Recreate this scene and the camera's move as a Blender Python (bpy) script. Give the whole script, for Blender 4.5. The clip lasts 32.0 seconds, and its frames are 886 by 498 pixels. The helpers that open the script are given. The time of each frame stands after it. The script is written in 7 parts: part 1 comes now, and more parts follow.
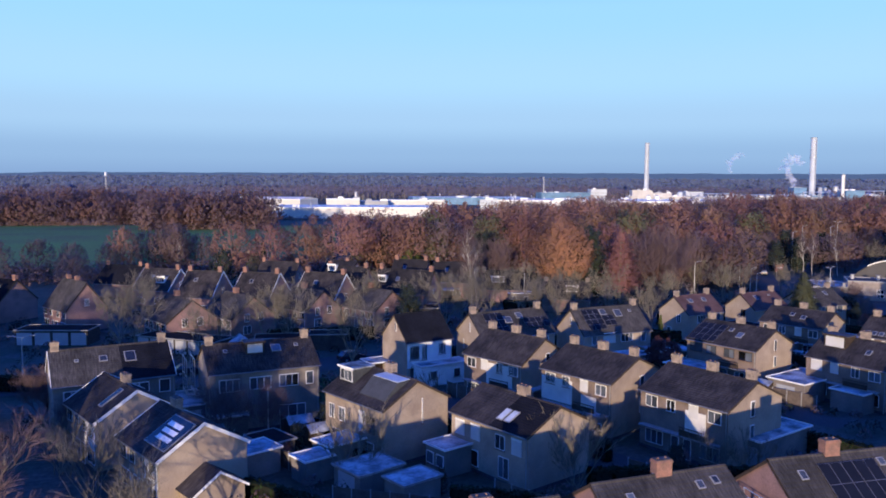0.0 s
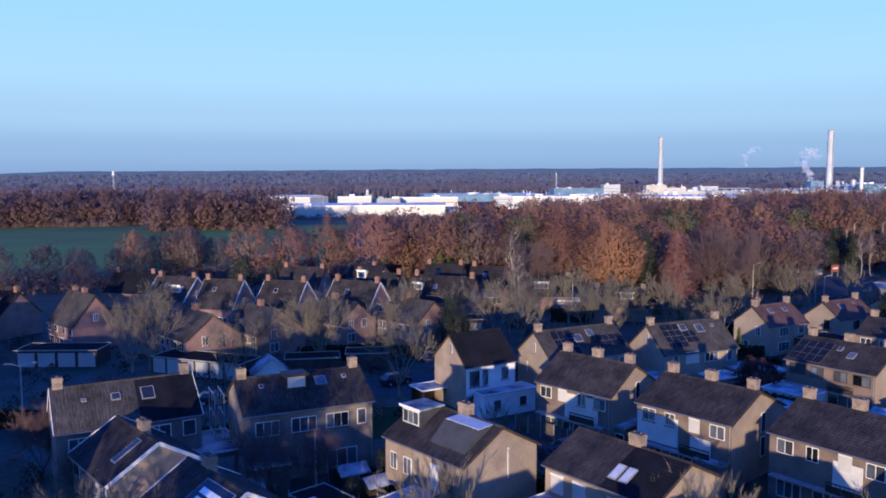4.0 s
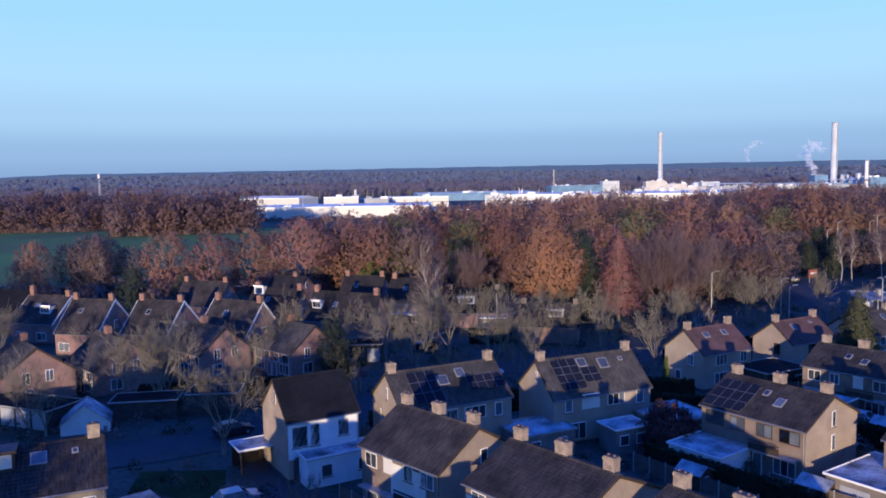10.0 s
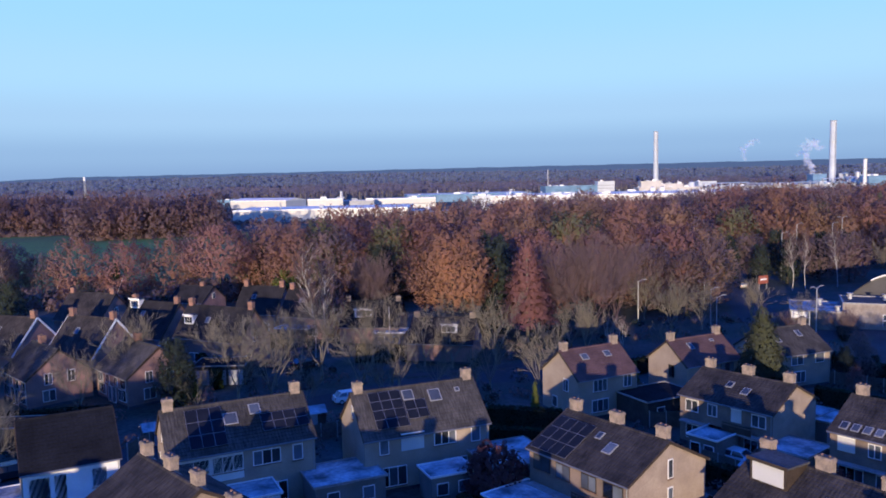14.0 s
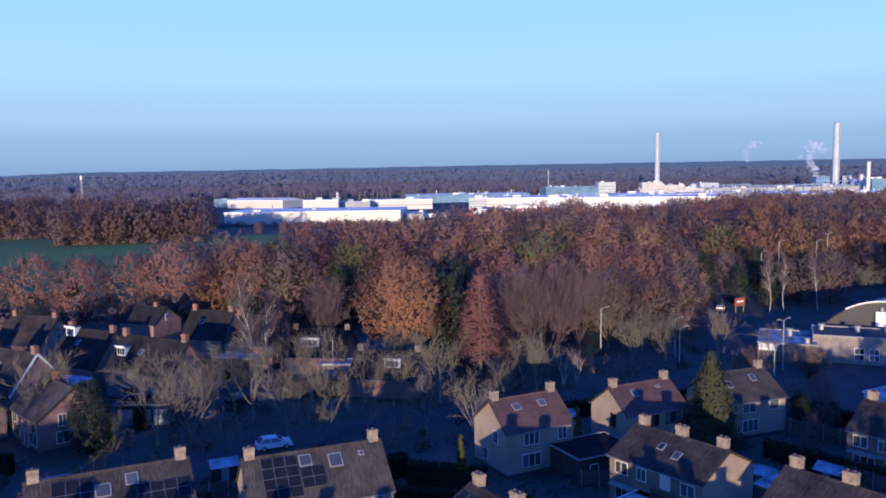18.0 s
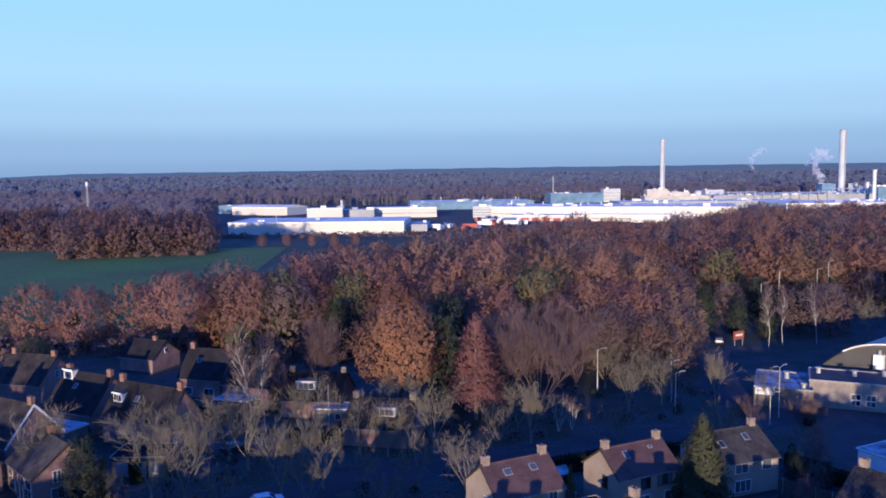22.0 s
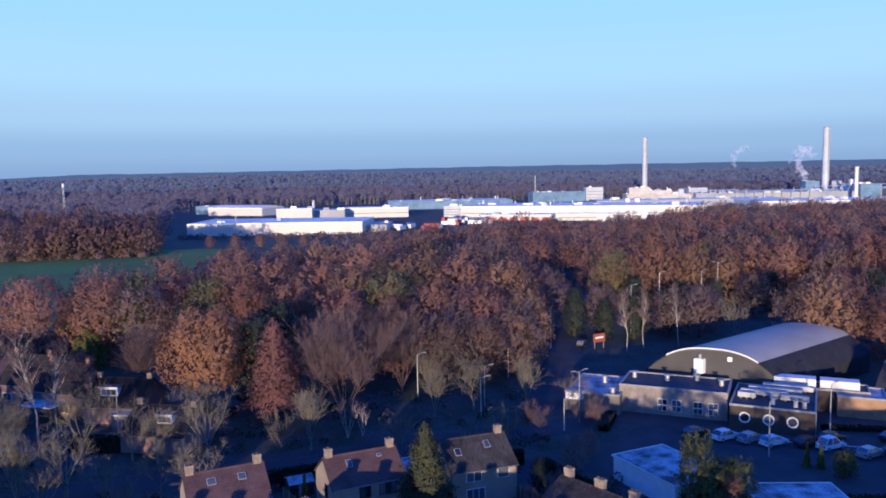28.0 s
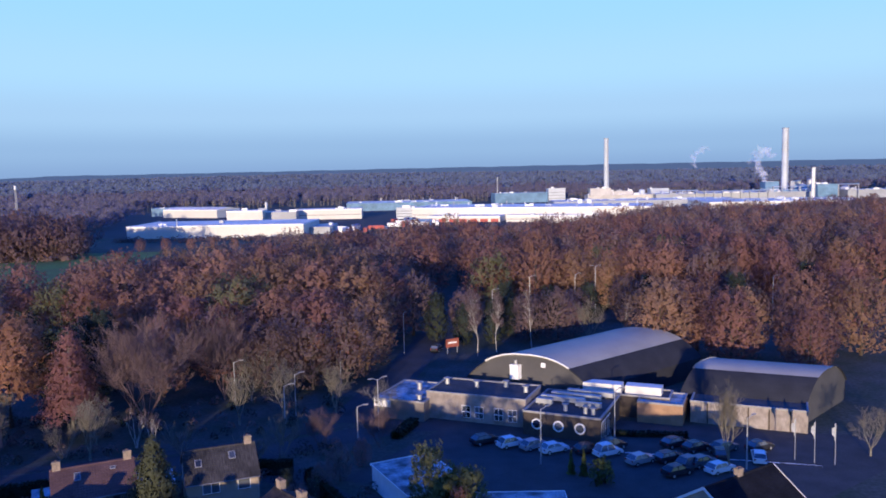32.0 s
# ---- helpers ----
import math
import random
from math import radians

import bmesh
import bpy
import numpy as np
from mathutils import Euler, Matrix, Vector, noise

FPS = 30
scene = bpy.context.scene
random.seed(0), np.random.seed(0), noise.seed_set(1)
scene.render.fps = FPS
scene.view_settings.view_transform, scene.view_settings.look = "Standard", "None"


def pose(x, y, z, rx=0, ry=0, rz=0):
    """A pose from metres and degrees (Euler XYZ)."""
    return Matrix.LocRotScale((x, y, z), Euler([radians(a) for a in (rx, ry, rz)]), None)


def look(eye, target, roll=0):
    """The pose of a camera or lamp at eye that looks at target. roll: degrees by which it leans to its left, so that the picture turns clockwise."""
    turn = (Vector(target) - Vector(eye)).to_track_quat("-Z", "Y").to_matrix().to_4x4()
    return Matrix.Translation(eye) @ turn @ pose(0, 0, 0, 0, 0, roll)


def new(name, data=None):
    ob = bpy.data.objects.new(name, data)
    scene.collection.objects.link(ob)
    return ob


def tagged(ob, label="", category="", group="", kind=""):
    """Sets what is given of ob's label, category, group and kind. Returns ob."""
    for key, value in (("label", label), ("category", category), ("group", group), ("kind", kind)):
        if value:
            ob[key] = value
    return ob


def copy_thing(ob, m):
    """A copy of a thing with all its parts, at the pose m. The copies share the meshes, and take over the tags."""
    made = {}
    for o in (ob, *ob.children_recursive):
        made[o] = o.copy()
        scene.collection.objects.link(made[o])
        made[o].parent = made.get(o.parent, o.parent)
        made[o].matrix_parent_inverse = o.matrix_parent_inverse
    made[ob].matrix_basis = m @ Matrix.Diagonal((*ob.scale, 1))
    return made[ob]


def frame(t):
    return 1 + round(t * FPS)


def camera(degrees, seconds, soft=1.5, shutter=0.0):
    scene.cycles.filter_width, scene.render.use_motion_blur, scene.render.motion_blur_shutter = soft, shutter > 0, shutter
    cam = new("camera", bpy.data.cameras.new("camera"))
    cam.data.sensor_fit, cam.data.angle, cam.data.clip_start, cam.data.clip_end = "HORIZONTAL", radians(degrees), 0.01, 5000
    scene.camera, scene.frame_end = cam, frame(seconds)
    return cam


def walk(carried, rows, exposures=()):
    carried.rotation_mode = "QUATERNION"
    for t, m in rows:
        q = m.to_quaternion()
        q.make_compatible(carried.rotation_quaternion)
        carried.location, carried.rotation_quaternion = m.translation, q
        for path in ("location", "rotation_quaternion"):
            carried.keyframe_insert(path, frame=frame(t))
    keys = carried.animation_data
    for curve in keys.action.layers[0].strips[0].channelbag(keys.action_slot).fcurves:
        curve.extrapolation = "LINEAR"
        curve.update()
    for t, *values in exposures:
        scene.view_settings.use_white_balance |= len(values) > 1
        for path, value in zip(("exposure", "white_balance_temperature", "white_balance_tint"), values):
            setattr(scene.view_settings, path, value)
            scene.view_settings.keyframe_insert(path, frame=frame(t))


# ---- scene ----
cam = camera(58.1, 32.0, soft=1.8)
# seconds, eye x, y, z in metres, yaw (to the left of +y), pitch, lean in degrees
PATH = [
    (0, -0.24, -0.45, 28.11, -15.11, -5.04, 0.25),
    (0.5, -0.83, 1.65, 28.16, -15.05, -5.06, 0.23),
    (1, -1.42, 3.74, 28.22, -15.01, -5.09, 0.21),
    (1.5, -1.99, 5.82, 28.22, -14.95, -5.11, 0.15),
    (2, -2.44, 7.86, 28.22, -14.87, -5.13, 0.07),
    (2.5, -2.76, 9.88, 28.23, -14.78, -5.17, -0.01),
    (3, -2.93, 11.90, 28.27, -14.72, -5.22, -0.10),
    (3.5, -3.01, 13.92, 28.35, -14.68, -5.30, -0.17),
    (5.5, 0.43, 20.73, 28.23, -14.40, -5.25, -0.47),
    (6, 2.05, 22.08, 28.29, -14.35, -5.27, -0.53),
    (6.5, 3.83, 23.35, 28.32, -14.29, -5.27, -0.63),
    (7, 5.81, 24.51, 28.34, -14.23, -5.26, -0.73),
    (7.5, 7.93, 25.61, 28.41, -14.18, -5.28, -0.77),
    (8, 10.17, 26.69, 28.50, -14.14, -5.33, -0.80),
    (8.5, 12.50, 27.73, 28.59, -14.10, -5.36, -0.83),
    (9, 14.88, 28.73, 28.63, -14.07, -5.38, -0.87),
    (9.5, 17.35, 29.72, 28.62, -14.02, -5.40, -0.91),
    (10, 19.87, 30.70, 28.60, -13.97, -5.42, -0.96),
    (10.5, 22.43, 31.68, 28.58, -13.93, -5.44, -1.00),
    (11, 25.04, 32.59, 28.54, -13.87, -5.43, -1.06),
    (11.5, 27.67, 33.45, 28.49, -13.81, -5.42, -1.10),
    (12, 30.29, 34.30, 28.47, -13.76, -5.42, -1.12),
    (12.5, 32.97, 35.16, 28.45, -13.69, -5.40, -1.14),
    (13, 35.69, 36.06, 28.42, -13.63, -5.39, -1.17),
    (13.5, 38.45, 36.92, 28.41, -13.56, -5.38, -1.22),
    (14, 41.23, 37.76, 28.38, -13.49, -5.35, -1.28),
    (14.5, 44.02, 38.67, 28.32, -13.44, -5.33, -1.30),
    (15, 46.68, 39.60, 28.32, -13.41, -5.34, -1.28),
    (15.5, 49.10, 40.49, 28.45, -13.42, -5.39, -1.21),
    (17.5, 51.47, 41.63, 31.33, -13.15, -5.57, -0.97),
    (18, 51.52, 41.72, 32.60, -13.07, -5.57, -0.92),
    (18.5, 51.55, 41.81, 33.86, -13.02, -5.58, -0.84),
    (19, 51.57, 41.86, 35.14, -12.99, -5.57, -0.78),
    (19.5, 51.60, 41.87, 36.41, -12.97, -5.55, -0.74),
    (20, 51.64, 41.94, 37.65, -12.96, -5.52, -0.69),
    (20.5, 51.69, 42.01, 38.76, -12.94, -5.50, -0.65),
    (21, 51.83, 42.03, 39.46, -12.89, -5.47, -0.65),
    (21.5, 52.26, 41.96, 39.64, -12.80, -5.46, -0.68),
    (22, 53.13, 41.75, 39.58, -12.68, -5.49, -0.72),
    (22.5, 54.52, 41.44, 39.46, -12.58, -5.51, -0.75),
    (23, 56.38, 41.07, 39.35, -12.50, -5.52, -0.78),
    (23.5, 58.59, 40.61, 39.32, -12.42, -5.52, -0.84),
    (24, 61.02, 40.10, 39.36, -12.37, -5.52, -0.88),
    (24.5, 63.57, 39.62, 39.43, -12.34, -5.52, -0.90),
    (26.5, 75.63, 37.53, 39.59, -12.23, -5.53, -1.00),
    (27, 78.89, 36.90, 39.71, -12.24, -5.56, -0.99),
    (27.5, 82.20, 36.22, 39.81, -12.25, -5.57, -1.00),
    (28, 85.58, 35.53, 39.92, -12.25, -5.57, -1.03),
    (28.5, 89.01, 34.87, 39.99, -12.26, -5.56, -1.06),
    (29, 92.48, 34.22, 40.05, -12.26, -5.55, -1.10),
    (29.5, 96.00, 33.58, 40.12, -12.25, -5.55, -1.13),
    (30, 99.53, 32.94, 40.16, -12.25, -5.54, -1.16),
    (30.5, 103.04, 32.29, 40.19, -12.25, -5.53, -1.18),
    (31, 106.55, 31.67, 40.19, -12.25, -5.52, -1.20),
    (31.5, 110.12, 31.14, 40.13, -12.24, -5.50, -1.22),
    (31.9, 112.96, 30.68, 40.10, -12.34, -5.50, -1.24),
    (32, 114.14, 29.57, 40.39, -13.44, -5.56, -1.13),
]


def heading(x, y, z, yaw, pitch, lean):
    a, b = radians(yaw), radians(pitch)
    ahead = Vector((-math.sin(a) * math.cos(b), math.cos(a) * math.cos(b), math.sin(b)))
    return look((x, y, z), Vector((x, y, z)) + ahead, lean)


walk(cam, [(t, heading(*p)) for t, *p in PATH], exposures=[(0.0, 0.0), (32.0, 0.0)])

# ---- world, sun ----
SUN_AZ, SUN_EL = 24.5, 6.2      # degrees: the light travels this far to the right of +y, and comes in this high
world = bpy.data.worlds.new("world")
scene.world = world
world.use_nodes = True
wn, wl = world.node_tree.nodes, world.node_tree.links
wn.clear()
sky = wn.new("ShaderNodeTexSky")
sky.sky_type = 'NISHITA'
sky.sun_disc = False
sky.sun_elevation = radians(SUN_EL)
sky.sun_rotation = radians(180 + SUN_AZ)
sky.air_density, sky.dust_density, sky.ozone_density = 1.0, 0.3, 4.0
# clear winter air: haze-violet over the horizon, pale cyan above it, deep blue overhead
geo, split = wn.new("ShaderNodeTexCoord"), wn.new("ShaderNodeSeparateXYZ")
wl.new(geo.outputs["Generated"], split.inputs["Vector"])
tone = wn.new("ShaderNodeValToRGB")
tone.color_ramp.interpolation = 'EASE'
stops = tone.color_ramp.elements
stops[0].position, stops[0].color = 0.0, (0.22, 0.35, 0.60, 1)
stops[1].position, stops[1].color = 1.0, (0.016, 0.132, 0.97, 1)
for at, col in ((0.03, (0.27, 0.425, 0.67, 1)), (0.07, (0.355, 0.55, 0.785, 1)), (0.12, (0.38, 0.635, 0.87, 1)), (0.20, (0.325, 0.625, 0.90, 1)), (0.28, (0.085, 0.29, 0.97, 1)), (0.5, (0.022, 0.158, 0.99, 1))):
    e = stops.new(at)
    e.color = col
wl.new(split.outputs["Z"], tone.inputs["Fac"])
blend = wn.new("ShaderNodeMix")
blend.data_type = 'RGBA'
blend.inputs["Factor"].default_value = 0.9
dim = wn.new("ShaderNodeMix")
dim.data_type, dim.blend_type = 'RGBA', 'MULTIPLY'
dim.inputs["Factor"].default_value, dim.inputs["B"].default_value = 1.0, (0.04, 0.08, 0.13, 1)
wl.new(sky.outputs["Color"], dim.inputs["A"])
wl.new(dim.outputs["Result"], blend.inputs["A"])
wl.new(tone.outputs["Color"], blend.inputs["B"])
bg = wn.new("ShaderNodeBackground")
bg.inputs["Strength"].default_value = 1.25
wout = wn.new("ShaderNodeOutputWorld")
wl.new(blend.outputs["Result"], bg.inputs["Color"])
wl.new(bg.outputs["Background"], wout.inputs["Surface"])
sun = new("sun", bpy.data.lights.new("sun", "SUN"))
sun.data.energy, sun.data.angle, sun.data.color = 5.8, radians(0.6), (0.945, 0.745, 0.55)
sun_way = Vector((math.sin(radians(SUN_AZ)) * math.cos(radians(SUN_EL)), math.cos(radians(SUN_AZ)) * math.cos(radians(SUN_EL)), -math.sin(radians(SUN_EL))))
sun.matrix_world = Matrix.Translation((0, -60, 80)) @ sun_way.to_track_quat("-Z", "Y").to_matrix().to_4x4()
scene.view_settings.exposure = 0.0

# ---- mesh helpers ----


class Shape:
    """Vertices and faces of one mesh."""

    def __init__(self):
        self.v, self.f = [], []

    def quad(self, a, b, c, d):
        n = len(self.v)
        self.v += [a, b, c, d]
        self.f.append((n, n + 1, n + 2, n + 3))
        return self

    def tri(self, a, b, c):
        n = len(self.v)
        self.v += [a, b, c]
        self.f.append((n, n + 1, n + 2))
        return self

    def box(self, x0, x1, y0, y1, z0, z1):
        n = len(self.v)
        self.v += [(x0, y0, z0), (x1, y0, z0), (x1, y1, z0), (x0, y1, z0), (x0, y0, z1), (x1, y0, z1), (x1, y1, z1), (x0, y1, z1)]
        self.f += [tuple(n + i for i in q) for q in ((0, 3, 2, 1), (4, 5, 6, 7), (0, 1, 5, 4), (1, 2, 6, 5), (2, 3, 7, 6), (3, 0, 4, 7))]
        return self

    def block(self, o, a, b, c):
        """A box from corner o along the three vectors a, b, c."""
        o, a, b, c = Vector(o), Vector(a), Vector(b), Vector(c)
        n = len(self.v)
        self.v += [tuple(p) for p in (o, o + a, o + a + b, o + b, o + c, o + a + c, o + a + b + c, o + b + c)]
        self.f += [tuple(n + i for i in q) for q in ((0, 3, 2, 1), (4, 5, 6, 7), (0, 1, 5, 4), (1, 2, 6, 5), (2, 3, 7, 6), (3, 0, 4, 7))]
        return self

    def prism(self, ring, axis, t0, t1):
        """A ring of (p, q) pairs drawn out along an axis 'x' or 'y' or 'z' from t0 to t1."""
        n, k = len(self.v), len(ring)
        put = {'x': lambda p, q, t: (t, p, q), 'y': lambda p, q, t: (p, t, q), 'z': lambda p, q, t: (p, q, t)}[axis]
        for t in (t0, t1):
            self.v += [put(p, q, t) for p, q in ring]
        self.f += [(n + i, n + (i + 1) % k, n + k + (i + 1) % k, n + k + i) for i in range(k)]
        self.f += [tuple(n + i for i in range(k))[::-1], tuple(n + k + i for i in range(k))]
        return self

    def tube(self, p0, p1, r0, r1, sides=6, cap=False):
        p0, p1 = Vector(p0), Vector(p1)
        way = p1 - p0
        if way.length < 1e-6:
            return self
        side = way.cross(Vector((0, 0, 1)) if abs(way.normalized().z) < 0.95 else Vector((1, 0, 0))).normalized()
        up = way.cross(side).normalized()
        n = len(self.v)
        for p, r in ((p0, r0), (p1, r1)):
            for i in range(sides):
                a = 2 * math.pi * i / sides
                self.v.append(tuple(p + r * (math.cos(a) * side + math.sin(a) * up)))
        self.f += [(n + i, n + (i + 1) % sides, n + sides + (i + 1) % sides, n + sides + i) for i in range(sides)]
        if cap:
            self.f += [tuple(n + sides + i for i in range(sides)), tuple(n + i for i in range(sides))[::-1]]
        return self

    def spike(self, p0, p1, r):
        """A thin three-sided twig that runs out to a point."""
        p0, p1 = Vector(p0), Vector(p1)
        side = (p1 - p0).orthogonal().normalized() * r
        up = (p1 - p0).cross(side).normalized() * r
        n = len(self.v)
        self.v += [tuple(p0 + side), tuple(p0 - side * 0.5 + up * 0.87), tuple(p0 - side * 0.5 - up * 0.87), tuple(p1)]
        self.f += [(n, n + 1, n + 3), (n + 1, n + 2, n + 3), (n + 2, n, n + 3)]
        return self

    def mesh(self, name, material, smooth=False):
        me = bpy.data.meshes.new(name)
        me.from_pydata(self.v, [], self.f)
        me.materials.append(material)
        if smooth:
            me.polygons.foreach_set("use_smooth", [True] * len(me.polygons))
        me.update()
        return me


def thing(name, x, y, z, turn, label, category, group="", kind=""):
    ob = new(name)
    ob.empty_display_size = 0.5
    ob.matrix_basis = pose(x, y, z, 0, 0, turn)
    return tagged(ob, label, category, group, kind)


def part(name, shape, material, parent, label="", m=None, smooth=False):
    """One mesh object under a thing or a part."""
    ob = new(name, shape if isinstance(shape, bpy.types.Mesh) else shape.mesh(name, material, smooth))
    ob.parent = parent
    if m is not None:
        ob.matrix_basis = m
    if label:
        ob["label"] = label
    return ob


def solo(name, shape, material, label, category, kind="", x=0, y=0, z=0, turn=0, group="", smooth=False):
    """A thing that is one mesh."""
    ob = new(name, shape if isinstance(shape, bpy.types.Mesh) else shape.mesh(name, material, smooth))
    ob.matrix_basis = pose(x, y, z, 0, 0, turn)
    return tagged(ob, label, category, group, kind)


# ---- materials ----


def paint(name, col, rough=0.85, var=0.25, scale=0.6, fine=9.0, bump=0.25, metal=0.0, ribs=None, per_object=0.0, per_island=0.0, spec=0.3, warm=None, streak=None):
    """A surface with large stains, fine grain and relief. ribs: (axis, period in metres, depth) of regular grooves. warm: a second colour that the stains lead to.
    per_object, per_island: how far whole pieces differ in value. streak: stretch of the fine grain along z."""
    m = bpy.data.materials.new(name)
    m.use_nodes = True
    n, l = m.node_tree.nodes, m.node_tree.links
    p = n["Principled BSDF"]
    p.inputs["Roughness"].default_value, p.inputs["Metallic"].default_value = rough, metal
    p.inputs["Specular IOR Level"].default_value = spec
    tc = n.new("ShaderNodeTexCoord")
    big, small = n.new("ShaderNodeTexNoise"), n.new("ShaderNodeTexNoise")
    big.inputs["Scale"].default_value, big.inputs["Detail"].default_value = scale, 5
    small.inputs["Scale"].default_value, small.inputs["Detail"].default_value = fine, 4
    l.new(tc.outputs["Object"], big.inputs["Vector"])
    if streak:
        mp = n.new("ShaderNodeMapping")
        mp.inputs["Scale"].default_value = streak
        l.new(tc.outputs["Object"], mp.inputs["Vector"])
        l.new(mp.outputs["Vector"], small.inputs["Vector"])
    else:
        l.new(tc.outputs["Object"], small.inputs["Vector"])
    two = warm or tuple(c * (1 - 0.6 * var) for c in col)
    a = n.new("ShaderNodeMix")
    a.data_type = 'RGBA'
    a.inputs["A"].default_value, a.inputs["B"].default_value = (*[min(1, c * (1 + 0.4 * var)) for c in col], 1), (*two, 1)
    ramp = n.new("ShaderNodeMapRange")
    ramp.inputs["From Min"].default_value, ramp.inputs["From Max"].default_value = 0.35, 0.65
    l.new(big.outputs["Fac"], ramp.inputs["Value"])
    l.new(ramp.outputs["Result"], a.inputs["Factor"])
    b = n.new("ShaderNodeMix")
    b.data_type, b.blend_type = 'RGBA', 'MULTIPLY'
    b.inputs["Factor"].default_value = 1.0
    grain = n.new("ShaderNodeMapRange")
    grain.inputs["From Min"].default_value, grain.inputs["From Max"].default_value = 0.3, 0.7
    grain.inputs["To Min"].default_value, grain.inputs["To Max"].default_value = 1 - 0.5 * var, 1 + 0.5 * var
    l.new(small.outputs["Fac"], grain.inputs["Value"])
    l.new(a.outputs["Result"], b.inputs["A"])
    value = grain.outputs["Result"]

    def times(x, lo, hi):
        r = n.new("ShaderNodeMapRange")
        r.inputs["To Min"].default_value, r.inputs["To Max"].default_value = lo, hi
        l.new(x, r.inputs["Value"])
        k = n.new("ShaderNodeMath")
        k.operation = 'MULTIPLY'
        l.new(value, k.inputs[0])
        l.new(r.outputs["Result"], k.inputs[1])
        return k.outputs["Value"]

    if per_object:
        value = times(n.new("ShaderNodeObjectInfo").outputs["Random"], 1 - per_object, 1 + per_object)
    if per_island:
        value = times(n.new("ShaderNodeNewGeometry").outputs["Random Per Island"], 1 - per_island, 1 + per_island)
    l.new(value, b.inputs["B"])
    l.new(b.outputs["Result"], p.inputs["Base Color"])
    height = small.outputs["Fac"]
    if ribs:
        axis, period, depth = ribs
        w = n.new("ShaderNodeTexWave")
        w.bands_direction = axis
        w.inputs["Scale"].default_value = 0.31416 / period
        l.new(tc.outputs["Object"], w.inputs["Vector"])
        k = n.new("ShaderNodeMath")
        k.operation, k.inputs[1].default_value = 'MULTIPLY_ADD', depth
        l.new(w.outputs["Fac"], k.inputs[0])
        l.new(height, k.inputs[2])
        height = k.outputs["Value"]
    if bump:
        bp = n.new("ShaderNodeBump")
        bp.inputs["Strength"].default_value, bp.inputs["Distance"].default_value = bump, 0.05
        l.new(height, bp.inputs["Height"])
        l.new(bp.outputs["Normal"], p.inputs["Normal"])
    return m


BRICK_TAN = paint("tan_brick", (0.34, 0.272, 0.205), var=0.35, scale=0.5, fine=6, warm=(0.285, 0.222, 0.17), streak=(1, 1, 4), per_object=0.08)
BRICK_PALE = paint("pale_brick", (0.335, 0.275, 0.213), var=0.3, scale=0.4, fine=6, warm=(0.29, 0.23, 0.18), streak=(1, 1, 4))
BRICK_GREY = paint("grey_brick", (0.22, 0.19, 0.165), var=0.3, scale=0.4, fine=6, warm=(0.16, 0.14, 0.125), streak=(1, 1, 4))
BRICK_RED = paint("red_brick", (0.265, 0.162, 0.145), var=0.4, scale=0.5, fine=6, warm=(0.2, 0.128, 0.118), streak=(1, 1, 4))
CHIM_TAN = paint("chimney_tan_brick", (0.30, 0.232, 0.18), var=0.45, scale=1.5, fine=9, warm=(0.2, 0.16, 0.13))
CHIM_RED = paint("chimney_red_brick", (0.26, 0.135, 0.1), var=0.4, scale=1.5, fine=9, warm=(0.18, 0.11, 0.09))
TILE_BROWN = paint("brown_roof_tile", (0.045, 0.039, 0.037), rough=0.95, spec=0.12, var=0.9, scale=0.55, fine=3.5, bump=0.4, ribs=('X', 0.3, 0.7), warm=(0.026, 0.024, 0.026), per_object=0.14, streak=(2.2, 0.35, 0.35))
TILE_DARK = paint("anthracite_roof_tile", (0.016, 0.017, 0.022), rough=1.0, spec=0.03, var=0.4, scale=0.5, fine=5, bump=0.3, ribs=('X', 0.3, 0.7))
# the brown tile again, darkened for roofs that lie in shade
TILE_SHADED = paint("shaded_brown_roof_tile", (0.03, 0.028, 0.03), rough=0.95, spec=0.1, var=0.5, scale=0.5, fine=5, bump=0.4, ribs=('X', 0.3, 0.7))
TILE_GREY = paint("weathered_grey_roof_tile", (0.062, 0.056, 0.052), rough=0.95, spec=0.12, var=0.8, scale=0.45, fine=3.5, per_object=0.1, streak=(2.2, 0.35, 0.35), bump=0.4, ribs=('X', 0.3, 0.7), warm=(0.042, 0.039, 0.036))
TILE_RED = paint("dull_red_roof_tile", (0.112, 0.068, 0.066), rough=0.95, spec=0.12, var=0.35, scale=0.5, fine=5, bump=0.4, ribs=('X', 0.3, 0.7))
LEAD_DARK = paint("dark_slate_cladding", (0.06, 0.064, 0.07), rough=0.8, spec=0.2, var=0.3, scale=0.8)
LEAD = paint("lead_flashing", (0.30, 0.29, 0.28), rough=0.6, var=0.3, scale=2)
WHITE = paint("white_paint", (0.80, 0.80, 0.78), rough=0.5, var=0.1, scale=1.0, bump=0.05)
CREAM = paint("cream_panel", (0.70, 0.68, 0.62), rough=0.6, var=0.15, scale=0.8, bump=0.1)
FENCE_DARK = paint("dark_weathered_boards", (0.06, 0.052, 0.046), var=0.4, scale=1.2, fine=6)
DARKWOOD = paint("dark_stained_wood", (0.055, 0.04, 0.03), rough=0.6, var=0.4, scale=1.5)
BITUMEN = paint("roofing_felt", (0.05, 0.05, 0.053), rough=0.9, var=0.5, scale=0.35, fine=4, spec=0.15, warm=(0.085, 0.085, 0.09))
FELT = paint("black_roofing_felt", (0.018, 0.018, 0.02), rough=1.0, spec=0.05, var=0.5, scale=0.4, fine=4)
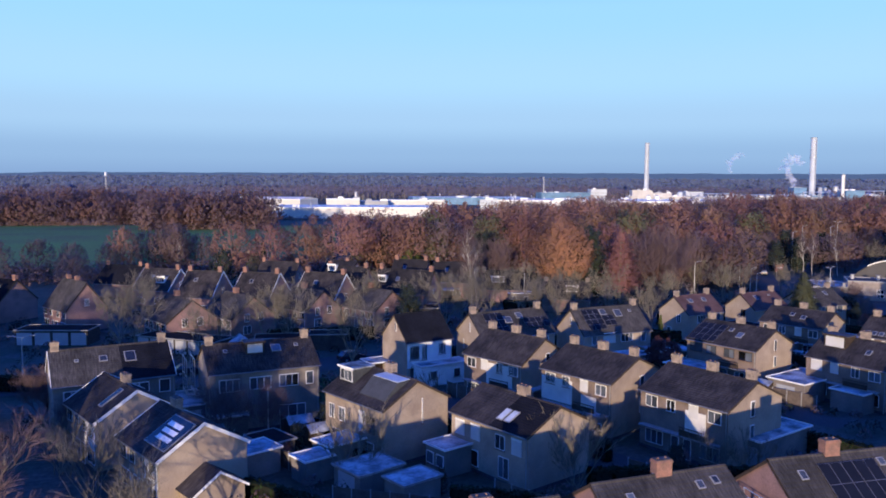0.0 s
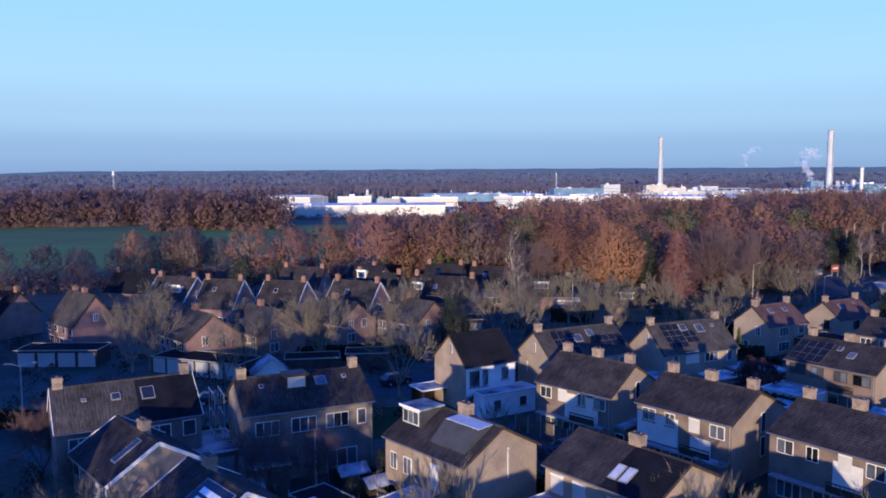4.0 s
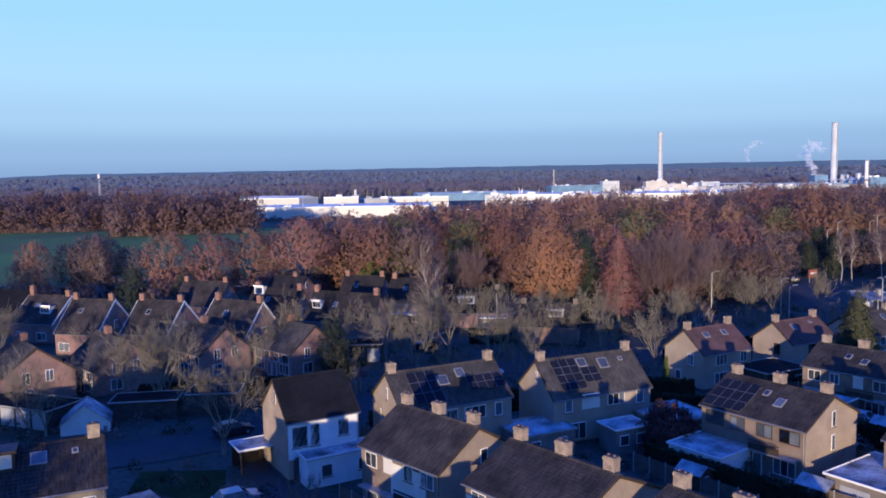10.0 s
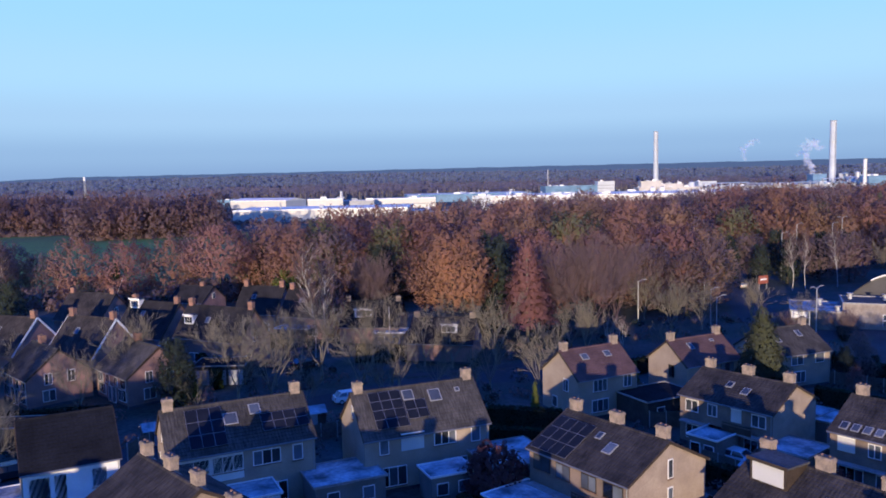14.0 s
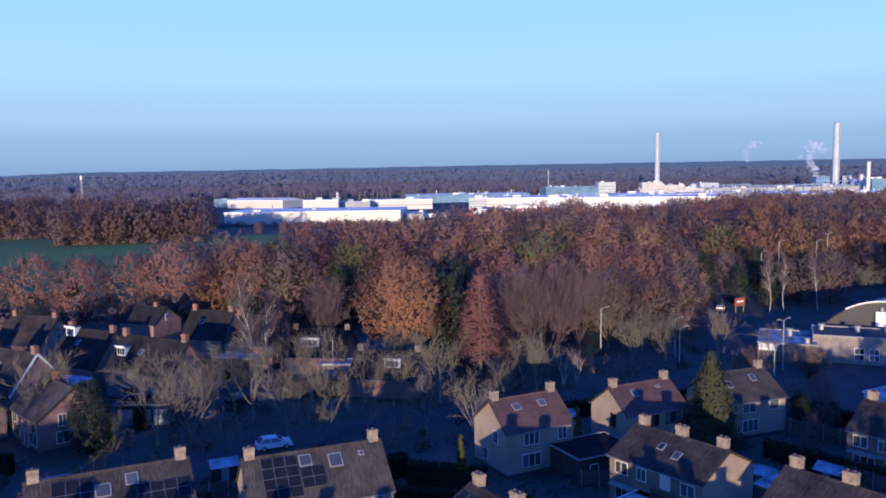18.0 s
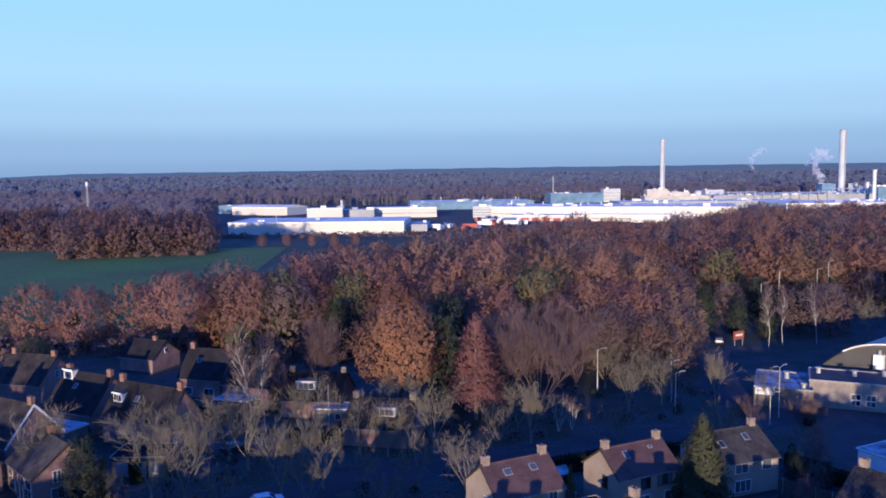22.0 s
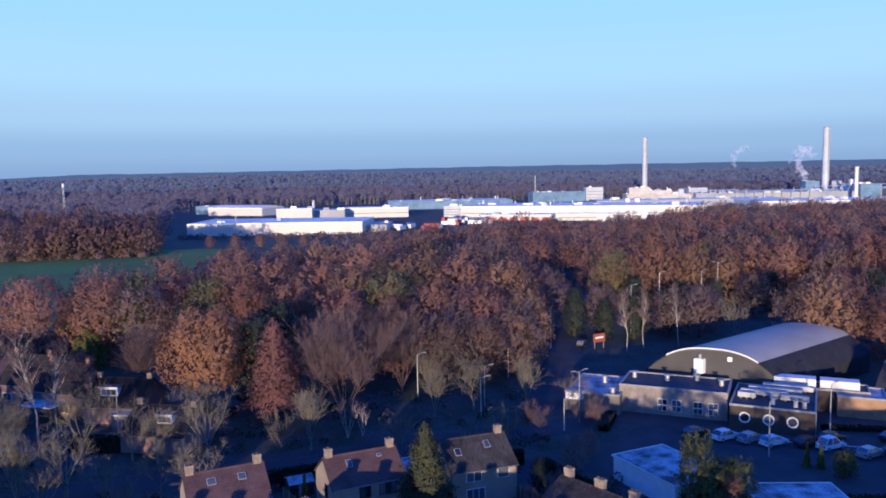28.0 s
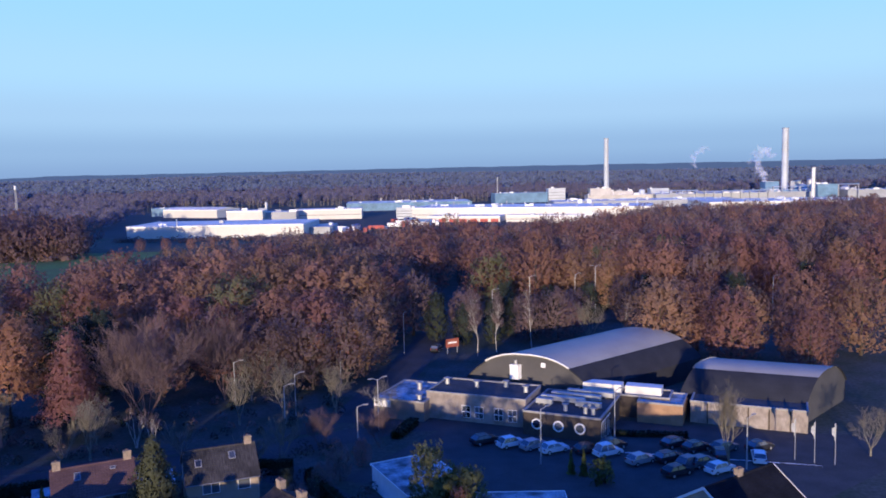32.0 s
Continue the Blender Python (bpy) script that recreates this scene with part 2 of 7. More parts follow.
FROST = paint("frosted_flat_roof", (0.34, 0.37, 0.39), rough=0.75, var=0.6, scale=0.45, fine=3, warm=(0.075, 0.08, 0.085))
RIME = paint("rime_on_glass", (0.5, 0.54, 0.56), rough=0.7, var=0.2, scale=1.5)
# darker than the gable brick: shade of the row fronts as colour
BRICK_FRONT_SHADE = paint("front_shade_brick", (0.215, 0.162, 0.128), var=0.35, scale=0.5, fine=6, warm=(0.16, 0.122, 0.1), streak=(1, 1, 4))
GUTTER = paint("zinc_gutter", (0.24, 0.24, 0.25), rough=0.45, var=0.25, metal=0.6)
PVC = paint("grey_plastic_pipe", (0.30, 0.30, 0.29), rough=0.5, var=0.15)
CLAY = paint("clay_pot", (0.20, 0.12, 0.09), rough=0.8, var=0.3, scale=3)
ALU = paint("aluminium", (0.60, 0.61, 0.62), rough=0.4, var=0.12, metal=0.7)
STEEL = paint("galvanised_steel", (0.45, 0.46, 0.47), rough=0.5, var=0.2, metal=0.5)
# white doors toned down to grey, with their shade in the colour
GARAGE_DOOR = paint("shaded_garage_door", (0.36, 0.38, 0.40), rough=0.6, var=0.15, ribs=('Z', 0.25, 1.0))
BLIND = paint("roller_shutter", (0.62, 0.61, 0.57), rough=0.6, var=0.1, ribs=('Z', 0.08, 1.5), bump=0.4)


def glassy(name, col, rough=0.06, spec=0.6, differ=0.0):
    m = paint(name, col, rough=rough, var=0.25, scale=0.8, bump=0.015, fine=1.5, spec=spec, per_object=differ)
    return m


PVC_DARK = paint("brown_window_wood", (0.035, 0.025, 0.02), rough=0.5, var=0.3)
GLASS = glassy("window_glass", (0.075, 0.085, 0.1), spec=0.8, differ=0.95)
ROOF_GLASS = glassy("roof_window_glass", (0.06, 0.07, 0.085), rough=0.12, spec=0.5, differ=0.8)
ROOF_FRAME = paint("grey_roof_window_frame", (0.26, 0.26, 0.265), rough=0.5, var=0.15)
SOLAR = glassy("solar_cell", (0.012, 0.014, 0.022), rough=0.5, spec=0.08)

# ---- ground ----
SOIL = paint("garden_ground", (0.05, 0.052, 0.046), var=0.8, scale=0.16, fine=1.6, warm=(0.03, 0.046, 0.028), bump=0.4)
ASPHALT = paint("asphalt", (0.048, 0.05, 0.054), var=0.35, scale=0.15, fine=3.0, rough=0.9)
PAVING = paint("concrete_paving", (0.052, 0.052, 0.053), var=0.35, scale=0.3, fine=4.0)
FIELD = paint("winter_grass_field", (0.08, 0.165, 0.03), var=0.5, scale=0.02, fine=0.6, warm=(0.095, 0.13, 0.035))


def land(x, y):
    """Height of the ground: level under the houses, falling gently towards the factories."""
    s = 0.97 * y + 0.25 * x
    return -2.5 * min(1, max(0, (s - 330) / 270)) - 3.0 * min(1, max(0, (s - 600) / 500))


def sheet(a, b, c, d, n, lift):
    """A grid of n x n quads spread between four corners, laid on the ground."""
    s = Shape()
    a, b, c, d = (Vector((*p, 0)) for p in (a, b, c, d))
    for j in range(n + 1):
        for i in range(n + 1):
            p = a.lerp(b, i / n).lerp(d.lerp(c, i / n), j / n)
            s.v.append((p.x, p.y, land(p.x, p.y) + lift))
    s.f = [(j * (n + 1) + i, j * (n + 1) + i + 1, (j + 1) * (n + 1) + i + 1, (j + 1) * (n + 1) + i) for j in range(n) for i in range(n)]
    return s


solo("ground", sheet((-4800, -600), (4800, -600), (4800, 4900), (-4800, 4900), 110, 0), SOIL, "dark garden soil, grass and leaf litter", "ground", "structure")


def strip(name, pts, w, material, label, category, z=0.02, kind="structure"):
    """A flat band of ground along a line of points, with a small thickness."""
    s = Shape()
    pts = [Vector((*p, 0)) for p in pts]
    sides = []
    for i, p in enumerate(pts):
        d = (pts[min(i + 1, len(pts) - 1)] - pts[max(i - 1, 0)]).normalized()
        n = Vector((-d.y, d.x, 0)) * (w / 2)
        sides.append((p + n + Vector((0, 0, z)), p - n + Vector((0, 0, z))))
    for (a, b), (c, d) in zip(sides, sides[1:]):
        s.quad(b, d, c, a)
    return solo(name, s, material, label, category, kind)

# ---- houses ----
HOUSES = []
SETTLE = 0.7      # upper-storey heights below count from a level this far under the street


def window(parent, o, a, up, n, w, h, bars=1, material=None, sill=True, name="window"):
    """A framed window on a wall: o its lower corner, a along the wall, up, n outwards, all as vectors in the parent's space."""
    o, a, up, n = Vector(o), Vector(a), Vector(up), Vector(n)
    material = material or WHITE
    f = 0.075
    win = part(name, Shape().block(o - 0.02 * n, a * w, up * h, n * 0.07), material, parent)
    for i in range(bars + 1):
        x0, x1 = (w - f) * i / (bars + 1) + f, (w - f) * (i + 1) / (bars + 1)
        g = Shape().block(o + 0.03 * n + up * f + a * x0, a * (x1 - x0), up * (h - 2 * f), n * 0.03)
        part("pane", g, GLASS, win)
    if sill:
        part("sill", Shape().block(o - up * 0.07 - a * 0.05, a * (w + 0.1), up * 0.07, n * 0.14), CLAY, win)
    return win


def house(name, c, turn, L, D, he, hr, label, wall=BRICK_TAN, roof=TILE_BROWN, chim=(), front=(), back=(), ga=(), gb=(), barge=DARKWOOD, sky_lights=(), solar=(),
          dormers=(), panels=(), over=0.35, chim_mat=None, group="brick houses", gutter=True, roof_b=None, split=None, veneer=None, side=None, frosted=()):
    """A gabled house. Its ridge runs along its own x; the front is at -y. front, back: windows (u, z, width, height,
    bars, material); ga, gb: windows of the gables at -x and
    +x as (v, z, width, height, bars, material). chim: (u, v, width, depth, height over the ridge).
    split: (u, tile) where the front slope changes owner and tile; veneer: darker brick skin that puts shade into the
    front's colour; side: cheeks of the dormers; frosted: roof windows white with rime."""
    he, hr = he - SETTLE, hr - SETTLE
    front, back, ga, gb = ([(u, z - SETTLE if z > 2.6 else z, *more) for u, z, *more in wins] for wins in (front, back, ga, gb))
    panels = [(u0, u1, z0 - SETTLE, z1 - SETTLE, m) for u0, u1, z0, z1, m in panels]
    t = thing(name, c[0], c[1], 0, turn, label, "house", group)
    HOUSES.append(t)
    x, y = L / 2, D / 2
    body = Shape().prism([(-y, 0), (y, 0), (y, he), (0, hr - 0.12), (-y, he)], 'x', -x, x)
    walls = part("wall", body, wall, t)
    part("plinth", Shape().box(-x - 0.03, x + 0.03, -y - 0.03, y + 0.03, 0, 0.35), BITUMEN, t)
    pitch = math.atan2(hr - he, y)
    run = math.hypot(y, hr - he) + over
    course = 0.34
    rows = max(3, int(run / course))
    for way, nm in ((-1, "roof_slope"), (1, "roof_slope")):
        down = Vector((0, way * math.cos(pitch), -math.sin(pitch)))
        out = Vector((0, way * math.sin(pitch), math.cos(pitch)))
        ring = []
        for i in range(rows):
            for d, lift in ((run * i / rows, 0.0), (run * (i + 1) / rows, 0.04)):
                p = Vector((0, 0, hr)) + down * d + out * lift
                ring.append((p.y, p.z))
        for d in (run, 0):
            p = Vector((0, 0, hr)) + down * d - out * 0.12
            ring.append((p.y, p.z))
        stretches = ((-x - 0.12, split[0], roof), (split[0], x + 0.12, split[1])) if split and way < 0 else ((-x - 0.12, x + 0.12, roof if way < 0 else (roof_b or roof)),)
        for u0, u1, tile in stretches:
            part(nm, Shape().prism(ring, 'x', u0, u1), tile, t)
        # boards along the verges
        for e in (-1, 1):
            o = Vector((e * (x + 0.12), 0, hr)) - out * 0.2
            part("verge_board", Shape().block(o, down * run, Vector((e * 0.04, 0, 0)), out * (0.3 if barge is WHITE else 0.22)), barge, t)
        if gutter:
            e = Vector((0, 0, hr)) + down * run - out * 0.1
            g = part("gutter", Shape().tube(e + Vector((-x - 0.15, way * 0.05, 0)), e + Vector((x + 0.15, way * 0.05, 0)), 0.075, 0.075, 6, True), GUTTER, t)
            part("downpipe", Shape().tube((x - 0.15, way * (y + 0.06), 0.1), (x - 0.15, way * (y + 0.06), he - 0.25), 0.045, 0.045, 6), PVC, t)
    part("ridge_cap", Shape().prism([(-0.17, hr - 0.09), (0.17, hr - 0.09), (0.11, hr + 0.05), (0, hr + 0.09), (-0.11, hr + 0.05)], 'x', -x - 0.13, x + 0.13), roof, t)
    for u, v, w, d, h in chim:
        top = hr + h
        cm = chim_mat or CHIM_TAN
        ch = part("chimney", Shape().box(u - w / 2, u + w / 2, v - d / 2, v + d / 2, hr - abs(v) * math.tan(pitch) - 0.9, top).box(u - w / 2 - 0.05, u + w / 2 + 0.05, v - d / 2 - 0.05, v + d / 2 + 0.05, top - 0.22, top - 0.1), cm, t)
        part("chimney_cap", Shape().box(u - w / 2 + 0.06, u + w / 2 - 0.06, v - d / 2 + 0.06, v + d / 2 - 0.06, top, top + 0.05), BITUMEN, ch)
        for du in ((-w / 4, w / 4) if w > 0.85 else (0,)):
            part("flue_pot", Shape().tube((u + du, v, top), (u + du, v, top + 0.15), 0.1, 0.085, 8, True), CLAY, ch)
        part("flashing", Shape().prism([(v - d / 2 - 0.16, hr - (abs(v) + d / 2 + 0.16) * math.tan(pitch) + 0.06), (v, hr - abs(v) * math.tan(pitch) + 0.16), (v + d / 2 + 0.16, hr - (abs(v) + d / 2 + 0.16) * math.tan(pitch) + 0.06)], 'x', u - w / 2 - 0.14, u + w / 2 + 0.14), LEAD, ch)
    X, Y, Z = Vector((1, 0, 0)), Vector((0, 1, 0)), Vector((0, 0, 1))
    for wins, yy, a, n in ((front, -y, X, -Y), (back, y, -X, Y)):
        for u, z, w, h, bars, m in wins:
            o = a * u - a * (w / 2) + Y * yy + Z * z
            if m in (BLIND,):
                b = part("roller_shutter", Shape().block(o, a * w, Z * h, n * 0.08), BLIND, t)
                part("shutter_box", Shape().block(o + Z * h, a * w, Z * 0.18, n * 0.14), WHITE, b)
            else:
                window(t, o, a, Z, n, w, h, bars, m)
    for wins, xx, a, n in ((ga, -x, -Y, -X), (gb, x, Y, X)):
        for v, z, w, h, bars, m in wins:
            o = a * v - a * (w / 2) + X * xx + Z * z
            window(t, o, a, Z, n, w, h, bars, m)
    # thin skin whose dark brick replaces shade on the front
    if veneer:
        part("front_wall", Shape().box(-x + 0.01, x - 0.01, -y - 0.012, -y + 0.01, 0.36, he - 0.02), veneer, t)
    for u0, u1, z0, z1, m in panels:
        p = Shape()
        k = max(1, int((z1 - z0) / 0.2))
        for i in range(k):
            za, zb = z0 + (z1 - z0) * i / k, z0 + (z1 - z0) * (i + 1) / k
            p.box(u0, u1, -y - 0.06, -y + 0.02, za + 0.012, zb)
        part("cladding", p, m, t)

    def on_slope(way, u, s, lift):
        down = Vector((0, way * math.cos(pitch), -math.sin(pitch)))
        out = Vector((0, way * math.sin(pitch), math.cos(pitch)))
        return Vector((u, 0, hr)) + down * s + out * (0.04 + lift), down, out

    for k, (way, u, s, w, h) in enumerate(sky_lights):
        o, down, out = on_slope(way, u - w / 2, s, 0)
        sk = part("roof_window", Shape().block(o, X * w, down * h, out * 0.08), ROOF_FRAME, t)
        part("pane", Shape().block(o + down * 0.09 + X * 0.09, X * (w - 0.18), down * (h - 0.18), out * 0.1), RIME if k in frosted else ROOF_GLASS, sk)
        if w * h > 6:
            for j in range(3):
                part("blind", Shape().block(o + down * (h * (0.2 + 0.22 * j)) + X * (w * (0.15 + 0.05 * j)), X * (w * 0.6), down * (h * 0.14), out * 0.115), WHITE, sk, "white frosted pane")
    for way, u0, s0, cols, rws, w, h in solar:
        for i in range(cols):
            for j in range(rws):
                o, down, out = on_slope(way, u0 + i * (w + 0.03), s0 + j * (h + 0.03), 0.06)
                sp = part("solar_panel", Shape().block(o, X * w, down * h, out * 0.04), GUTTER, t)
                part("cell_sheet", Shape().block(o + X * 0.02 + down * 0.02, X * (w - 0.04), down * (h - 0.04), out * 0.048), SOLAR, sp)
    for way, u, s, w, h, m in dormers:
        # a flat-roofed box dormer: s down the slope to its face, h high
        f0, down, out = on_slope(way, u, s, 0)
        ztop, zf = f0.z + h, f0.z - 0.12
        back_y = way * max(0.0, (hr - ztop) / math.tan(pitch)) if ztop < hr else 0
        ys = sorted((f0.y, back_y - way * 0.05))
        dm = part("dormer", Shape().box(u - w / 2, u + w / 2, ys[0], ys[1], zf - 0.2, ztop), DARKWOOD if m is BLIND else side or m, t)
        part("dormer_roof", Shape().box(u - w / 2 - 0.15, u + w / 2 + 0.15, ys[0] - (0.2 if way < 0 else 0), ys[1] + (0.2 if way > 0 else 0), ztop, ztop + 0.14), FROST if side else BITUMEN, dm)
        part("fascia", Shape().box(u - w / 2 - 0.18, u + w / 2 + 0.18, f0.y + way * 0.2 - 0.02, f0.y + way * 0.2 + 0.02, ztop - 0.04, ztop + 0.2), DARKWOOD if m is BLIND else WHITE, dm)
        n, a = Y * way, X if way < 0 else -X
        if m is BLIND:
            part("roller_shutter", Shape().block(Vector((u, f0.y, f0.z + 0.12)) - a * (w * 0.42), a * (w * 0.84), Z * (h - 0.2), n * 0.06), BLIND, dm, "closed cream roller shutter")
        else:
            window(dm, Vector((u, f0.y, f0.z + 0.1)) - a * (w * 0.43), a, Z, n, w * 0.86, h - 0.25, 2, WHITE, sill=False)
    return t


def semis(L, he, shut=(), fr=None):
    """Front windows of a pair of houses: bedroom windows above, living room and door below."""
    out = []
    for k, u in enumerate((-0.36, -0.13, 0.13, 0.36)):
        w = 1.5 if k in (0, 3) else 1.1
        w += 0.5 if fr is not None and fr is not WHITE else 0
        out.append((u * L, he - 1.75, w, 1.25, 1, BLIND if k in shut else fr or WHITE))
    for u in (-0.32, 0.32):
        out.append((u * L, 0.75, 2.2, 1.5, 2, WHITE))
    for u in (-0.07, 0.07):
        out.append((u * L, 0.15, 0.95, 2.1, 0, WHITE))
    return out


def three(L, h=1.0):
    return [(-L / 2 + 0.75, 0.25, 0.95, 0.62, h), (0.0, 0.25, 1.1, 0.62, h), (L / 2 - 0.75, 0.25, 0.95, 0.62, h)]


def ends(L, h=0.95):
    return [(-L / 2 + 0.6, 0.1, 0.85, 0.6, h), (L / 2 - 0.6, 0.1, 0.85, 0.6, h)]


SLIT = [(0.15, 5.6, 0.6, 1.5, 0, WHITE), (0.15, 3.4, 0.6, 1.5, 0, WHITE)]
# rows of paired houses whose ridges run towards the sun
for c, turn, L, D, he, hr, kw in (
    ((34.9, 94.2), -60.5, 9.6, 8.7, 6.7, 9.2, dict(shut=(1,), gb=[(0.6, 5.4, 0.8, 1.9, 0, WHITE), (0.9, 2.9, 0.8, 1.9, 0, WHITE)], panels=[(-0.9, 3.3, 3.4, 6.0, CREAM)])),
    ((41.1, 82.2), -64.1, 10.0, 9.4, 7.15, 9.2, dict(shut=(2,), gb=[(0.8, 5.2, 0.8, 1.9, 0, WHITE), (0.8, 2.9, 0.8, 1.9, 0, WHITE)], panels=[(-4.9, -0.4, 3.5, 6.2, CREAM), (0.9, 3.0, 3.4, 5.0, CREAM)])),
    ((47.8, 70.7), -68.0, 10.4, 9.4, 7.0, 9.05, dict(shut=(2,), gb=[(-0.6, 5.6, 0.7, 1.6, 0, WHITE), (-0.6, 3.2, 0.7, 1.6, 0, WHITE)], panels=[(0.4, 2.8, 3.5, 5.9, CREAM)])),
    ((69.3, 96.1), -68.0, 10.8, 9.0, 6.3, 8.55, dict(shut=(), fr=PVC_DARK, gb=SLIT, solar=[(-1, -5.2, 1.0, 4, 3, 1.0, 1.35)], sky_lights=[(-1, -0.2, 1.3, 0.6, 0.8), (-1, 1.6, 2.0, 0.9, 1.2)])),
    ((77.9, 82.4), -72.0, 10.4, 8.4, 6.2, 8.6, dict(shut=(0, 1), gb=SLIT, dormers=[(-1, -2.6, 2.6, 2.9, 1.5, BLIND)], sky_lights=[(-1, 1.8, 2.0, 0.7, 0.9)])),
    ((89.7, 108.1), -65.0, 10.2, 8.2, 6.0, 8.0, dict(shut=(2,), gb=[], sky_lights=[(-1, -0.8, 1.5, 0.7, 0.9), (-1, 1.2, 2.0, 0.8, 1.0)])),
    ((96.0, 93.5), -66.0, 10.4, 8.2, 6.0, 8.3, dict(shut=(0, 2), gb=[], sky_lights=[(-1, u, 3.6, 0.7, 0.9) for u in (-4.2, -3.2, -2.2, -1.2)] + [(-1, 1.0, 1.6, 0.5, 0.6)])),
    ((117.7, 109.8), -62.6, 10.0, 8.6, 5.5, 7.8, dict(shut=(), gb=[])),
):
    kw = dict(kw)
    fr = kw.pop("fr", WHITE)
    t = house("house", c, turn, L, D, he, hr, "tan brick house pair with brown tiled roof, three chimneys", chim=three(L), front=semis(L, he, kw.pop("shut"), fr), veneer=BRICK_FRONT_SHADE, **kw)
    part("canopy", Shape().box(-L / 2 + 0.4, L / 2 - 0.6, -D / 2 - 0.8, -D / 2 + 0.01, 2.52, 2.66), LEAD, t, "thin grey concrete canopy")
    rail = Shape()
    for k in range(9):
        rail.box(0.3 + k * 0.36, 0.34 + k * 0.36, -D / 2 - 0.76, -D / 2 - 0.72, 2.66, 3.5)
    part("balcony_rail", rail.box(0.2, 3.3, -D / 2 - 0.78, -D / 2 - 0.7, 3.5, 3.58).box(0.2, 3.3, -D / 2 - 0.745, -D / 2 - 0.735, 2.7, 3.3), DARKWOOD, t, "dark balcony railing")

# single and paired houses that turn their fronts to the sun
house("house", (39.0, 109.3), 12.5, 12.3, 7.6, 6.6, 9.55, "tan brick house pair, solar panels, white front boards", wall=BRICK_PALE, roof=TILE_GREY, chim=ends(12.3),
      front=[(-4.2, 4.6, 2.6, 1.4, 1, WHITE), (-1.4, 4.6, 2.6, 1.4, 2, WHITE), (1.9, 4.7, 2.4, 1.3, 2, WHITE), (4.6, 4.6, 0.9, 1.4, 0, WHITE), (-3.6, 0.6, 3.4, 1.9, 3, WHITE), (2.4, 0.6, 2.4, 1.7, 2, WHITE)],
      ga=[(0.2, 6.9, 0.3, 1.2, 0, WHITE), (-1.6, 4.2, 0.3, 1.3, 0, WHITE)], panels=[(-5.8, -0.1, 3.9, 6.1, CREAM)], solar=[(-1, -4.3, 0.5, 3, 3, 1.0, 1.3), (-1, 1.9, 1.9, 4, 2, 1.0, 0.9)],
      sky_lights=[(-1, -0.6, 1.3, 1.2, 1.2), (-1, 1.6, 0.7, 1.0, 1.1)])
house("house", (55.5, 110.6), 9.5, 12.2, 7.4, 6.0, 9.25, "tan brick house pair with a grey tiled roof and solar panels", wall=BRICK_PALE, roof=TILE_GREY, chim=ends(12.2),
      front=[(-4.3, 4.3, 0.9, 1.4, 0, WHITE), (-1.6, 4.4, 2.2, 1.4, 0, BLIND), (1.6, 4.4, 2.2, 1.4, 2, WHITE), (4.7, 4.2, 0.95, 1.6, 0, WHITE), (-3.5, 0.6, 2.6, 1.8, 2, WHITE), (2.6, 0.6, 2.4, 1.7, 2, WHITE)],
      ga=[(0.2, 6.9, 0.35, 1.2, 0, WHITE)], solar=[(-1, -4.7, 0.4, 3, 4, 1.0, 0.95), (-1, -1.5, 1.7, 2, 2, 1.0, 0.95)], sky_lights=[(-1, -0.9, 0.5, 1.1, 1.1), (-1, 1.7, 0.8, 1.2, 1.3), (-1, 4.1, 0.9, 0.5, 0.5)])
house("house", (25.4, 108.6), 16.5, 7.2, 7.2, 6.7, 9.9, "brick house with black roof and white rendered front", wall=BRICK_TAN, roof=TILE_DARK, front=[(-2.4, 4.0, 1.6, 2.0, 0, DARKWOOD), (-0.9, 3.9, 1.0, 2.1, 0, DARKWOOD), (2.0, 4.4, 1.2, 1.6, 0, DARKWOOD), (-2.0, 0.3, 2.2, 2.2, 1, DARKWOOD), (1.8, 0.3, 2.4, 2.2, 1, DARKWOOD)],
      panels=[(-3.55, 3.55, 2.9, 6.5, WHITE)], ga=[(0.4, 7.6, 0.4, 1.2, 0, WHITE)], barge=DARKWOOD)
house("house", (79.6, 124.4), 14.0, 8.6, 7.0, 5.7, 8.35, "tan brick detached house with a dull red tiled roof", wall=BRICK_PALE, roof=TILE_RED, chim=ends(8.6),
      front=[(-1.2, 3.9, 2.0, 1.4, 2, WHITE), (2.8, 3.9, 1.2, 1.5, 1, WHITE), (-1.2, 0.8, 2.4, 1.5, 2, WHITE), (2.6, 0.2, 1.0, 2.1, 0, WHITE)], ga=[(1.2, 3.8, 1.0, 1.5, 1, WHITE), (-1.0, 0.8, 1.0, 1.3, 0, WHITE)], sky_lights=[(-1, -1.6, 1.0, 1.0, 0.9), (-1, 1.7, 1.0, 0.9, 0.9)])
house("house", (94.9, 126.8), 13.0, 8.8, 6.8, 5.5, 8.0, "tan brick detached house with a dull red tiled roof", wall=BRICK_PALE, roof=TILE_RED, chim=ends(8.8),
      front=[(-0.6, 3.7, 1.4, 1.4, 1, DARKWOOD), (2.2, 3.7, 2.2, 1.4, 2, DARKWOOD), (-1.2, 0.8, 2.4, 1.5, 2, WHITE), (2.6, 0.2, 1.0, 2.1, 0, WHITE)], ga=[(0.8, 3.6, 1.0, 1.5, 1, DARKWOOD)], sky_lights=[(-1, -1.7, 0.9, 0.7, 1.1), (-1, 2.1, 0.8, 0.6, 0.4)])
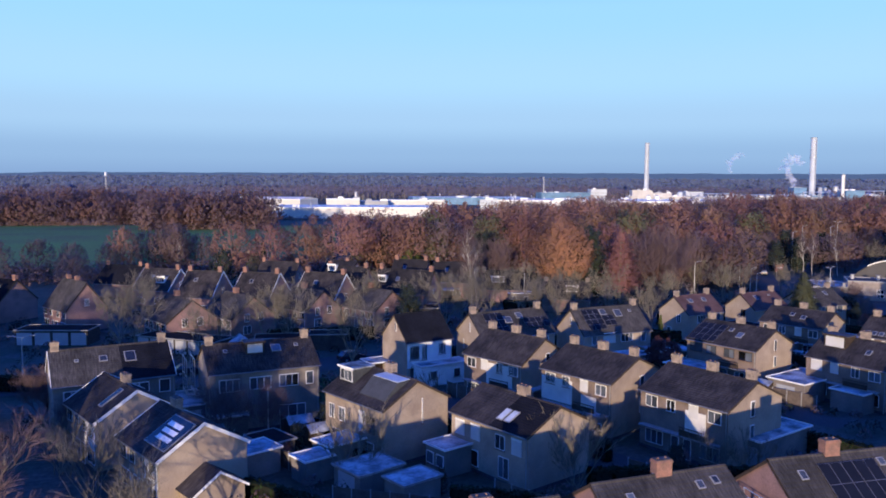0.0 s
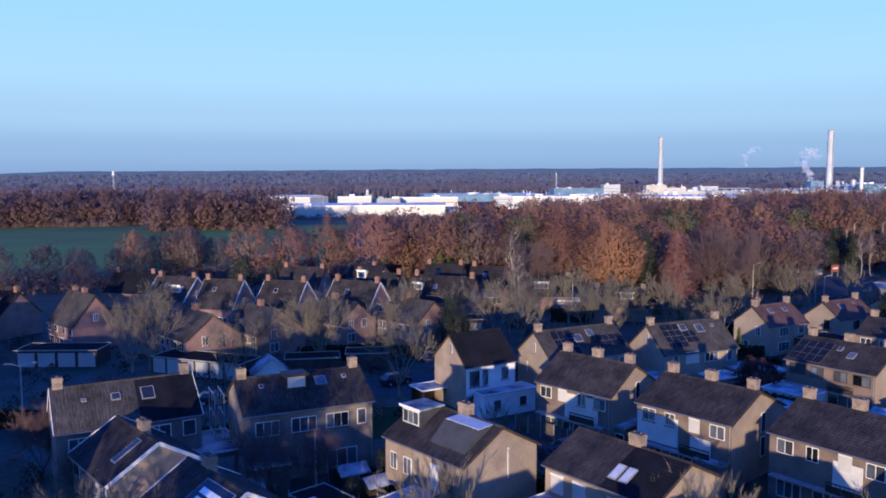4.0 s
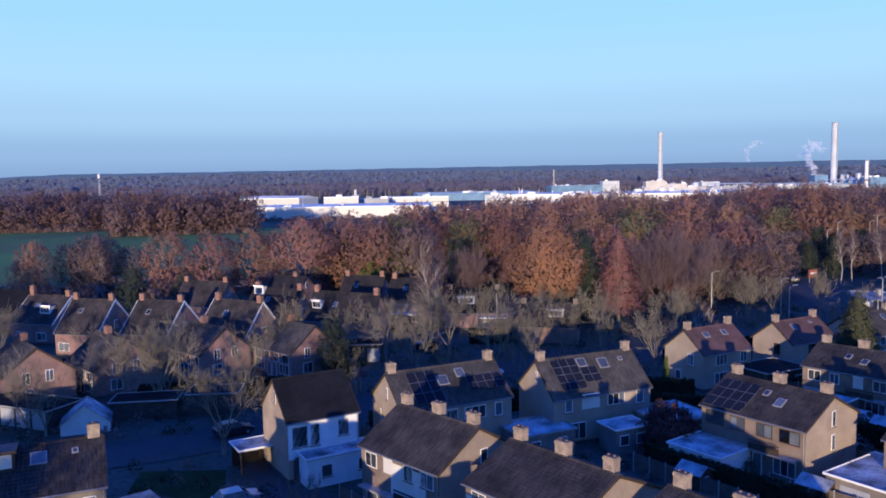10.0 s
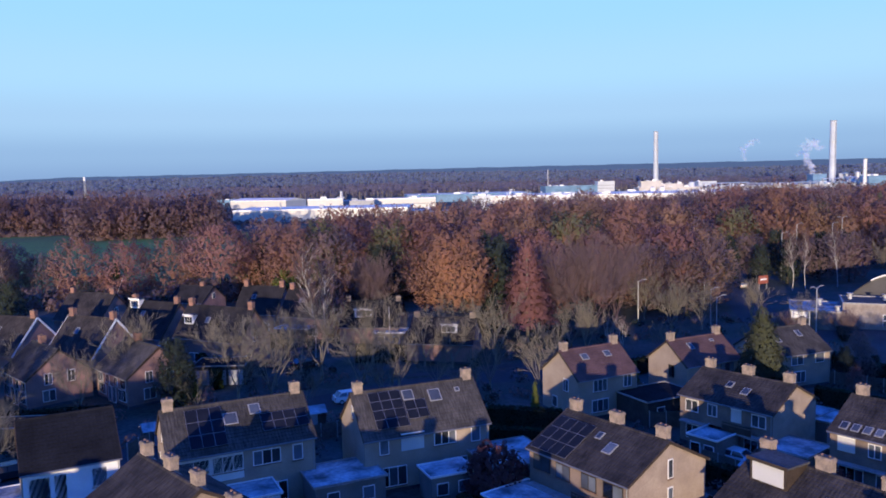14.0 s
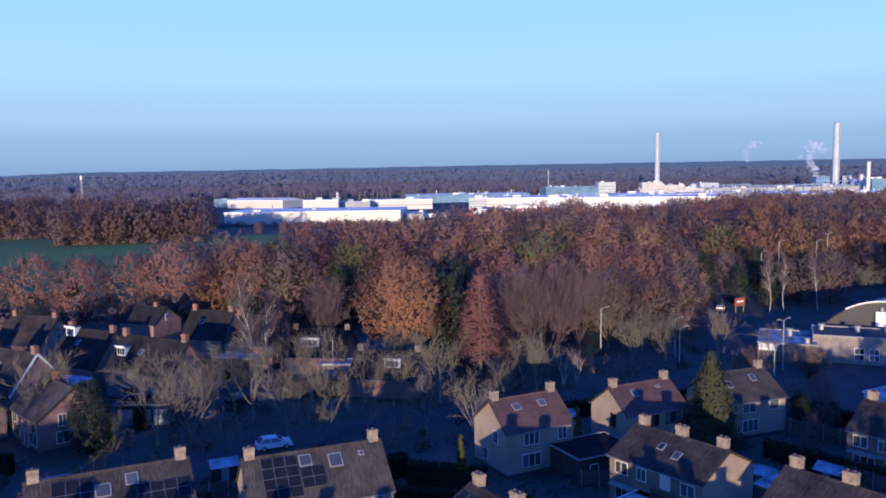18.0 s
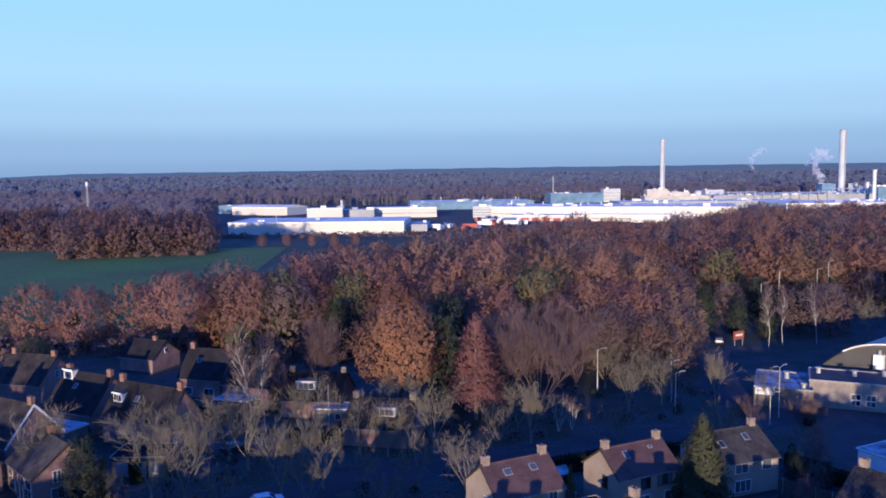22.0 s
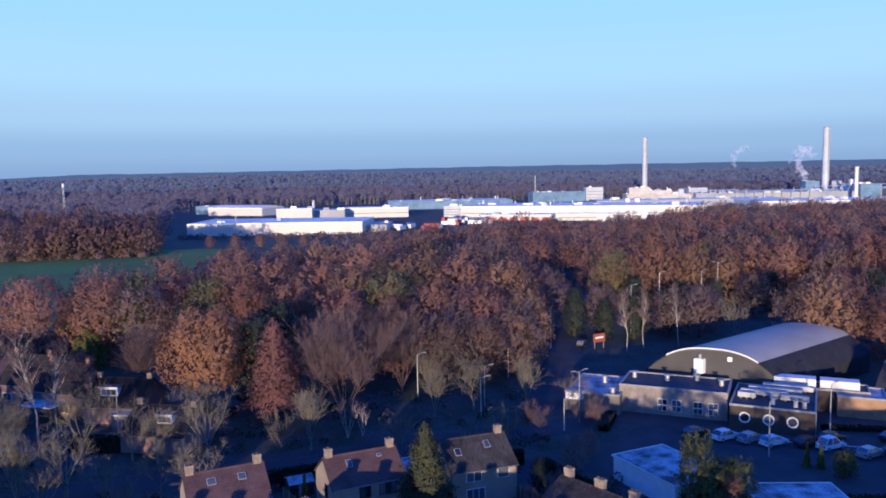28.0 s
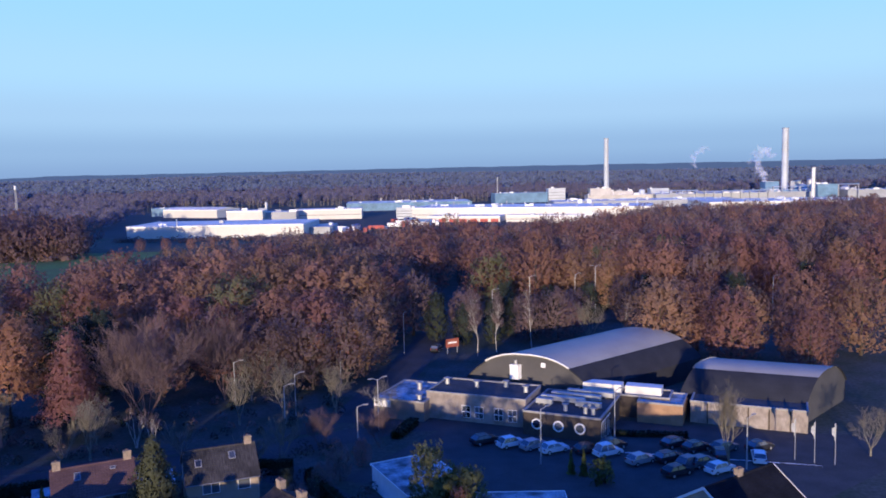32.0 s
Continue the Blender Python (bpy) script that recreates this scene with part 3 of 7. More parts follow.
house("house", (109.0, 128.6), 8.0, 8.4, 8.0, 5.4, 8.0, "tan brick detached house with a grey tiled roof behind a spruce", wall=BRICK_PALE, roof=TILE_GREY, chim=[(3.5, 0.1, 0.85, 0.6, 0.95)],
      front=[(-1.4, 3.8, 2.0, 1.3, 1, WHITE), (2.4, 3.8, 1.5, 1.3, 0, WHITE), (-1.2, 0.8, 2.4, 1.5, 2, WHITE)], sky_lights=[(-1, 1.4, 1.0, 0.8, 1.1), (-1, -2.6, 1.6, 0.8, 1.1)])
# the grey brick fronts of this pair and the next paint their shade
house("house", (-13.4, 94.9), 15.0, 12.4, 8.2, 7.0, 9.9, "tan brick house pair, grey tiled roof, two chimneys", wall=BRICK_PALE, roof=TILE_GREY, chim=ends(12.4),
      front=[(2.4, 4.8, 2.1, 1.5, 1, WHITE), (5.1, 4.9, 1.2, 1.5, 0, WHITE), (-1.9, 5.0, 1.1, 1.3, 0, WHITE), (-4.4, 4.8, 1.6, 1.4, 1, WHITE), (2.4, 0.6, 2.6, 1.8, 2, WHITE)], ga=[(-0.4, 7.0, 0.4, 1.5, 0, WHITE)], barge=WHITE,
      # dark tile right of the split stands for black solar panels
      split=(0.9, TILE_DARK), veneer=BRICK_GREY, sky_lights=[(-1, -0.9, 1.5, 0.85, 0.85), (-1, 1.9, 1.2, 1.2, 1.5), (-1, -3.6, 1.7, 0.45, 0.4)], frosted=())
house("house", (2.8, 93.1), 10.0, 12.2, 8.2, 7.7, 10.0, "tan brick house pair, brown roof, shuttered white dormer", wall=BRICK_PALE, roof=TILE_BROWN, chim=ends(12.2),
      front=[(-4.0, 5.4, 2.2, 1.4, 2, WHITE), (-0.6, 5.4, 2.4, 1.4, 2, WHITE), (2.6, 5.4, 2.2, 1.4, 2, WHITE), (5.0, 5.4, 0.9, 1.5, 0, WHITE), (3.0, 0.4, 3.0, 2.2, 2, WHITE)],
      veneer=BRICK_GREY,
      dormers=[(-1, -0.7, 2.2, 2.0, 1.2, BLIND)], sky_lights=[(-1, 1.8, 0.9, 1.1, 1.2), (-1, 4.2, 1.0, 0.45, 0.5), (-1, -3.9, 1.2, 0.45, 0.5)])
house("house", (15.3, 79.7), -64.0, 10.2, 8.2, 6.7, 8.9, "tan brick house pair with a box dormer and brown tiled roof", roof=TILE_BROWN, chim=[(0.6, 0.2, 1.3, 0.7, 0.95)], front=[(-3.9, 3.9, 0.9, 1.5, 1, WHITE), (-2.0, 3.9, 1.1, 1.5, 1, WHITE), (3.0, 3.9, 1.4, 1.6, 0, DARKWOOD), (-3.2, 0.7, 1.4, 1.5, 0, WHITE), (2.4, 0.6, 2.2, 1.6, 1, WHITE)],
      panels=[(1.0, 2.1, 3.6, 5.8, CREAM)], gb=[(0.7, 4.4, 0.12, 2.6, 0, WHITE)], dormers=[(-1, -3.4, 2.9, 2.5, 1.45, WHITE)], side=LEAD_DARK)
roof_box = part("dormer", Shape().prism([(0.3, 7.6), (0.3, 8.14), (-1.75, 8.02), (-3.35, 6.5), (-3.3, 6.3)], 'x', 0.1, 4.3), LEAD_DARK, HOUSES[-1], "slate-grey sloping box dormer")
part("dormer_roof", Shape().block((0.2, 0.25, 8.15), (4.0, 0, 0), (0, -1.95, -0.112), (0, 0, 0.05)), RIME, roof_box, "flat top white with rime")
house("house", (26.7, 70.7), -66.0, 10.6, 8.2, 6.1, 8.1, "tan brick house pair with mossy brown roof", roof=TILE_BROWN, split=(0.5, TILE_DARK), frosted=(0, 1), chim=[(0.4, 0.2, 1.2, 0.7, 0.9)], front=[(-4.0, 3.9, 1.3, 1.4, 0, BLIND), (-1.7, 3.9, 1.3, 1.4, 0, BLIND), (1.7, 3.9, 1.3, 1.4, 1, WHITE), (3.9, 3.9, 1.3, 1.4, 0, BLIND), (2.2, 0.6, 1.4, 2.0, 1, WHITE), (-2.4, 0.6, 2.2, 1.6, 1, WHITE)],
      sky_lights=[(-1, 0.9, 2.3, 0.8, 1.6), (-1, 1.9, 2.3, 0.8, 1.6)])
house("house", (-4.6, 73.1), -63.0, 9.0, 8.0, 5.6, 7.95, "tan brick house, white verge boards, bright roof window", roof=TILE_BROWN, chim=[(-1.6, 0.3, 1.2, 0.7, 0.9)], barge=WHITE, front=semis(9.0, 5.6), panels=[(1.0, 4.3, 3.0, 5.4, CREAM)], sky_lights=[(-1, 2.0, 0.5, 4.2, 3.4)])
part("side_porch", Shape().prism([(-2.3, 0), (2.3, 0), (2.3, 2.2), (0, 3.7), (-2.3, 2.2)], "x", 4.52, 7.2), BRICK_TAN, bpy.data.objects["house.%03d" % (len(HOUSES) - 1)])
for e in (-1, 1):
    part("porch_roof", Shape().block((4.45, 0, 3.72), (3.0, 0, 0), (0, e * 2.6, -1.7), (0, e * 0.08, 0.12)), TILE_BROWN, bpy.data.objects["house.%03d" % (len(HOUSES) - 1)])
    part("porch_verge", Shape().block((7.45, 0, 3.62), (0.05, 0, 0), (0, e * 2.6, -1.7), (0, 0, 0.24)), WHITE, bpy.data.objects["house.%03d" % (len(HOUSES) - 1)])
house("house", (-11.1, 84.6), -64.0, 9.3, 7.8, 5.9, 8.25, "tan brick house, white verge boards, long roof window", roof=TILE_BROWN, chim=[(0.8, 0.3, 1.2, 0.7, 0.9)], barge=WHITE, front=semis(9.3, 5.9), panels=[(1.0, 4.5, 3.0, 5.7, WHITE)], sky_lights=[(-1, 2.2, 0.6, 0.9, 2.6)])
for c, turn, L, D, he, hr, sol in (((29.0, 48.6), 4.9, 11.0, 8.4, 5.3, 8.0, ()), ((42.9, 48.3), 0.0, 10.2, 8.4, 5.3, 8.4, [(-1, -1.6, 0.9, 5, 2, 0.98, 1.75)])):
    house("house", c, turn, L, D, he, hr, "red brick house pair with a weathered grey tiled roof", wall=BRICK_RED, roof=TILE_GREY, chim=[(0.2, 0.1, 1.3, 0.75, 1.05)], chim_mat=CHIM_RED, front=semis(L, he), solar=sol, ga=[(0.8, 3.4, 0.8, 1.5, 0, WHITE), (-1.2, 3.4, 0.8, 1.5, 0, WHITE)],
          sky_lights=[(-1, 2.6, 1.0, 0.6, 0.7), (-1, 4.0, 0.8, 0.6, 0.7), (-1, -3.2, 1.2, 0.6, 0.8)])
# houses farther off, with steep roofs down to low eaves
for c, turn, L, D, he, hr, bar in (((-14.4, 185.5), -31.0, 9.0, 9.5, 4.6, 8.7, WHITE), ((-5.0, 172.8), -28.0, 8.0, 9.6, 4.6, 9.4, WHITE), ((6.2, 167.3), -32.0, 8.6, 9.5, 4.8, 9.4, WHITE), ((18.5, 159.5), -42.0, 9.8, 8.4, 5.2, 9.9, WHITE),
                                   ((36.1, 164.0), -40.0, 13.0, 7.0, 5.2, 9.6, DARKWOOD), ((25.4, 175.3), -39.0, 10.3, 9.0, 4.4, 9.3, DARKWOOD), ((43.1, 189.7), -30.0, 8.6, 8.3, 4.6, 9.0, DARKWOOD), ((51.3, 180.6), -33.0, 9.2, 7.8, 5.0, 9.2, DARKWOOD)):
    house("house", c, turn, L, D, he, hr, "red brick house with a brown tiled roof reaching low", wall=BRICK_RED, roof=TILE_BROWN if bar is WHITE else TILE_SHADED, chim=ends(L, 1.0), chim_mat=CHIM_RED, barge=bar,
          front=[(-2.4, 0.8, 2.0, 1.4, 1, WHITE), (2.0, 0.8, 2.0, 1.4, 1, WHITE)], gb=[(0.0, 4.6, 1.0, 1.4, 1, WHITE), (-1.6, 1.0, 1.4, 1.4, 1, WHITE)], sky_lights=[(-1, -1.2, 2.0, 0.8, 1.0)], dormers=[(-1, 1.6, 4.2, 2.2, 1.3, WHITE)] if c[0] < -10 else [(-1, -3.6, 1.5, 2.0, 1.4, WHITE)] if c[0] == 25.4 else [(-1, -4.6, 3.4, 1.8, 1.3, WHITE)] if c[0] == 36.1 else ())
house("house", (-27.7, 157.9), -57.0, 9.5, 7.6, 5.2, 9.9, "red brick house with a grey tiled roof and two chimneys", wall=BRICK_RED, roof=TILE_GREY, chim=[(-3.0, 0.2, 0.9, 0.6, 0.8), (0.6, 0.2, 0.9, 0.6, 0.8)], chim_mat=CHIM_RED, gb=[(0.0, 5.6, 0.8, 1.3, 1, WHITE)], front=semis(11, 5.4))
for c, turn, L, D, he, hr in (((-8.6, 144.0), -62.0, 9.5, 9.0, 4.8, 8.2), ((1.5, 146.5), -60.0, 9.5, 8.6, 4.6, 8.0), ((14.2, 150.5), -58.0, 9.0, 8.0, 4.8, 8.0), ((26.5, 147.8), -58.0, 9.4, 8.4, 4.8, 8.0)):
    house("house", c, turn, L, D, he, hr, "red brick house with a mossy tiled roof behind bare trees", wall=BRICK_RED, roof=TILE_GREY, chim=[(-1.5, 0.2, 1.1, 0.7, 1.0)], chim_mat=CHIM_RED, gb=[(-1.4, 3.6, 1.0, 1.5, 1, WHITE), (1.4, 3.6, 1.0, 1.5, 1, WHITE), (-1.4, 0.8, 1.6, 1.5, 1, WHITE)], front=semis(L, he))

# ---- trees ----


def foliage(name, col, warm, island=0.14, obj=0.16, gaps=0.22):
    """Leaf clumps that let some light through their leaves, and some between them."""
    m = paint(name, col, rough=0.9, var=0.3, scale=0.25, fine=1.5, bump=0, warm=warm, per_object=obj, per_island=island, spec=0.1)
    n, l = m.node_tree.nodes, m.node_tree.links
    through_leaf, both = n.new("ShaderNodeBsdfTranslucent"), n.new("ShaderNodeMixShader")
    p = n["Principled BSDF"]
    l.new(p.inputs["Base Color"].links[0].from_socket, through_leaf.inputs["Color"])
    both.inputs["Fac"].default_value = 0.42
    l.new(p.outputs["BSDF"], both.inputs[1])
    l.new(through_leaf.outputs["BSDF"], both.inputs[2])
    airy, clear = n.new("ShaderNodeMixShader"), n.new("ShaderNodeBsdfTransparent")
    airy.inputs["Fac"].default_value = gaps
    l.new(both.outputs["Shader"], airy.inputs[1])
    l.new(clear.outputs["BSDF"], airy.inputs[2])
    l.new(airy.outputs["Shader"], n["Material Output"].inputs["Surface"])
    return m


RUST = foliage("rust_leaves", (0.345, 0.188, 0.138), (0.285, 0.165, 0.13))
MAROON = foliage("maroon_leaves", (0.292, 0.15, 0.128), (0.235, 0.13, 0.118))
GOLD = foliage("golden_leaves", (0.365, 0.19, 0.118), (0.3, 0.168, 0.11), obj=0.05, gaps=0.12)
OCHRE = foliage("ochre_leaves", (0.33, 0.198, 0.128), (0.275, 0.175, 0.122))
OLIVE = foliage("olive_leaves", (0.195, 0.19, 0.098), (0.158, 0.158, 0.092))
BROWN = foliage("dull_brown_twigs_and_leaves", (0.232, 0.16, 0.148), (0.19, 0.138, 0.134), gaps=0.28)
NEEDLE = foliage("dark_needles", (0.07, 0.088, 0.066), (0.052, 0.068, 0.056))
# belt colours dulled towards purple, with the air's haze painted in
BELT = foliage("hazed_brown_twigs", (0.19, 0.126, 0.132), (0.155, 0.112, 0.122), gaps=0.25)
BELT_RUST = foliage("hazed_rust_leaves", (0.235, 0.138, 0.122), (0.195, 0.122, 0.115))
YEW = foliage("yellow_green_needles", (0.16, 0.18, 0.05), (0.1, 0.12, 0.04))
# blue-violet haze of the distance is mixed into this leaf colour
FAR_MIX = foliage("distant_wood_haze_tint", (0.19, 0.166, 0.205), (0.162, 0.154, 0.196), island=0.12, obj=0, gaps=0.4)
BARK = paint("grey_brown_bark", (0.2, 0.182, 0.14), var=0.4, scale=2, fine=8, bump=0.5, streak=(1, 1, 0.25))
BARK_OLD = paint("dark_bark", (0.07, 0.055, 0.042), var=0.4, scale=2, fine=8, bump=0.5)
BIRCH = paint("white_birch_bark", (0.44, 0.42, 0.39), var=0.5, scale=3, fine=7, streak=(0.6, 0.6, 3), warm=(0.2, 0.18, 0.16))
TWIG = paint("bare_twigs", (0.165, 0.145, 0.112), var=0.3, scale=1)
TWIG_RED = paint("reddish_bare_twigs", (0.13, 0.088, 0.09), var=0.3, scale=1)


def leaf_mesh(name, pts, nrm, size, material, rng, lean=0.45):
    """Small three-cornered leaf clumps at the points, each turned at random about its outward way."""
    n = len(pts)
    d = nrm + rng.normal(0, lean, (n, 3))
    d /= np.linalg.norm(d, axis=1)[:, None]
    a = np.cross(d, rng.normal(0, 1, (n, 3)))
    a /= np.linalg.norm(a, axis=1)[:, None]
    b = np.cross(d, a)
    s = size * rng.uniform(0.55, 1.25, (n, 1))
    k = rng.uniform(0.6, 1.0, (n, 1))
    s = s * 1.3
    v = np.stack([pts - a * s * 0.8 - b * s * k * 0.6, pts + a * s + d * s * 0.3, pts - a * s * 0.5 + b * s * k], 1).reshape(-1, 3)
    me = bpy.data.meshes.new(name)
    me.vertices.add(3 * n)
    me.vertices.foreach_set("co", v.astype(np.float32).ravel())
    me.loops.add(3 * n)
    me.loops.foreach_set("vertex_index", np.arange(3 * n, dtype=np.int32))
    me.polygons.add(n)
    me.polygons.foreach_set("loop_start", np.arange(0, 3 * n, 3, dtype=np.int32))
    me.materials.append(material)
    me.update(calc_edges=True)
    soft = nrm / np.linalg.norm(nrm, axis=1)[:, None] * 0.85 + d * 0.25
    soft /= np.linalg.norm(soft, axis=1)[:, None]
    me.polygons.foreach_set("use_smooth", np.ones(n, dtype=bool))
    me.normals_split_custom_set_from_vertices(np.repeat(soft, 3, 0).astype(np.float32))
    return me


def plumed(rng, r, h, base, tufts, per, tuft=0.5, low=0.42):
    """Points and outward ways of a crown of many small upswept tufts of leaves, about r wide, from base up to h. Its outline bulges and dents unevenly."""
    a, t = rng.uniform(0, 2 * math.pi, tufts), rng.uniform(0.0, 1.0, tufts) ** 0.85
    wide = np.where(t < low, 0.62 + 0.38 * np.sin(t / low * math.pi / 2), np.sqrt(np.clip(1 - ((t - low) / (1.04 - low)) ** 2, 0.02, 1)))
    k1, k2, k3 = rng.uniform(0, 2 * math.pi, 3)
    bulge = 1 + 0.13 * np.sin(3 * a + k1 + 3 * t) + 0.11 * np.sin(5 * a + k2 - 7 * t) + 0.07 * np.sin(9 * t + 2 * a + k3)
    rho = np.where(rng.uniform(0, 1, tufts) < 0.8, rng.uniform(0.84, 1.0, tufts), rng.uniform(0.3, 0.85, tufts))
    out = np.stack([np.cos(a), np.sin(a), np.zeros(tufts)], 1)
    c = out * (rho * r * wide * bulge)[:, None]
    c[:, 2] = base + (h - base) * (t * (0.94 + 0.06 * np.sin(4 * a + k2)))
    way = out * (0.8 - 0.45 * t)[:, None] + np.array([0, 0, 1.0]) * (0.3 + 0.6 * t)[:, None] + rng.normal(0, 0.22, (tufts, 3))
    way /= np.linalg.norm(way, axis=1)[:, None]
    size = tuft * rng.uniform(0.6, 1.5, tufts)
    n = tufts * per
    c, way, size, o = (np.repeat(q, per, 0) for q in (c, way, size, out + np.stack([np.zeros(tufts), np.zeros(tufts), 1.5 * t - 0.45], 1)))
    off = rng.normal(0, 0.55, (n, 3)) * size[:, None]
    p = c + off * 0.6 + way * (size * rng.uniform(-1.8, 2.2, n))[:, None]
    d = off / np.maximum(0.1, size)[:, None] * 0.35 + way * 0.3 + o * 0.95
    d /= np.linalg.norm(d, axis=1)[:, None]
    return p, d


def trunk_shape(rng, h, base, r, top_r=0.05, limbs=6, spread=0.5):
    s = Shape()
    q = Vector((0, 0, -0.1))
    rr = top_r + 0.014 * h
    k = 5
    for i in range(k):
        p = Vector((rng.normal(0, 0.06), rng.normal(0, 0.06), h * 0.8 * (i + 1) / k))
        r2 = (0.015 + 0.011 * h) * (1 - 0.8 * (i + 1) / k) + 0.03
        s.tube(q, p, rr * (1.35 if i == 0 else 1), r2, 6)
        q, rr = p, r2
    for i in range(limbs):
        a = rng.uniform(0, 2 * math.pi)
        z = base + (h - base) * rng.uniform(0.0, 0.5)
        e = Vector((math.cos(a) * r * spread * 1.4, math.sin(a) * r * spread * 1.4, z + (h - base) * 0.3))
        s.tube((0, 0, z), e, 0.1, 0.03, 4)
    return s


CROWNS = {}


def crown_set(kind, material, variants, r, h, base, tufts, per, size, lean=0.6, tuft=0.55, low=0.42):
    """A few crowns and trunks of one kind, to be shared by all its trees."""
    out = []
    for i in range(variants):
        rng = np.random.default_rng(abs(hash_of(kind)) + 31 * i)
        rr, hh = r * rng.uniform(0.88, 1.1), h * rng.uniform(0.92, 1.06)
        p, d = plumed(rng, rr, hh, base, tufts, per, tuft, low)
        out.append((leaf_mesh("crown", p, d, size, material, rng, lean), trunk_shape(rng, hh, base, rr).mesh("trunk", BARK_OLD)))
    CROWNS[kind] = out


def hash_of(word):
    return sum(ord(ch) * (i + 7) for i, ch in enumerate(word))


for kind, m in (("rust", RUST), ("maroon", MAROON), ("ochre", OCHRE), ("olive", OLIVE), ("brown", BROWN)):
    crown_set(kind, m, 4, 5.5, 16.4, 1.4, 760, 8, 0.205, tuft=0.36, low=0.36 if kind in ("maroon", "olive") else 0.48)
crown_set("red_oak", foliage("red_oak_leaves", (0.345, 0.185, 0.155), (0.29, 0.16, 0.145), obj=0.05), 1, 7.0, 18.4, 6.6, 950, 9, 0.21, tuft=0.42)
crown_set("gold", GOLD, 1, 8.0, 17.6, 5.4, 1500, 11, 0.185, tuft=0.42)


def conic(rng, r, h, base, count, droop=0.25, blunt=1.0):
    """Points of a tiered conifer crown."""
    z = base + (h - base) * (1 - np.sqrt(rng.uniform(0, 1, count)))
    tier = 0.82 + 0.18 * np.sin(z * 5.0)
    a = rng.uniform(0, 2 * math.pi, count)
    arms = 0.85 + 0.15 * np.sin(a * 5 + z * 1.7)
    rad = r * (1 - (z - base) / (h - base + 0.3)) ** blunt * tier * arms * rng.uniform(0.6, 1.05, count)
    p = np.stack([rad * np.cos(a), rad * np.sin(a), z - droop * rad], 1)
    d = np.stack([np.cos(a), np.sin(a), np.full(count, 0.35)], 1)
    return p, d


def conifer_set(kind, material, variants, r, h, base, count, size, bark=BARK_OLD, blunt=1.0):
    out = []
    for i in range(variants):
        rng = np.random.default_rng(hash_of(kind) + 17 * i)
        p, d = conic(rng, r * rng.uniform(0.9, 1.1), h * rng.uniform(0.94, 1.06), base, count, blunt=blunt)
        s = Shape().tube((0, 0, -0.1), (0, 0, h * 0.6), 0.02 * h, 0.012 * h, 7).tube((0, 0, h * 0.6), (0, 0, h), 0.012 * h, 0.01, 6)
        for j in range(26):
            z = base + (h - base) * j / 27
            a = j * 2.4
            q = r * (1 - (z - base) / (h - base)) * 0.85
            s.tube((0, 0, z), (q * math.cos(a), q * math.sin(a), z - 0.1 * q), 0.05, 0.02, 3)
        out.append((leaf_mesh("crown", p, d, size, material, rng, 0.6), s.mesh("trunk", bark)))
    CROWNS[kind] = out


LARCH = foliage("reddish_larch_needles", (0.31, 0.15, 0.14), (0.26, 0.13, 0.125), gaps=0.15)
conifer_set("larch", LARCH, 1, 6.8, 18.6, 5.0, 10000, 0.19, bark=BARK, blunt=0.62)
crown_set("column", foliage("dense_reddish_twigs", (0.2, 0.12, 0.11), (0.16, 0.1, 0.095)), 1, 2.2, 14.0, 1.5, 130, 12, 0.19, tuft=0.4)
conifer_set("dark_conifer", NEEDLE, 2, 4.6, 15.0, 0.5, 3000, 0.36)
crown_set("bush_olive", foliage("olive_bush_needles", (0.2, 0.2, 0.085), (0.15, 0.155, 0.07)), 1, 2.5, 6.4, 0.2, 420, 11, 0.13, tuft=0.26, low=0.3)
crown_set("dark_round", NEEDLE, 1, 4.2, 16.5, 0.8, 420, 12, 0.25, low=0.3)
conifer_set("spruce", foliage("grey_green_needles", (0.1, 0.108, 0.066), (0.078, 0.088, 0.056), gaps=0.05), 1, 5.0, 11.6, 0.1, 12500, 0.15, blunt=0.72)
crown_set("bush_dark", foliage("dark_purple_leaves", (0.17, 0.075, 0.07), (0.13, 0.06, 0.06), gaps=0.0), 1, 2.0, 3.9, 0.1, 900, 8, 0.1, tuft=0.14, low=0.4)
crown_set("bush_yellow", YEW, 1, 1.9, 4.2, 0.1, 110, 12, 0.19, tuft=0.3, low=0.25)
conifer_set("cypress", YEW, 2, 1.0, 4.6, 0.1, 900, 0.16)

TREE_LABEL = {
    "red_oak": "round oak with dense russet red leaves",
    "rust": "broad oak with rust-brown autumn leaves", "maroon": "broad beech with dark red autumn leaves", "ochre": "broad oak with ochre autumn leaves", "olive": "oak with leaves still olive green",
    "brown": "tree with thin dull brown foliage", "gold": "large oak with glowing golden autumn leaves", "larch": "tall larch with reddish needles and a straight trunk", "dark_conifer": "tall dark green conifer",
    "spruce": "dense dark spruce beside a brick house", "cypress": "slim yellow-green garden cypress", "bush_dark": "large round bush with dark purple leaves", "bush_olive": "bushy olive green garden conifer", "dark_round": "broad dark green evergreen tree", "bush_yellow": "bushy yellow-green garden shrub", "column": "narrow bare tree with dense reddish twigs"}


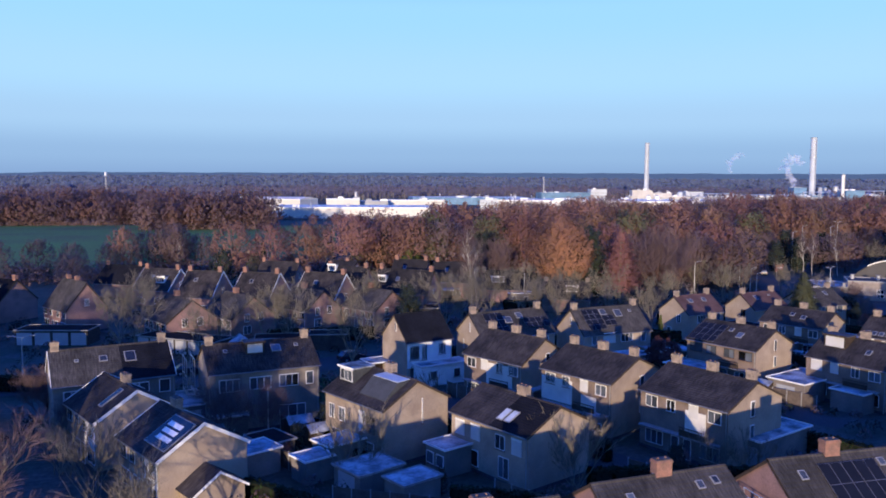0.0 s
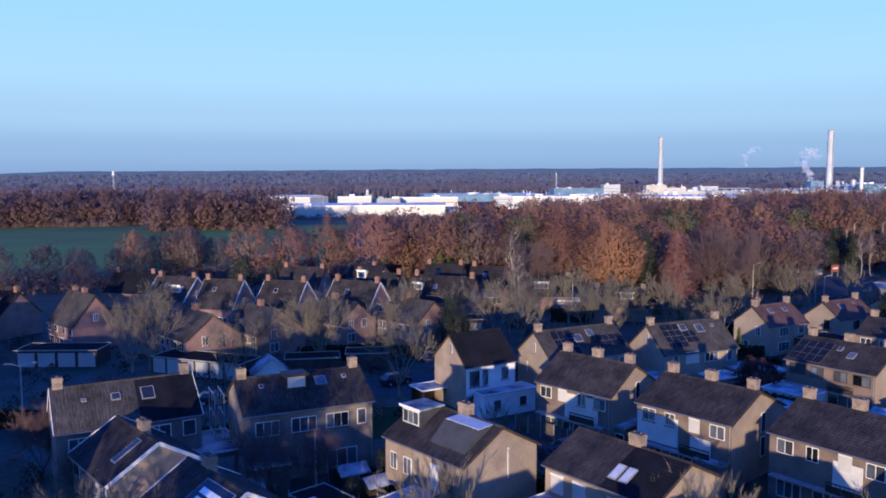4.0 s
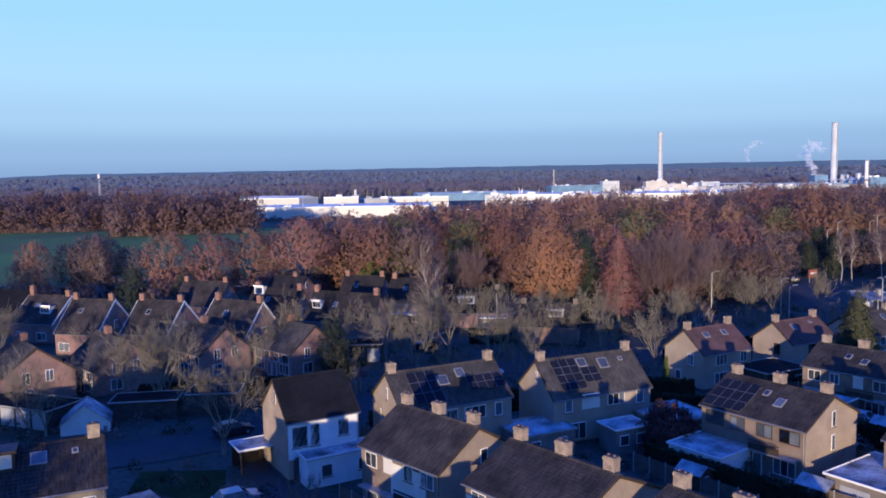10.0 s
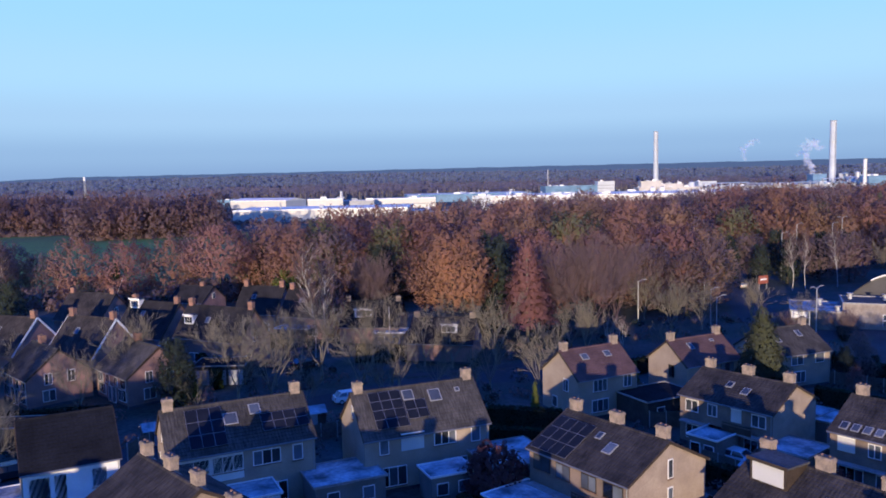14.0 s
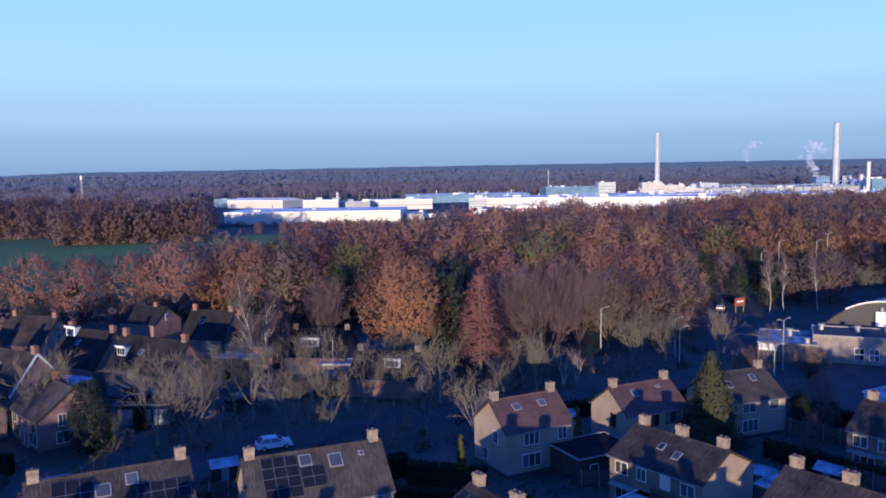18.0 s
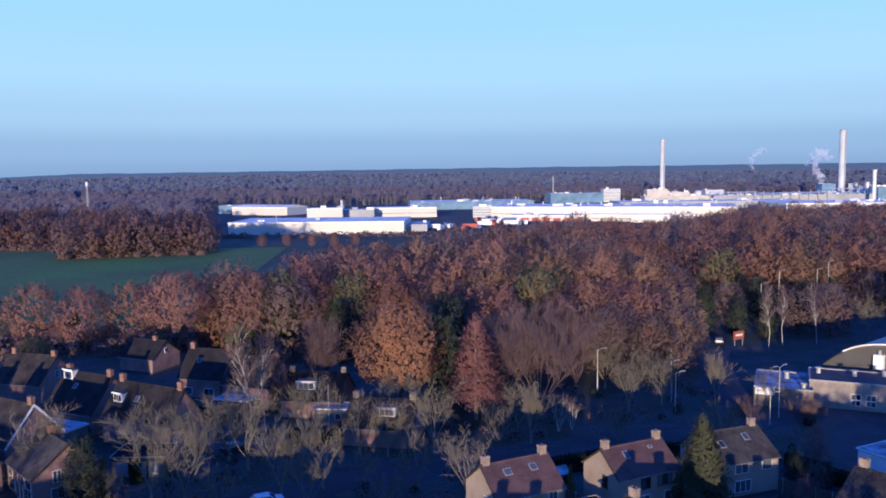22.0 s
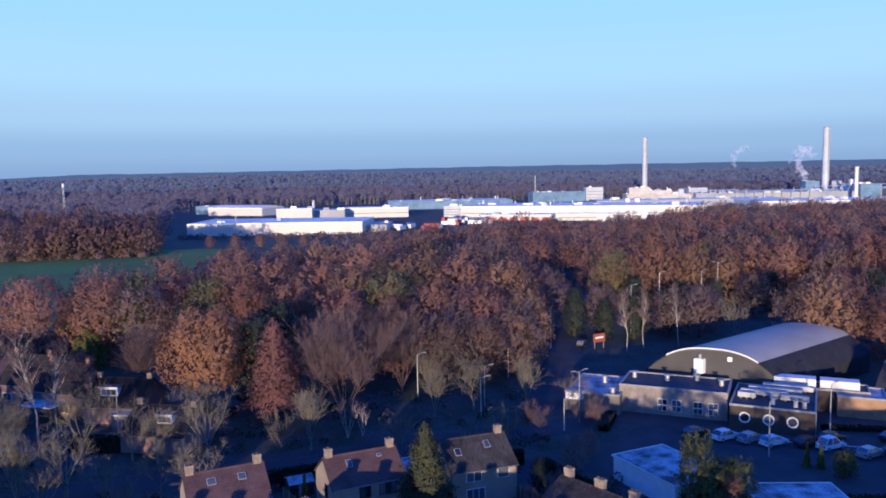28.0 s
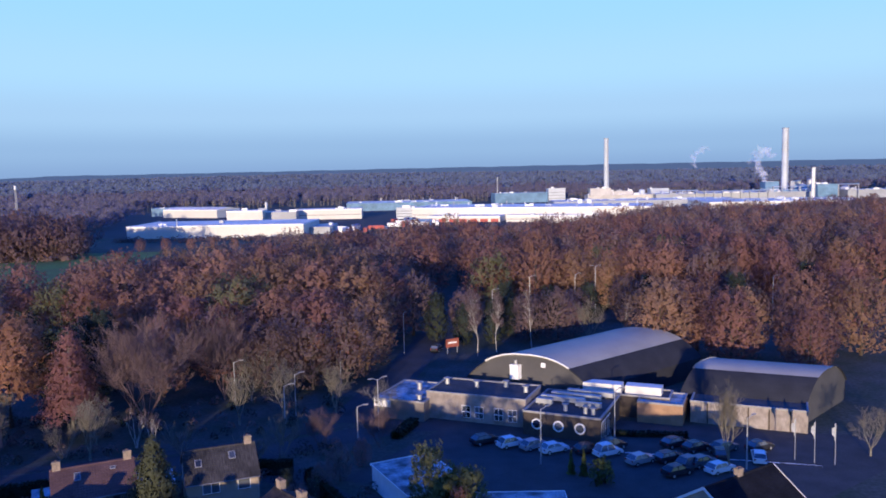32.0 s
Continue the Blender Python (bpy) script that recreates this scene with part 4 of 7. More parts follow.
def tree(kind, x, y, scale=1.0, turn=None, variant=None, tall=1.0):
    rng = random.Random(int(x * 37 + y * 101))
    crown, trunk = CROWNS[kind][(variant if variant is not None else rng.randrange(99)) % len(CROWNS[kind])]
    base = kind.replace("_far", "")
    t = thing("tree", x, y, 0, turn if turn is not None else rng.uniform(0, 360), TREE_LABEL.get(base, "autumn tree in a wood"), "tree", "wood trees")
    wide = 1.12 if base in ("rust", "maroon", "ochre", "olive", "brown") and scale > 0.4 else 1.0
    t.scale = (scale * wide, scale * wide, scale * tall)
    part("trunk", trunk, None, t)
    part("crown", crown, None, t)
    return t


def bare_meshes(seed, h, spread, levels=4, first=0.36, twigs=4, long=0.42, bark=BARK, twig=TWIG, forks=(5, 4, 4), up=0.35, thick=1.0, stems=1, fan=0.3, bole=0.0):
    """A leafless tree: trunk and boughs in one mesh, thin twigs in another."""
    rng = np.random.default_rng(seed)
    wood, fine = Shape(), Shape()

    def grow(p, d, length, r, level):
        q, steps = p, 3 if level < 2 else 2
        for i in range(steps):
            d = (d + Vector(rng.normal(0, 0.12, 3)) + Vector((0, 0, 0.05))).normalized()
            e = q + d * (length / steps)
            r2 = r * 0.82
            (wood if level < levels - 1 else fine).tube(q, e, r, r2, 6 if level == 0 else 4 if level == 1 else 3)
            if level < levels - 1 and (i > 0 or level > 0):
                many = forks[min(level, len(forks) - 1)]
                for k in range(int(max(1, rng.poisson(many / (2 if level == 0 else steps))))):
                    side = Vector(rng.normal(0, 1, 3))
                    side = (side - side.dot(d) * d).normalized()
                    nd = (d * rng.uniform(0.5, 0.9) + side * spread * rng.uniform(0.6, 1.2) + Vector((0, 0, up * rng.uniform(0.3, 1)))).normalized()
                    grow(q + (e - q) * rng.uniform(0.3, 1), nd, (h * long if level == 0 else length * 0.6) * rng.uniform(0.75, 1.1), max(0.014, r2 * 0.62), level + 1)
            q, r = e, r2
        if level == levels - 1:
            for k in range(twigs):
                nd = (d + Vector(rng.normal(0, 0.45, 3)) + Vector((0, 0, 0.15))).normalized()
                fine.spike(q - d * length * rng.uniform(0, 0.8), q + nd * length * rng.uniform(0.35, 0.9), 0.014)

    if bole:
        wood.tube((0, 0, -0.1), (0, 0, bole + 0.1), 0.034 * h * thick + 0.1, 0.03 * h * thick + 0.06, 8)
    for s in range(stems):
        turn = 2 * math.pi * (s + rng.uniform(0, 0.7)) / stems
        lean = Vector((fan * math.cos(turn) * rng.uniform(0.5, 1.3), fan * math.sin(turn) * rng.uniform(0.5, 1.3), 1)).normalized() if stems > 1 else Vector((0, 0, 1))
        grow(Vector((0, 0, bole - 0.1)) + (Vector((*rng.normal(0, 0.06 if bole else 0.25, 2), 0)) if stems > 1 else Vector((0, 0, 0))), lean, h * first, (0.011 * h + 0.07) * thick, 0)
    return fine.mesh("twigs", twig), wood.mesh("trunk", bark)


BARE = {
    "street": [bare_meshes(s, 9.0, 0.62, 4, first=0.56, long=0.34, twigs=4, forks=(3, 4, 4), thick=0.42, up=0.28, stems=6, fan=0.55, bole=1.5) for s in (3, 5, 8, 13, 17)],
    "tall": [bare_meshes(s, 15.0, 0.5, 4, first=0.6, long=0.3, twigs=8, forks=(6, 4, 4), twig=TWIG_RED, up=0.3, thick=0.28, bark=TWIG_RED, stems=9, fan=0.55, bole=0.8) for s in (21, 22)],
    "high": [bare_meshes(s, 11.0, 0.55, 4, first=0.42, long=0.32, twigs=8, forks=(5, 4, 4), twig=TWIG_RED, up=0.3, thick=0.4, stems=7, fan=0.75, bole=6.8) for s in (71,)],
    "upright": [bare_meshes(s, 10.0, 0.3, 4, first=0.72, long=0.3, twigs=4, forks=(5, 4, 4), up=0.6, thick=0.36, stems=5, fan=0.2, bole=1.2) for s in (61,)],
    "birch": [bare_meshes(s, 13.0, 0.5, 4, first=0.85, long=0.2, twigs=3, forks=(14, 4, 5), bark=BIRCH, twig=TWIG_RED, up=0.3, thick=0.55) for s in (31, 32)],
    "shrub": [bare_meshes(s, 5.2, 0.3, 4, first=0.62, long=0.36, twigs=2, forks=(2, 3, 3), stems=11, thick=0.26, up=0.3, fan=0.75) for s in (41, 42)],
    "clump": [bare_meshes(s, 8.0, 0.35, 4, first=0.75, long=0.25, twigs=2, forks=(4, 3, 3), bark=BIRCH, stems=6, twig=TWIG_RED, thick=0.5, up=0.5) for s in (51,)],
}
BARE_LABEL = {"high": "unseen bare tree, high crown, added for shade", "upright": "slim bare tree with steep tan boughs", "street": "bare street tree with spreading greyish boughs", "tall": "tall bare tree with fine reddish twigs", "birch": "slender bare birch with a white trunk", "shrub": "leafless garden shrub of many thin stems", "clump": "clump of bare white-stemmed birches"}


def bare(kind, x, y, scale=1.0, tall=1.0):
    rng = random.Random(int(x * 13 + y * 71))
    twigs, trunk = BARE[kind][rng.randrange(99) % len(BARE[kind])]
    t = thing("bare_tree" if kind != "shrub" else "shrub", x, y, 0, rng.uniform(0, 360), BARE_LABEL[kind], "tree" if kind != "shrub" else "shrub", "bare trees")
    scale *= 1.0 if kind != "street" else 0.86 if x > 62 else 1.05
    t.scale = (scale, scale, scale * tall)
    part("trunk", trunk, None, t)
    part("twig_crown", twigs, None, t)
    return t



# ---- more houses, out buildings, sports hall, car park ----
# unseen houses outside the view, added to shade fronts, gardens and halls
for x, y, turn in ((-44, 36, 4), (-29, 35, 3), (62, 49, -66), (75, 62, -66), (62, 30, 6), (80, 40, 6), (92, 66, -66), (104, 80, -64), (118, 90, -64), (98, 46, 4), (116, 60, -64), (132, 88, -64), (134, 70, 4), (150, 84, 4), (-36, 66, -64), (-40, 84, -64), (-33, 99, -64), (-47, 104, -64), (-54, 76, -64), (-27, 70, 4), (-60, 112, -64)):
    house("house", (x, y), turn, 11.0, 8.4, 6.0, 9.0, "unseen brick house added to cast shade, brown roof", chim=ends(11.0), front=semis(11.0, 6.0))
# a lower unseen row, added behind for more shade
for x, y, turn in ((2, 26, 2), (17, 24, 4), (33, 22, 4)):
    house("house", (x, y), turn, 11.0, 9.0, 5.2, 8.0, "unseen low brick house added to cast shade", chim=ends(11.0), front=semis(11.0, 5.2))
# red brick row carried on out of view, to shade the fronts beyond
for x, y, turn in ((14.6, 45.6, 5), (0.4, 44.6, 5)):
    house("house", (x, y), turn, 11.0, 8.4, 5.6, 8.3, "unseen red brick house pair added to cast shade", wall=BRICK_RED, roof=TILE_GREY, chim=[(0.2, 0.1, 1.3, 0.75, 0.7)], chim_mat=CHIM_RED, front=semis(11.0, 5.6))
house("house", (-44, 172), -40, 11, 8.5, 5.0, 9.0, "brick house with white dormer at the field side", wall=BRICK_RED, roof=TILE_DARK, chim=ends(11.0), chim_mat=CHIM_RED, dormers=[(-1, 1.0, 3.6, 3.0, 1.3, WHITE)], front=semis(11, 5.0))
house("house", (-46, 151), -50, 10, 8.5, 5.2, 9.0, "brick house with white dormer near garages", wall=BRICK_RED, roof=TILE_DARK, chim=ends(10.0), chim_mat=CHIM_RED, dormers=[(-1, 1.0, 3.4, 3.0, 1.3, WHITE)], front=semis(10, 5.2))
house("house", (4, 241), -10, 14, 9, 3.4, 6.6, "low brick bungalow with white gable ends", wall=BRICK_RED, roof=TILE_RED, chim=[(1.5, 0.1, 0.8, 0.6, 0.8)], barge=WHITE, front=[(-3, 0.8, 2.4, 1.4, 2, WHITE), (3, 0.8, 2.4, 1.4, 2, WHITE)])
house("house", (61.2, 173.4), -20, 10, 9, 4.0, 7.6, "dark roofed house with white dormer under trees", wall=BRICK_RED, roof=TILE_DARK, chim=ends(10, 0.8), dormers=[(-1, -1.2, 3.8, 3.0, 1.3, WHITE)])
house("house", (69.8, 156.8), -25, 10, 9, 3.9, 7.0, "dark roofed house with white dormer behind bare trees", wall=BRICK_RED, roof=TILE_SHADED, chim=ends(10, 0.8), dormers=[(-1, 1.2, 3.4, 2.4, 1.2, WHITE)])
house("house", (29.4, 213), -35, 8.5, 8, 3.9, 6.8, "low red brick house with dark roof before the wood", wall=BRICK_RED, roof=TILE_SHADED, chim=[(1.5, 0.1, 0.9, 0.6, 0.8)], chim_mat=CHIM_RED, gb=[(0, 4.2, 1.0, 1.2, 1, WHITE)])
house("house", (12, 196), -30, 10, 9, 4.4, 8.6, "red brick house with brown roof before the wood", wall=BRICK_RED, roof=TILE_BROWN, chim=ends(10, 0.9), chim_mat=CHIM_RED, gb=[(0, 4.6, 1.0, 1.4, 1, WHITE)])
# anthracite tile here: the shade over this roof is put into its colour
house("house", (-24, 200), -30, 10, 9, 4.4, 8.2, "red brick house with dark roof before the field", wall=BRICK_RED, roof=TILE_DARK, chim=ends(10, 0.9), chim_mat=CHIM_RED, gb=[(0, 4.6, 1.0, 1.4, 1, WHITE)])


def outbuilding(x, y, turn, L, D, h, label, wall=BRICK_GREY, roof=FROST, door=0, fascia=None, name="garage", win=0, category=""):
    """A flat-roofed garage or extension; its front is at -y."""
    t = thing(name, x, y, 0, turn, label, category or name.replace("_", " "), "flat-roofed out buildings")
    if "carport" in label:
        for k in range(int(L / 3) + 1):
            for v in (-D / 2 + 0.1, D / 2 - 0.1):
                u = -L / 2 + 0.1 + (L - 0.2) * k / int(L / 3)
                part("post", Shape().box(u - 0.06, u + 0.06, v - 0.06, v + 0.06, 0, h - 0.2), DARKWOOD, t)
        part("back_wall", Shape().box(-L / 2, L / 2, D / 2 - 0.02, D / 2 + 0.08, 0, h - 0.2), DARKWOOD, t)
    else:
        part("wall", Shape().box(-L / 2, L / 2, -D / 2, D / 2, 0, h - 0.25), wall, t)
    part("roof", Shape().box(-L / 2 - 0.12, L / 2 + 0.12, -D / 2 - 0.12, D / 2 + 0.12, h - 0.2, h - 0.04), roof, t)
    e = 0.06
    for a in ((-L / 2 - 0.2, L / 2 + 0.2, -D / 2 - 0.2, -D / 2 - 0.12), (-L / 2 - 0.2, L / 2 + 0.2, D / 2 + 0.12, D / 2 + 0.2), (-L / 2 - 0.2, -L / 2 - 0.12, -D / 2 - 0.12, D / 2 + 0.12), (L / 2 + 0.12, L / 2 + 0.2, -D / 2 - 0.12, D / 2 + 0.12)):
        part("fascia", Shape().box(*a, h - 0.12, h + e), fascia or (WHITE if int(abs(x * 7 + y)) % 3 and "dark" not in label or "white" in label else LEAD), t)
    for i in range(door):
        u = -L / 2 + L * (i + 0.5) / door
        part("door", Shape().box(u - min(1.25, L / door * 0.42), u + min(1.25, L / door * 0.42), -D / 2 - 0.05, -D / 2 + 0.02, 0.05, 2.15), GARAGE_DOOR, t)
    for i in range(win):
        u = -L / 2 + L * (i + 0.5) / win
        window(t, (u - 0.55, -D / 2, 0.9), (1, 0, 0), (0, 0, 1), (0, -1, 0), 1.1, min(1.2, h - 1.6), 0, WHITE)
    return t


for row in (
    (-5.5, 94.2, 15, 4.0, 6.5, 2.8, "frosted flat garage roof between two houses", 1), (-0.5, 88.5, 12, 3.4, 3.0, 2.4, "small frosted garden shed roof", 0), (3.4, 79.0, -62, 4.0, 3.2, 2.4, "dark garden shed with felt roof", 0), (1.6, 76.0, -62, 3.2, 4.2, 2.5, "low extension with white edge", 0),
    (10.0, 76.2, -62, 3.0, 4.4, 2.6, "extension with frosted flat roof", 0), (11.6, 68.8, -64, 4.0, 4.8, 2.5, "low garage with frosted roof", 1), (7.0, 73.0, -64, 2.6, 3.0, 2.3, "garden shed with frosted roof", 0), (14.8, 65.0, -64, 2.8, 4.0, 2.5, "small shed with pale flat roof", 0),
    (20.4, 72.0, -66, 3.0, 4.4, 2.8, "porch canopy with white fascia", 0), (52.5, 67.8, -69, 4.4, 9.0, 2.9, "long flat garage with white fascia", 2), (39.6, 77.6, -64, 2.6, 5.0, 2.8, "flat porch between two houses", 0), (36.2, 89.3, -62, 2.4, 4.6, 2.8, "flat porch with pale roof", 0),
    (27.8, 104.4, 16, 7.4, 2.6, 2.9, "white porch and conservatory roof", 0), (20.4, 109.6, 16, 4.6, 3.0, 2.5, "low carport with white edge", 0), (71.5, 85.5, -70, 5.0, 8.0, 2.8, "frosted flat garage between two houses", 1), (73.6, 79.0, -72, 4.0, 3.6, 2.6, "flat shed with white edge", 0),
    (40.0, 103.6, 12, 4.6, 3.4, 2.8, "white conservatory at a house front", 0), (48.0, 105.6, 11, 6.2, 5.0, 2.8, "frosted flat extension between houses", 0), (63.4, 105.8, 9, 6.2, 6.4, 2.8, "flat extension with frosted roof", 0), (57.0, 104.0, 9, 4.0, 3.0, 2.7, "flat-roofed brick kitchen extension", 0),
    (61.8, 96.0, -68, 5.6, 4.8, 2.6, "white conservatory with glazed roof", 0), (85.8, 119.6, 13, 7.4, 5.6, 2.9, "dark flat-roofed garage between red-roofed houses", 0), (101.0, 132.5, 10, 4.0, 5.5, 2.7, "garage beside a spruce", 1), 
    (85.4, 106.0, -65, 3.0, 6.4, 2.7, "white boarded garden room", 0), (89.5, 100.0, -65, 4.0, 4.4, 2.6, "pale boarded garden shed", 0), (99.5, 105.0, -65, 5.0, 4.4, 2.6, "garage with frosted flat roof", 1), (93.5, 116.0, -65, 4.0, 3.0, 2.5, "small felted garden shed", 0),
    (36.5, 152.6, -12, 7.0, 5.0, 2.8, "dark garage row with grey doors", 3), (63.0, 167.2, -20, 5.0, 3.6, 2.7, "flat extension with white fascia", 0), 
    (-7.4, 134.2, -36, 15.0, 5.0, 2.4, "dark garage row with pale doors", 6), (7.6, 131.2, -6, 7.6, 4.0, 2.3, "long dark flat-roofed shed", 0), (15.6, 131.0, -10, 6.0, 4.0, 2.6, "dark shed roofs along a hedge", 0), (-28.5, 146.0, -14, 12.0, 5.0, 2.6, "dark garage row under bare trees", 4),
    (22.0, 168.0, -35, 8.0, 4.0, 2.7, "flat extension with white posts", 0), (48.0, 176.0, -30, 6.0, 4.0, 2.8, "pale flat-roofed open carport", 0),
):
    x, y, turn, L, D, h, label, doors = row
    outbuilding(x, y, turn, L, D, h, label, door=doors, roof=FELT if "dark" in label else FROST, fascia=PVC if "garage row" in label else None, win=0 if doors or "carport" in label or "shed" in label else 2, wall=WHITE if "white con" in label or "white porch" in label or "white garden" in label else FENCE_DARK if "dark" in label else BRICK_GREY, name="garage" if doors or "garage" in label else "shed" if "shed" in label else "extension")
# a pointed-roof white tent shed
t = thing("garden_shed", 1.4, 127.6, 0, -84, "pale garden shed with a pointed roof", "shed")
part("wall", Shape().prism([(-2.6, 0), (2.6, 0), (2.6, 1.2), (0, 3.3), (-2.6, 1.2)], 'x', -2, 2), CREAM, t)
for e in (-1, 1):
    part("roof_slope", Shape().block((-2.2, 0, 3.32), (4.4, 0, 0), (0, e * 2.75, -2.22), (0, 0, 0.07)), FROST, t)

# hedges
RED_SIGN = paint("orange_red_board", (0.30, 0.09, 0.06), rough=0.6, var=0.2)
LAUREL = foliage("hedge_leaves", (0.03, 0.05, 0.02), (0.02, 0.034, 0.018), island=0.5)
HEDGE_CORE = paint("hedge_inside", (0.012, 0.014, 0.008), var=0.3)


def leaf_box(name, L, D, H, n, size, rng):
    """A shell of leaf clumps over a box with soft corners."""
    u = rng.uniform(-1, 1, (n, 3))
    k = rng.integers(0, 3, n)
    s = np.where(rng.uniform(0, 1, n) < 0.5, -1.0, 1.0)
    u[np.arange(n), k] = np.where(k == 2, 1.0, s)
    d = np.zeros((n, 3))
    d[np.arange(n), k] = u[np.arange(n), k]
    p = u * np.array([L / 2, D / 2, H / 2]) + np.array([0, 0, H / 2]) + rng.normal(0, 0.06, (n, 3))
    return leaf_mesh_of(name, p, d, size, rng)


HEDGES = [  # start, end, width, height
    ((-22, 105), (-2, 101), 1.0, 1.8), ((8, 87), (13, 70), 0.9, 1.7), ((22, 82), (28, 66), 0.9, 1.8), ((1, 70), (9, 61), 0.9, 1.7), ((18, 64), (25, 60), 0.9, 1.6), ((31, 64), (47, 60), 1.0, 2.0), ((54, 74), (60, 62), 1.0, 2.2), ((30, 84), (36, 70), 0.9, 1.7),
    ((46, 96), (54, 80), 1.0, 1.9), ((57, 99), (64, 84), 1.0, 2.2), ((60, 118), (72, 112), 1.0, 2.0), ((75, 110), (82, 96), 1.0, 2.2), ((66, 121), (73, 117), 1.2, 2.6), ((87, 116), (98, 118), 1.0, 2.0), ((95, 112), (102, 98), 1.0, 2.0), ((33, 119), (46, 120), 1.0, 1.6), ((50, 120), (66, 124), 1.4, 2.4),
    ((6, 137), (24, 136), 1.2, 2.2), ((36, 148), (33, 160), 1.2, 2.6), ((104, 140), (118, 136), 1.0, 2.0), ((120, 132), (124, 118), 1.0, 2.0), ((142, 112), (158, 108), 1.4, 2.6),
    ((-40, 118), (-24, 112), 1.0, 2.0), ((106, 118), (112, 106), 1.0, 2.2), ((80, 136), (100, 139), 1.2, 2.2), ((20, 178), (46, 172), 1.2, 2.4), ((56, 158), (70, 154), 1.2, 2.4), ((134, 146), (138, 152), 1.6, 1.2), ((166, 138), (176, 134), 1.0, 0.8)]


def leaf_mesh_of(name, p, d, size, rng):
    return leaf_mesh(name, p, d, size, LAUREL, rng, 0.7)


def garden_hedges():
    rng = np.random.default_rng(12)
    for a, b, w, h in HEDGES:
        a, b = Vector((*a, 0)), Vector((*b, 0))
        L = (b - a).length
        t = thing("hedge", *((a + b) / 2), math.degrees(math.atan2(b.y - a.y, b.x - a.x)), "clipped dark green hedge between gardens", "hedge", "hedges")
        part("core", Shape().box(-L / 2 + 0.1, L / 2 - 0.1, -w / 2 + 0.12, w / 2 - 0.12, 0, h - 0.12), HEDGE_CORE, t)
        part("leafage", leaf_box("leafage", L, w, h, int(26 * (L * w + 2 * L * h)), 0.16, rng), None, t)


# roads and yards
strip("street", [(-90, 118), (-20, 116), (10, 119), (28, 124), (48, 137), (62, 142), (90, 143.5), (115, 146), (136, 152), (150, 150)], 6.5, ASPHALT, "asphalt residential street in shade", "street", 0.02)
strip("side_street", [(20, 120), (24, 98), (30, 82), (38, 66), (48, 44)], 5.5, ASPHALT, "asphalt side street between gardens", "street", 0.024)
strip("side_street", [(58, 140), (62, 118), (58, 106), (60, 90), (68, 74)], 4.5, ASPHALT, "narrow asphalt lane between gardens", "street", 0.024)
strip("side_street", [(112, 146), (120, 130), (128, 112), (134, 100)], 6.0, ASPHALT, "asphalt side street near the sports hall", "street", 0.024)
strip("wood_road", [(128, 156), (142, 185), (152, 208), (166, 240), (196, 300), (230, 360)], 8.0, ASPHALT, "asphalt road leading into the wood", "road", 0.022)
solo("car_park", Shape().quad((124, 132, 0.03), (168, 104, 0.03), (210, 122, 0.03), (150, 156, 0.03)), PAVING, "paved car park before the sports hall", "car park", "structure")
for i in range(16):
    x, y = 150 + i * 2.35, 138.6 - i * 1.25
    solo("bay_line", Shape().box(-0.05, 0.05, -2.3, 2.3, 0.034, 0.04), WHITE, "white painted parking bay line", "road marking", "structure", x, y, 0, 60)
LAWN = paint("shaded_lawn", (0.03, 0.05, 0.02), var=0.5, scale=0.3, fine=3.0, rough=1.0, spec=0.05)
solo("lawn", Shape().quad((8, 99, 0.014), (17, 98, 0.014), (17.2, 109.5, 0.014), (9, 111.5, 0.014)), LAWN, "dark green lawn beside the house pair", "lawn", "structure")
strip("pavement", [(-90, 113.5), (-20, 111.5), (10, 114.5), (28, 119.2), (47, 131.5)], 1.8, PAVING, "grey paved footpath along the street", "pavement", 0.06)
strip("pavement", [(62, 147), (90, 148.4), (114, 151), (126, 155)], 1.8, PAVING, "grey paved footpath along the street", "pavement", 0.06)

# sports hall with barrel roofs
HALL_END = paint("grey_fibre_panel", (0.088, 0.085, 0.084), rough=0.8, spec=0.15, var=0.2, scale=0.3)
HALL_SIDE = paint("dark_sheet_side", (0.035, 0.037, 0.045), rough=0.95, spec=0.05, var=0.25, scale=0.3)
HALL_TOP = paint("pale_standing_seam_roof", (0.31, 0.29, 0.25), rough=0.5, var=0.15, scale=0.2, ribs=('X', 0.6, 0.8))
TIMBER = paint("weathered_larch_boards", (0.30, 0.262, 0.232), rough=0.85, var=0.4, scale=0.7, fine=4, warm=(0.225, 0.19, 0.165), streak=(4, 4, 0.3), ribs=('X', 0.16, 1.5))
BLACK_BRICK = paint("black_brown_brick", (0.075, 0.06, 0.05), var=0.35, scale=0.4, fine=5)
TERRA = paint("orange_cedar_boards", (0.36, 0.22, 0.13), rough=0.8, var=0.3, scale=0.7, streak=(4, 4, 0.3))


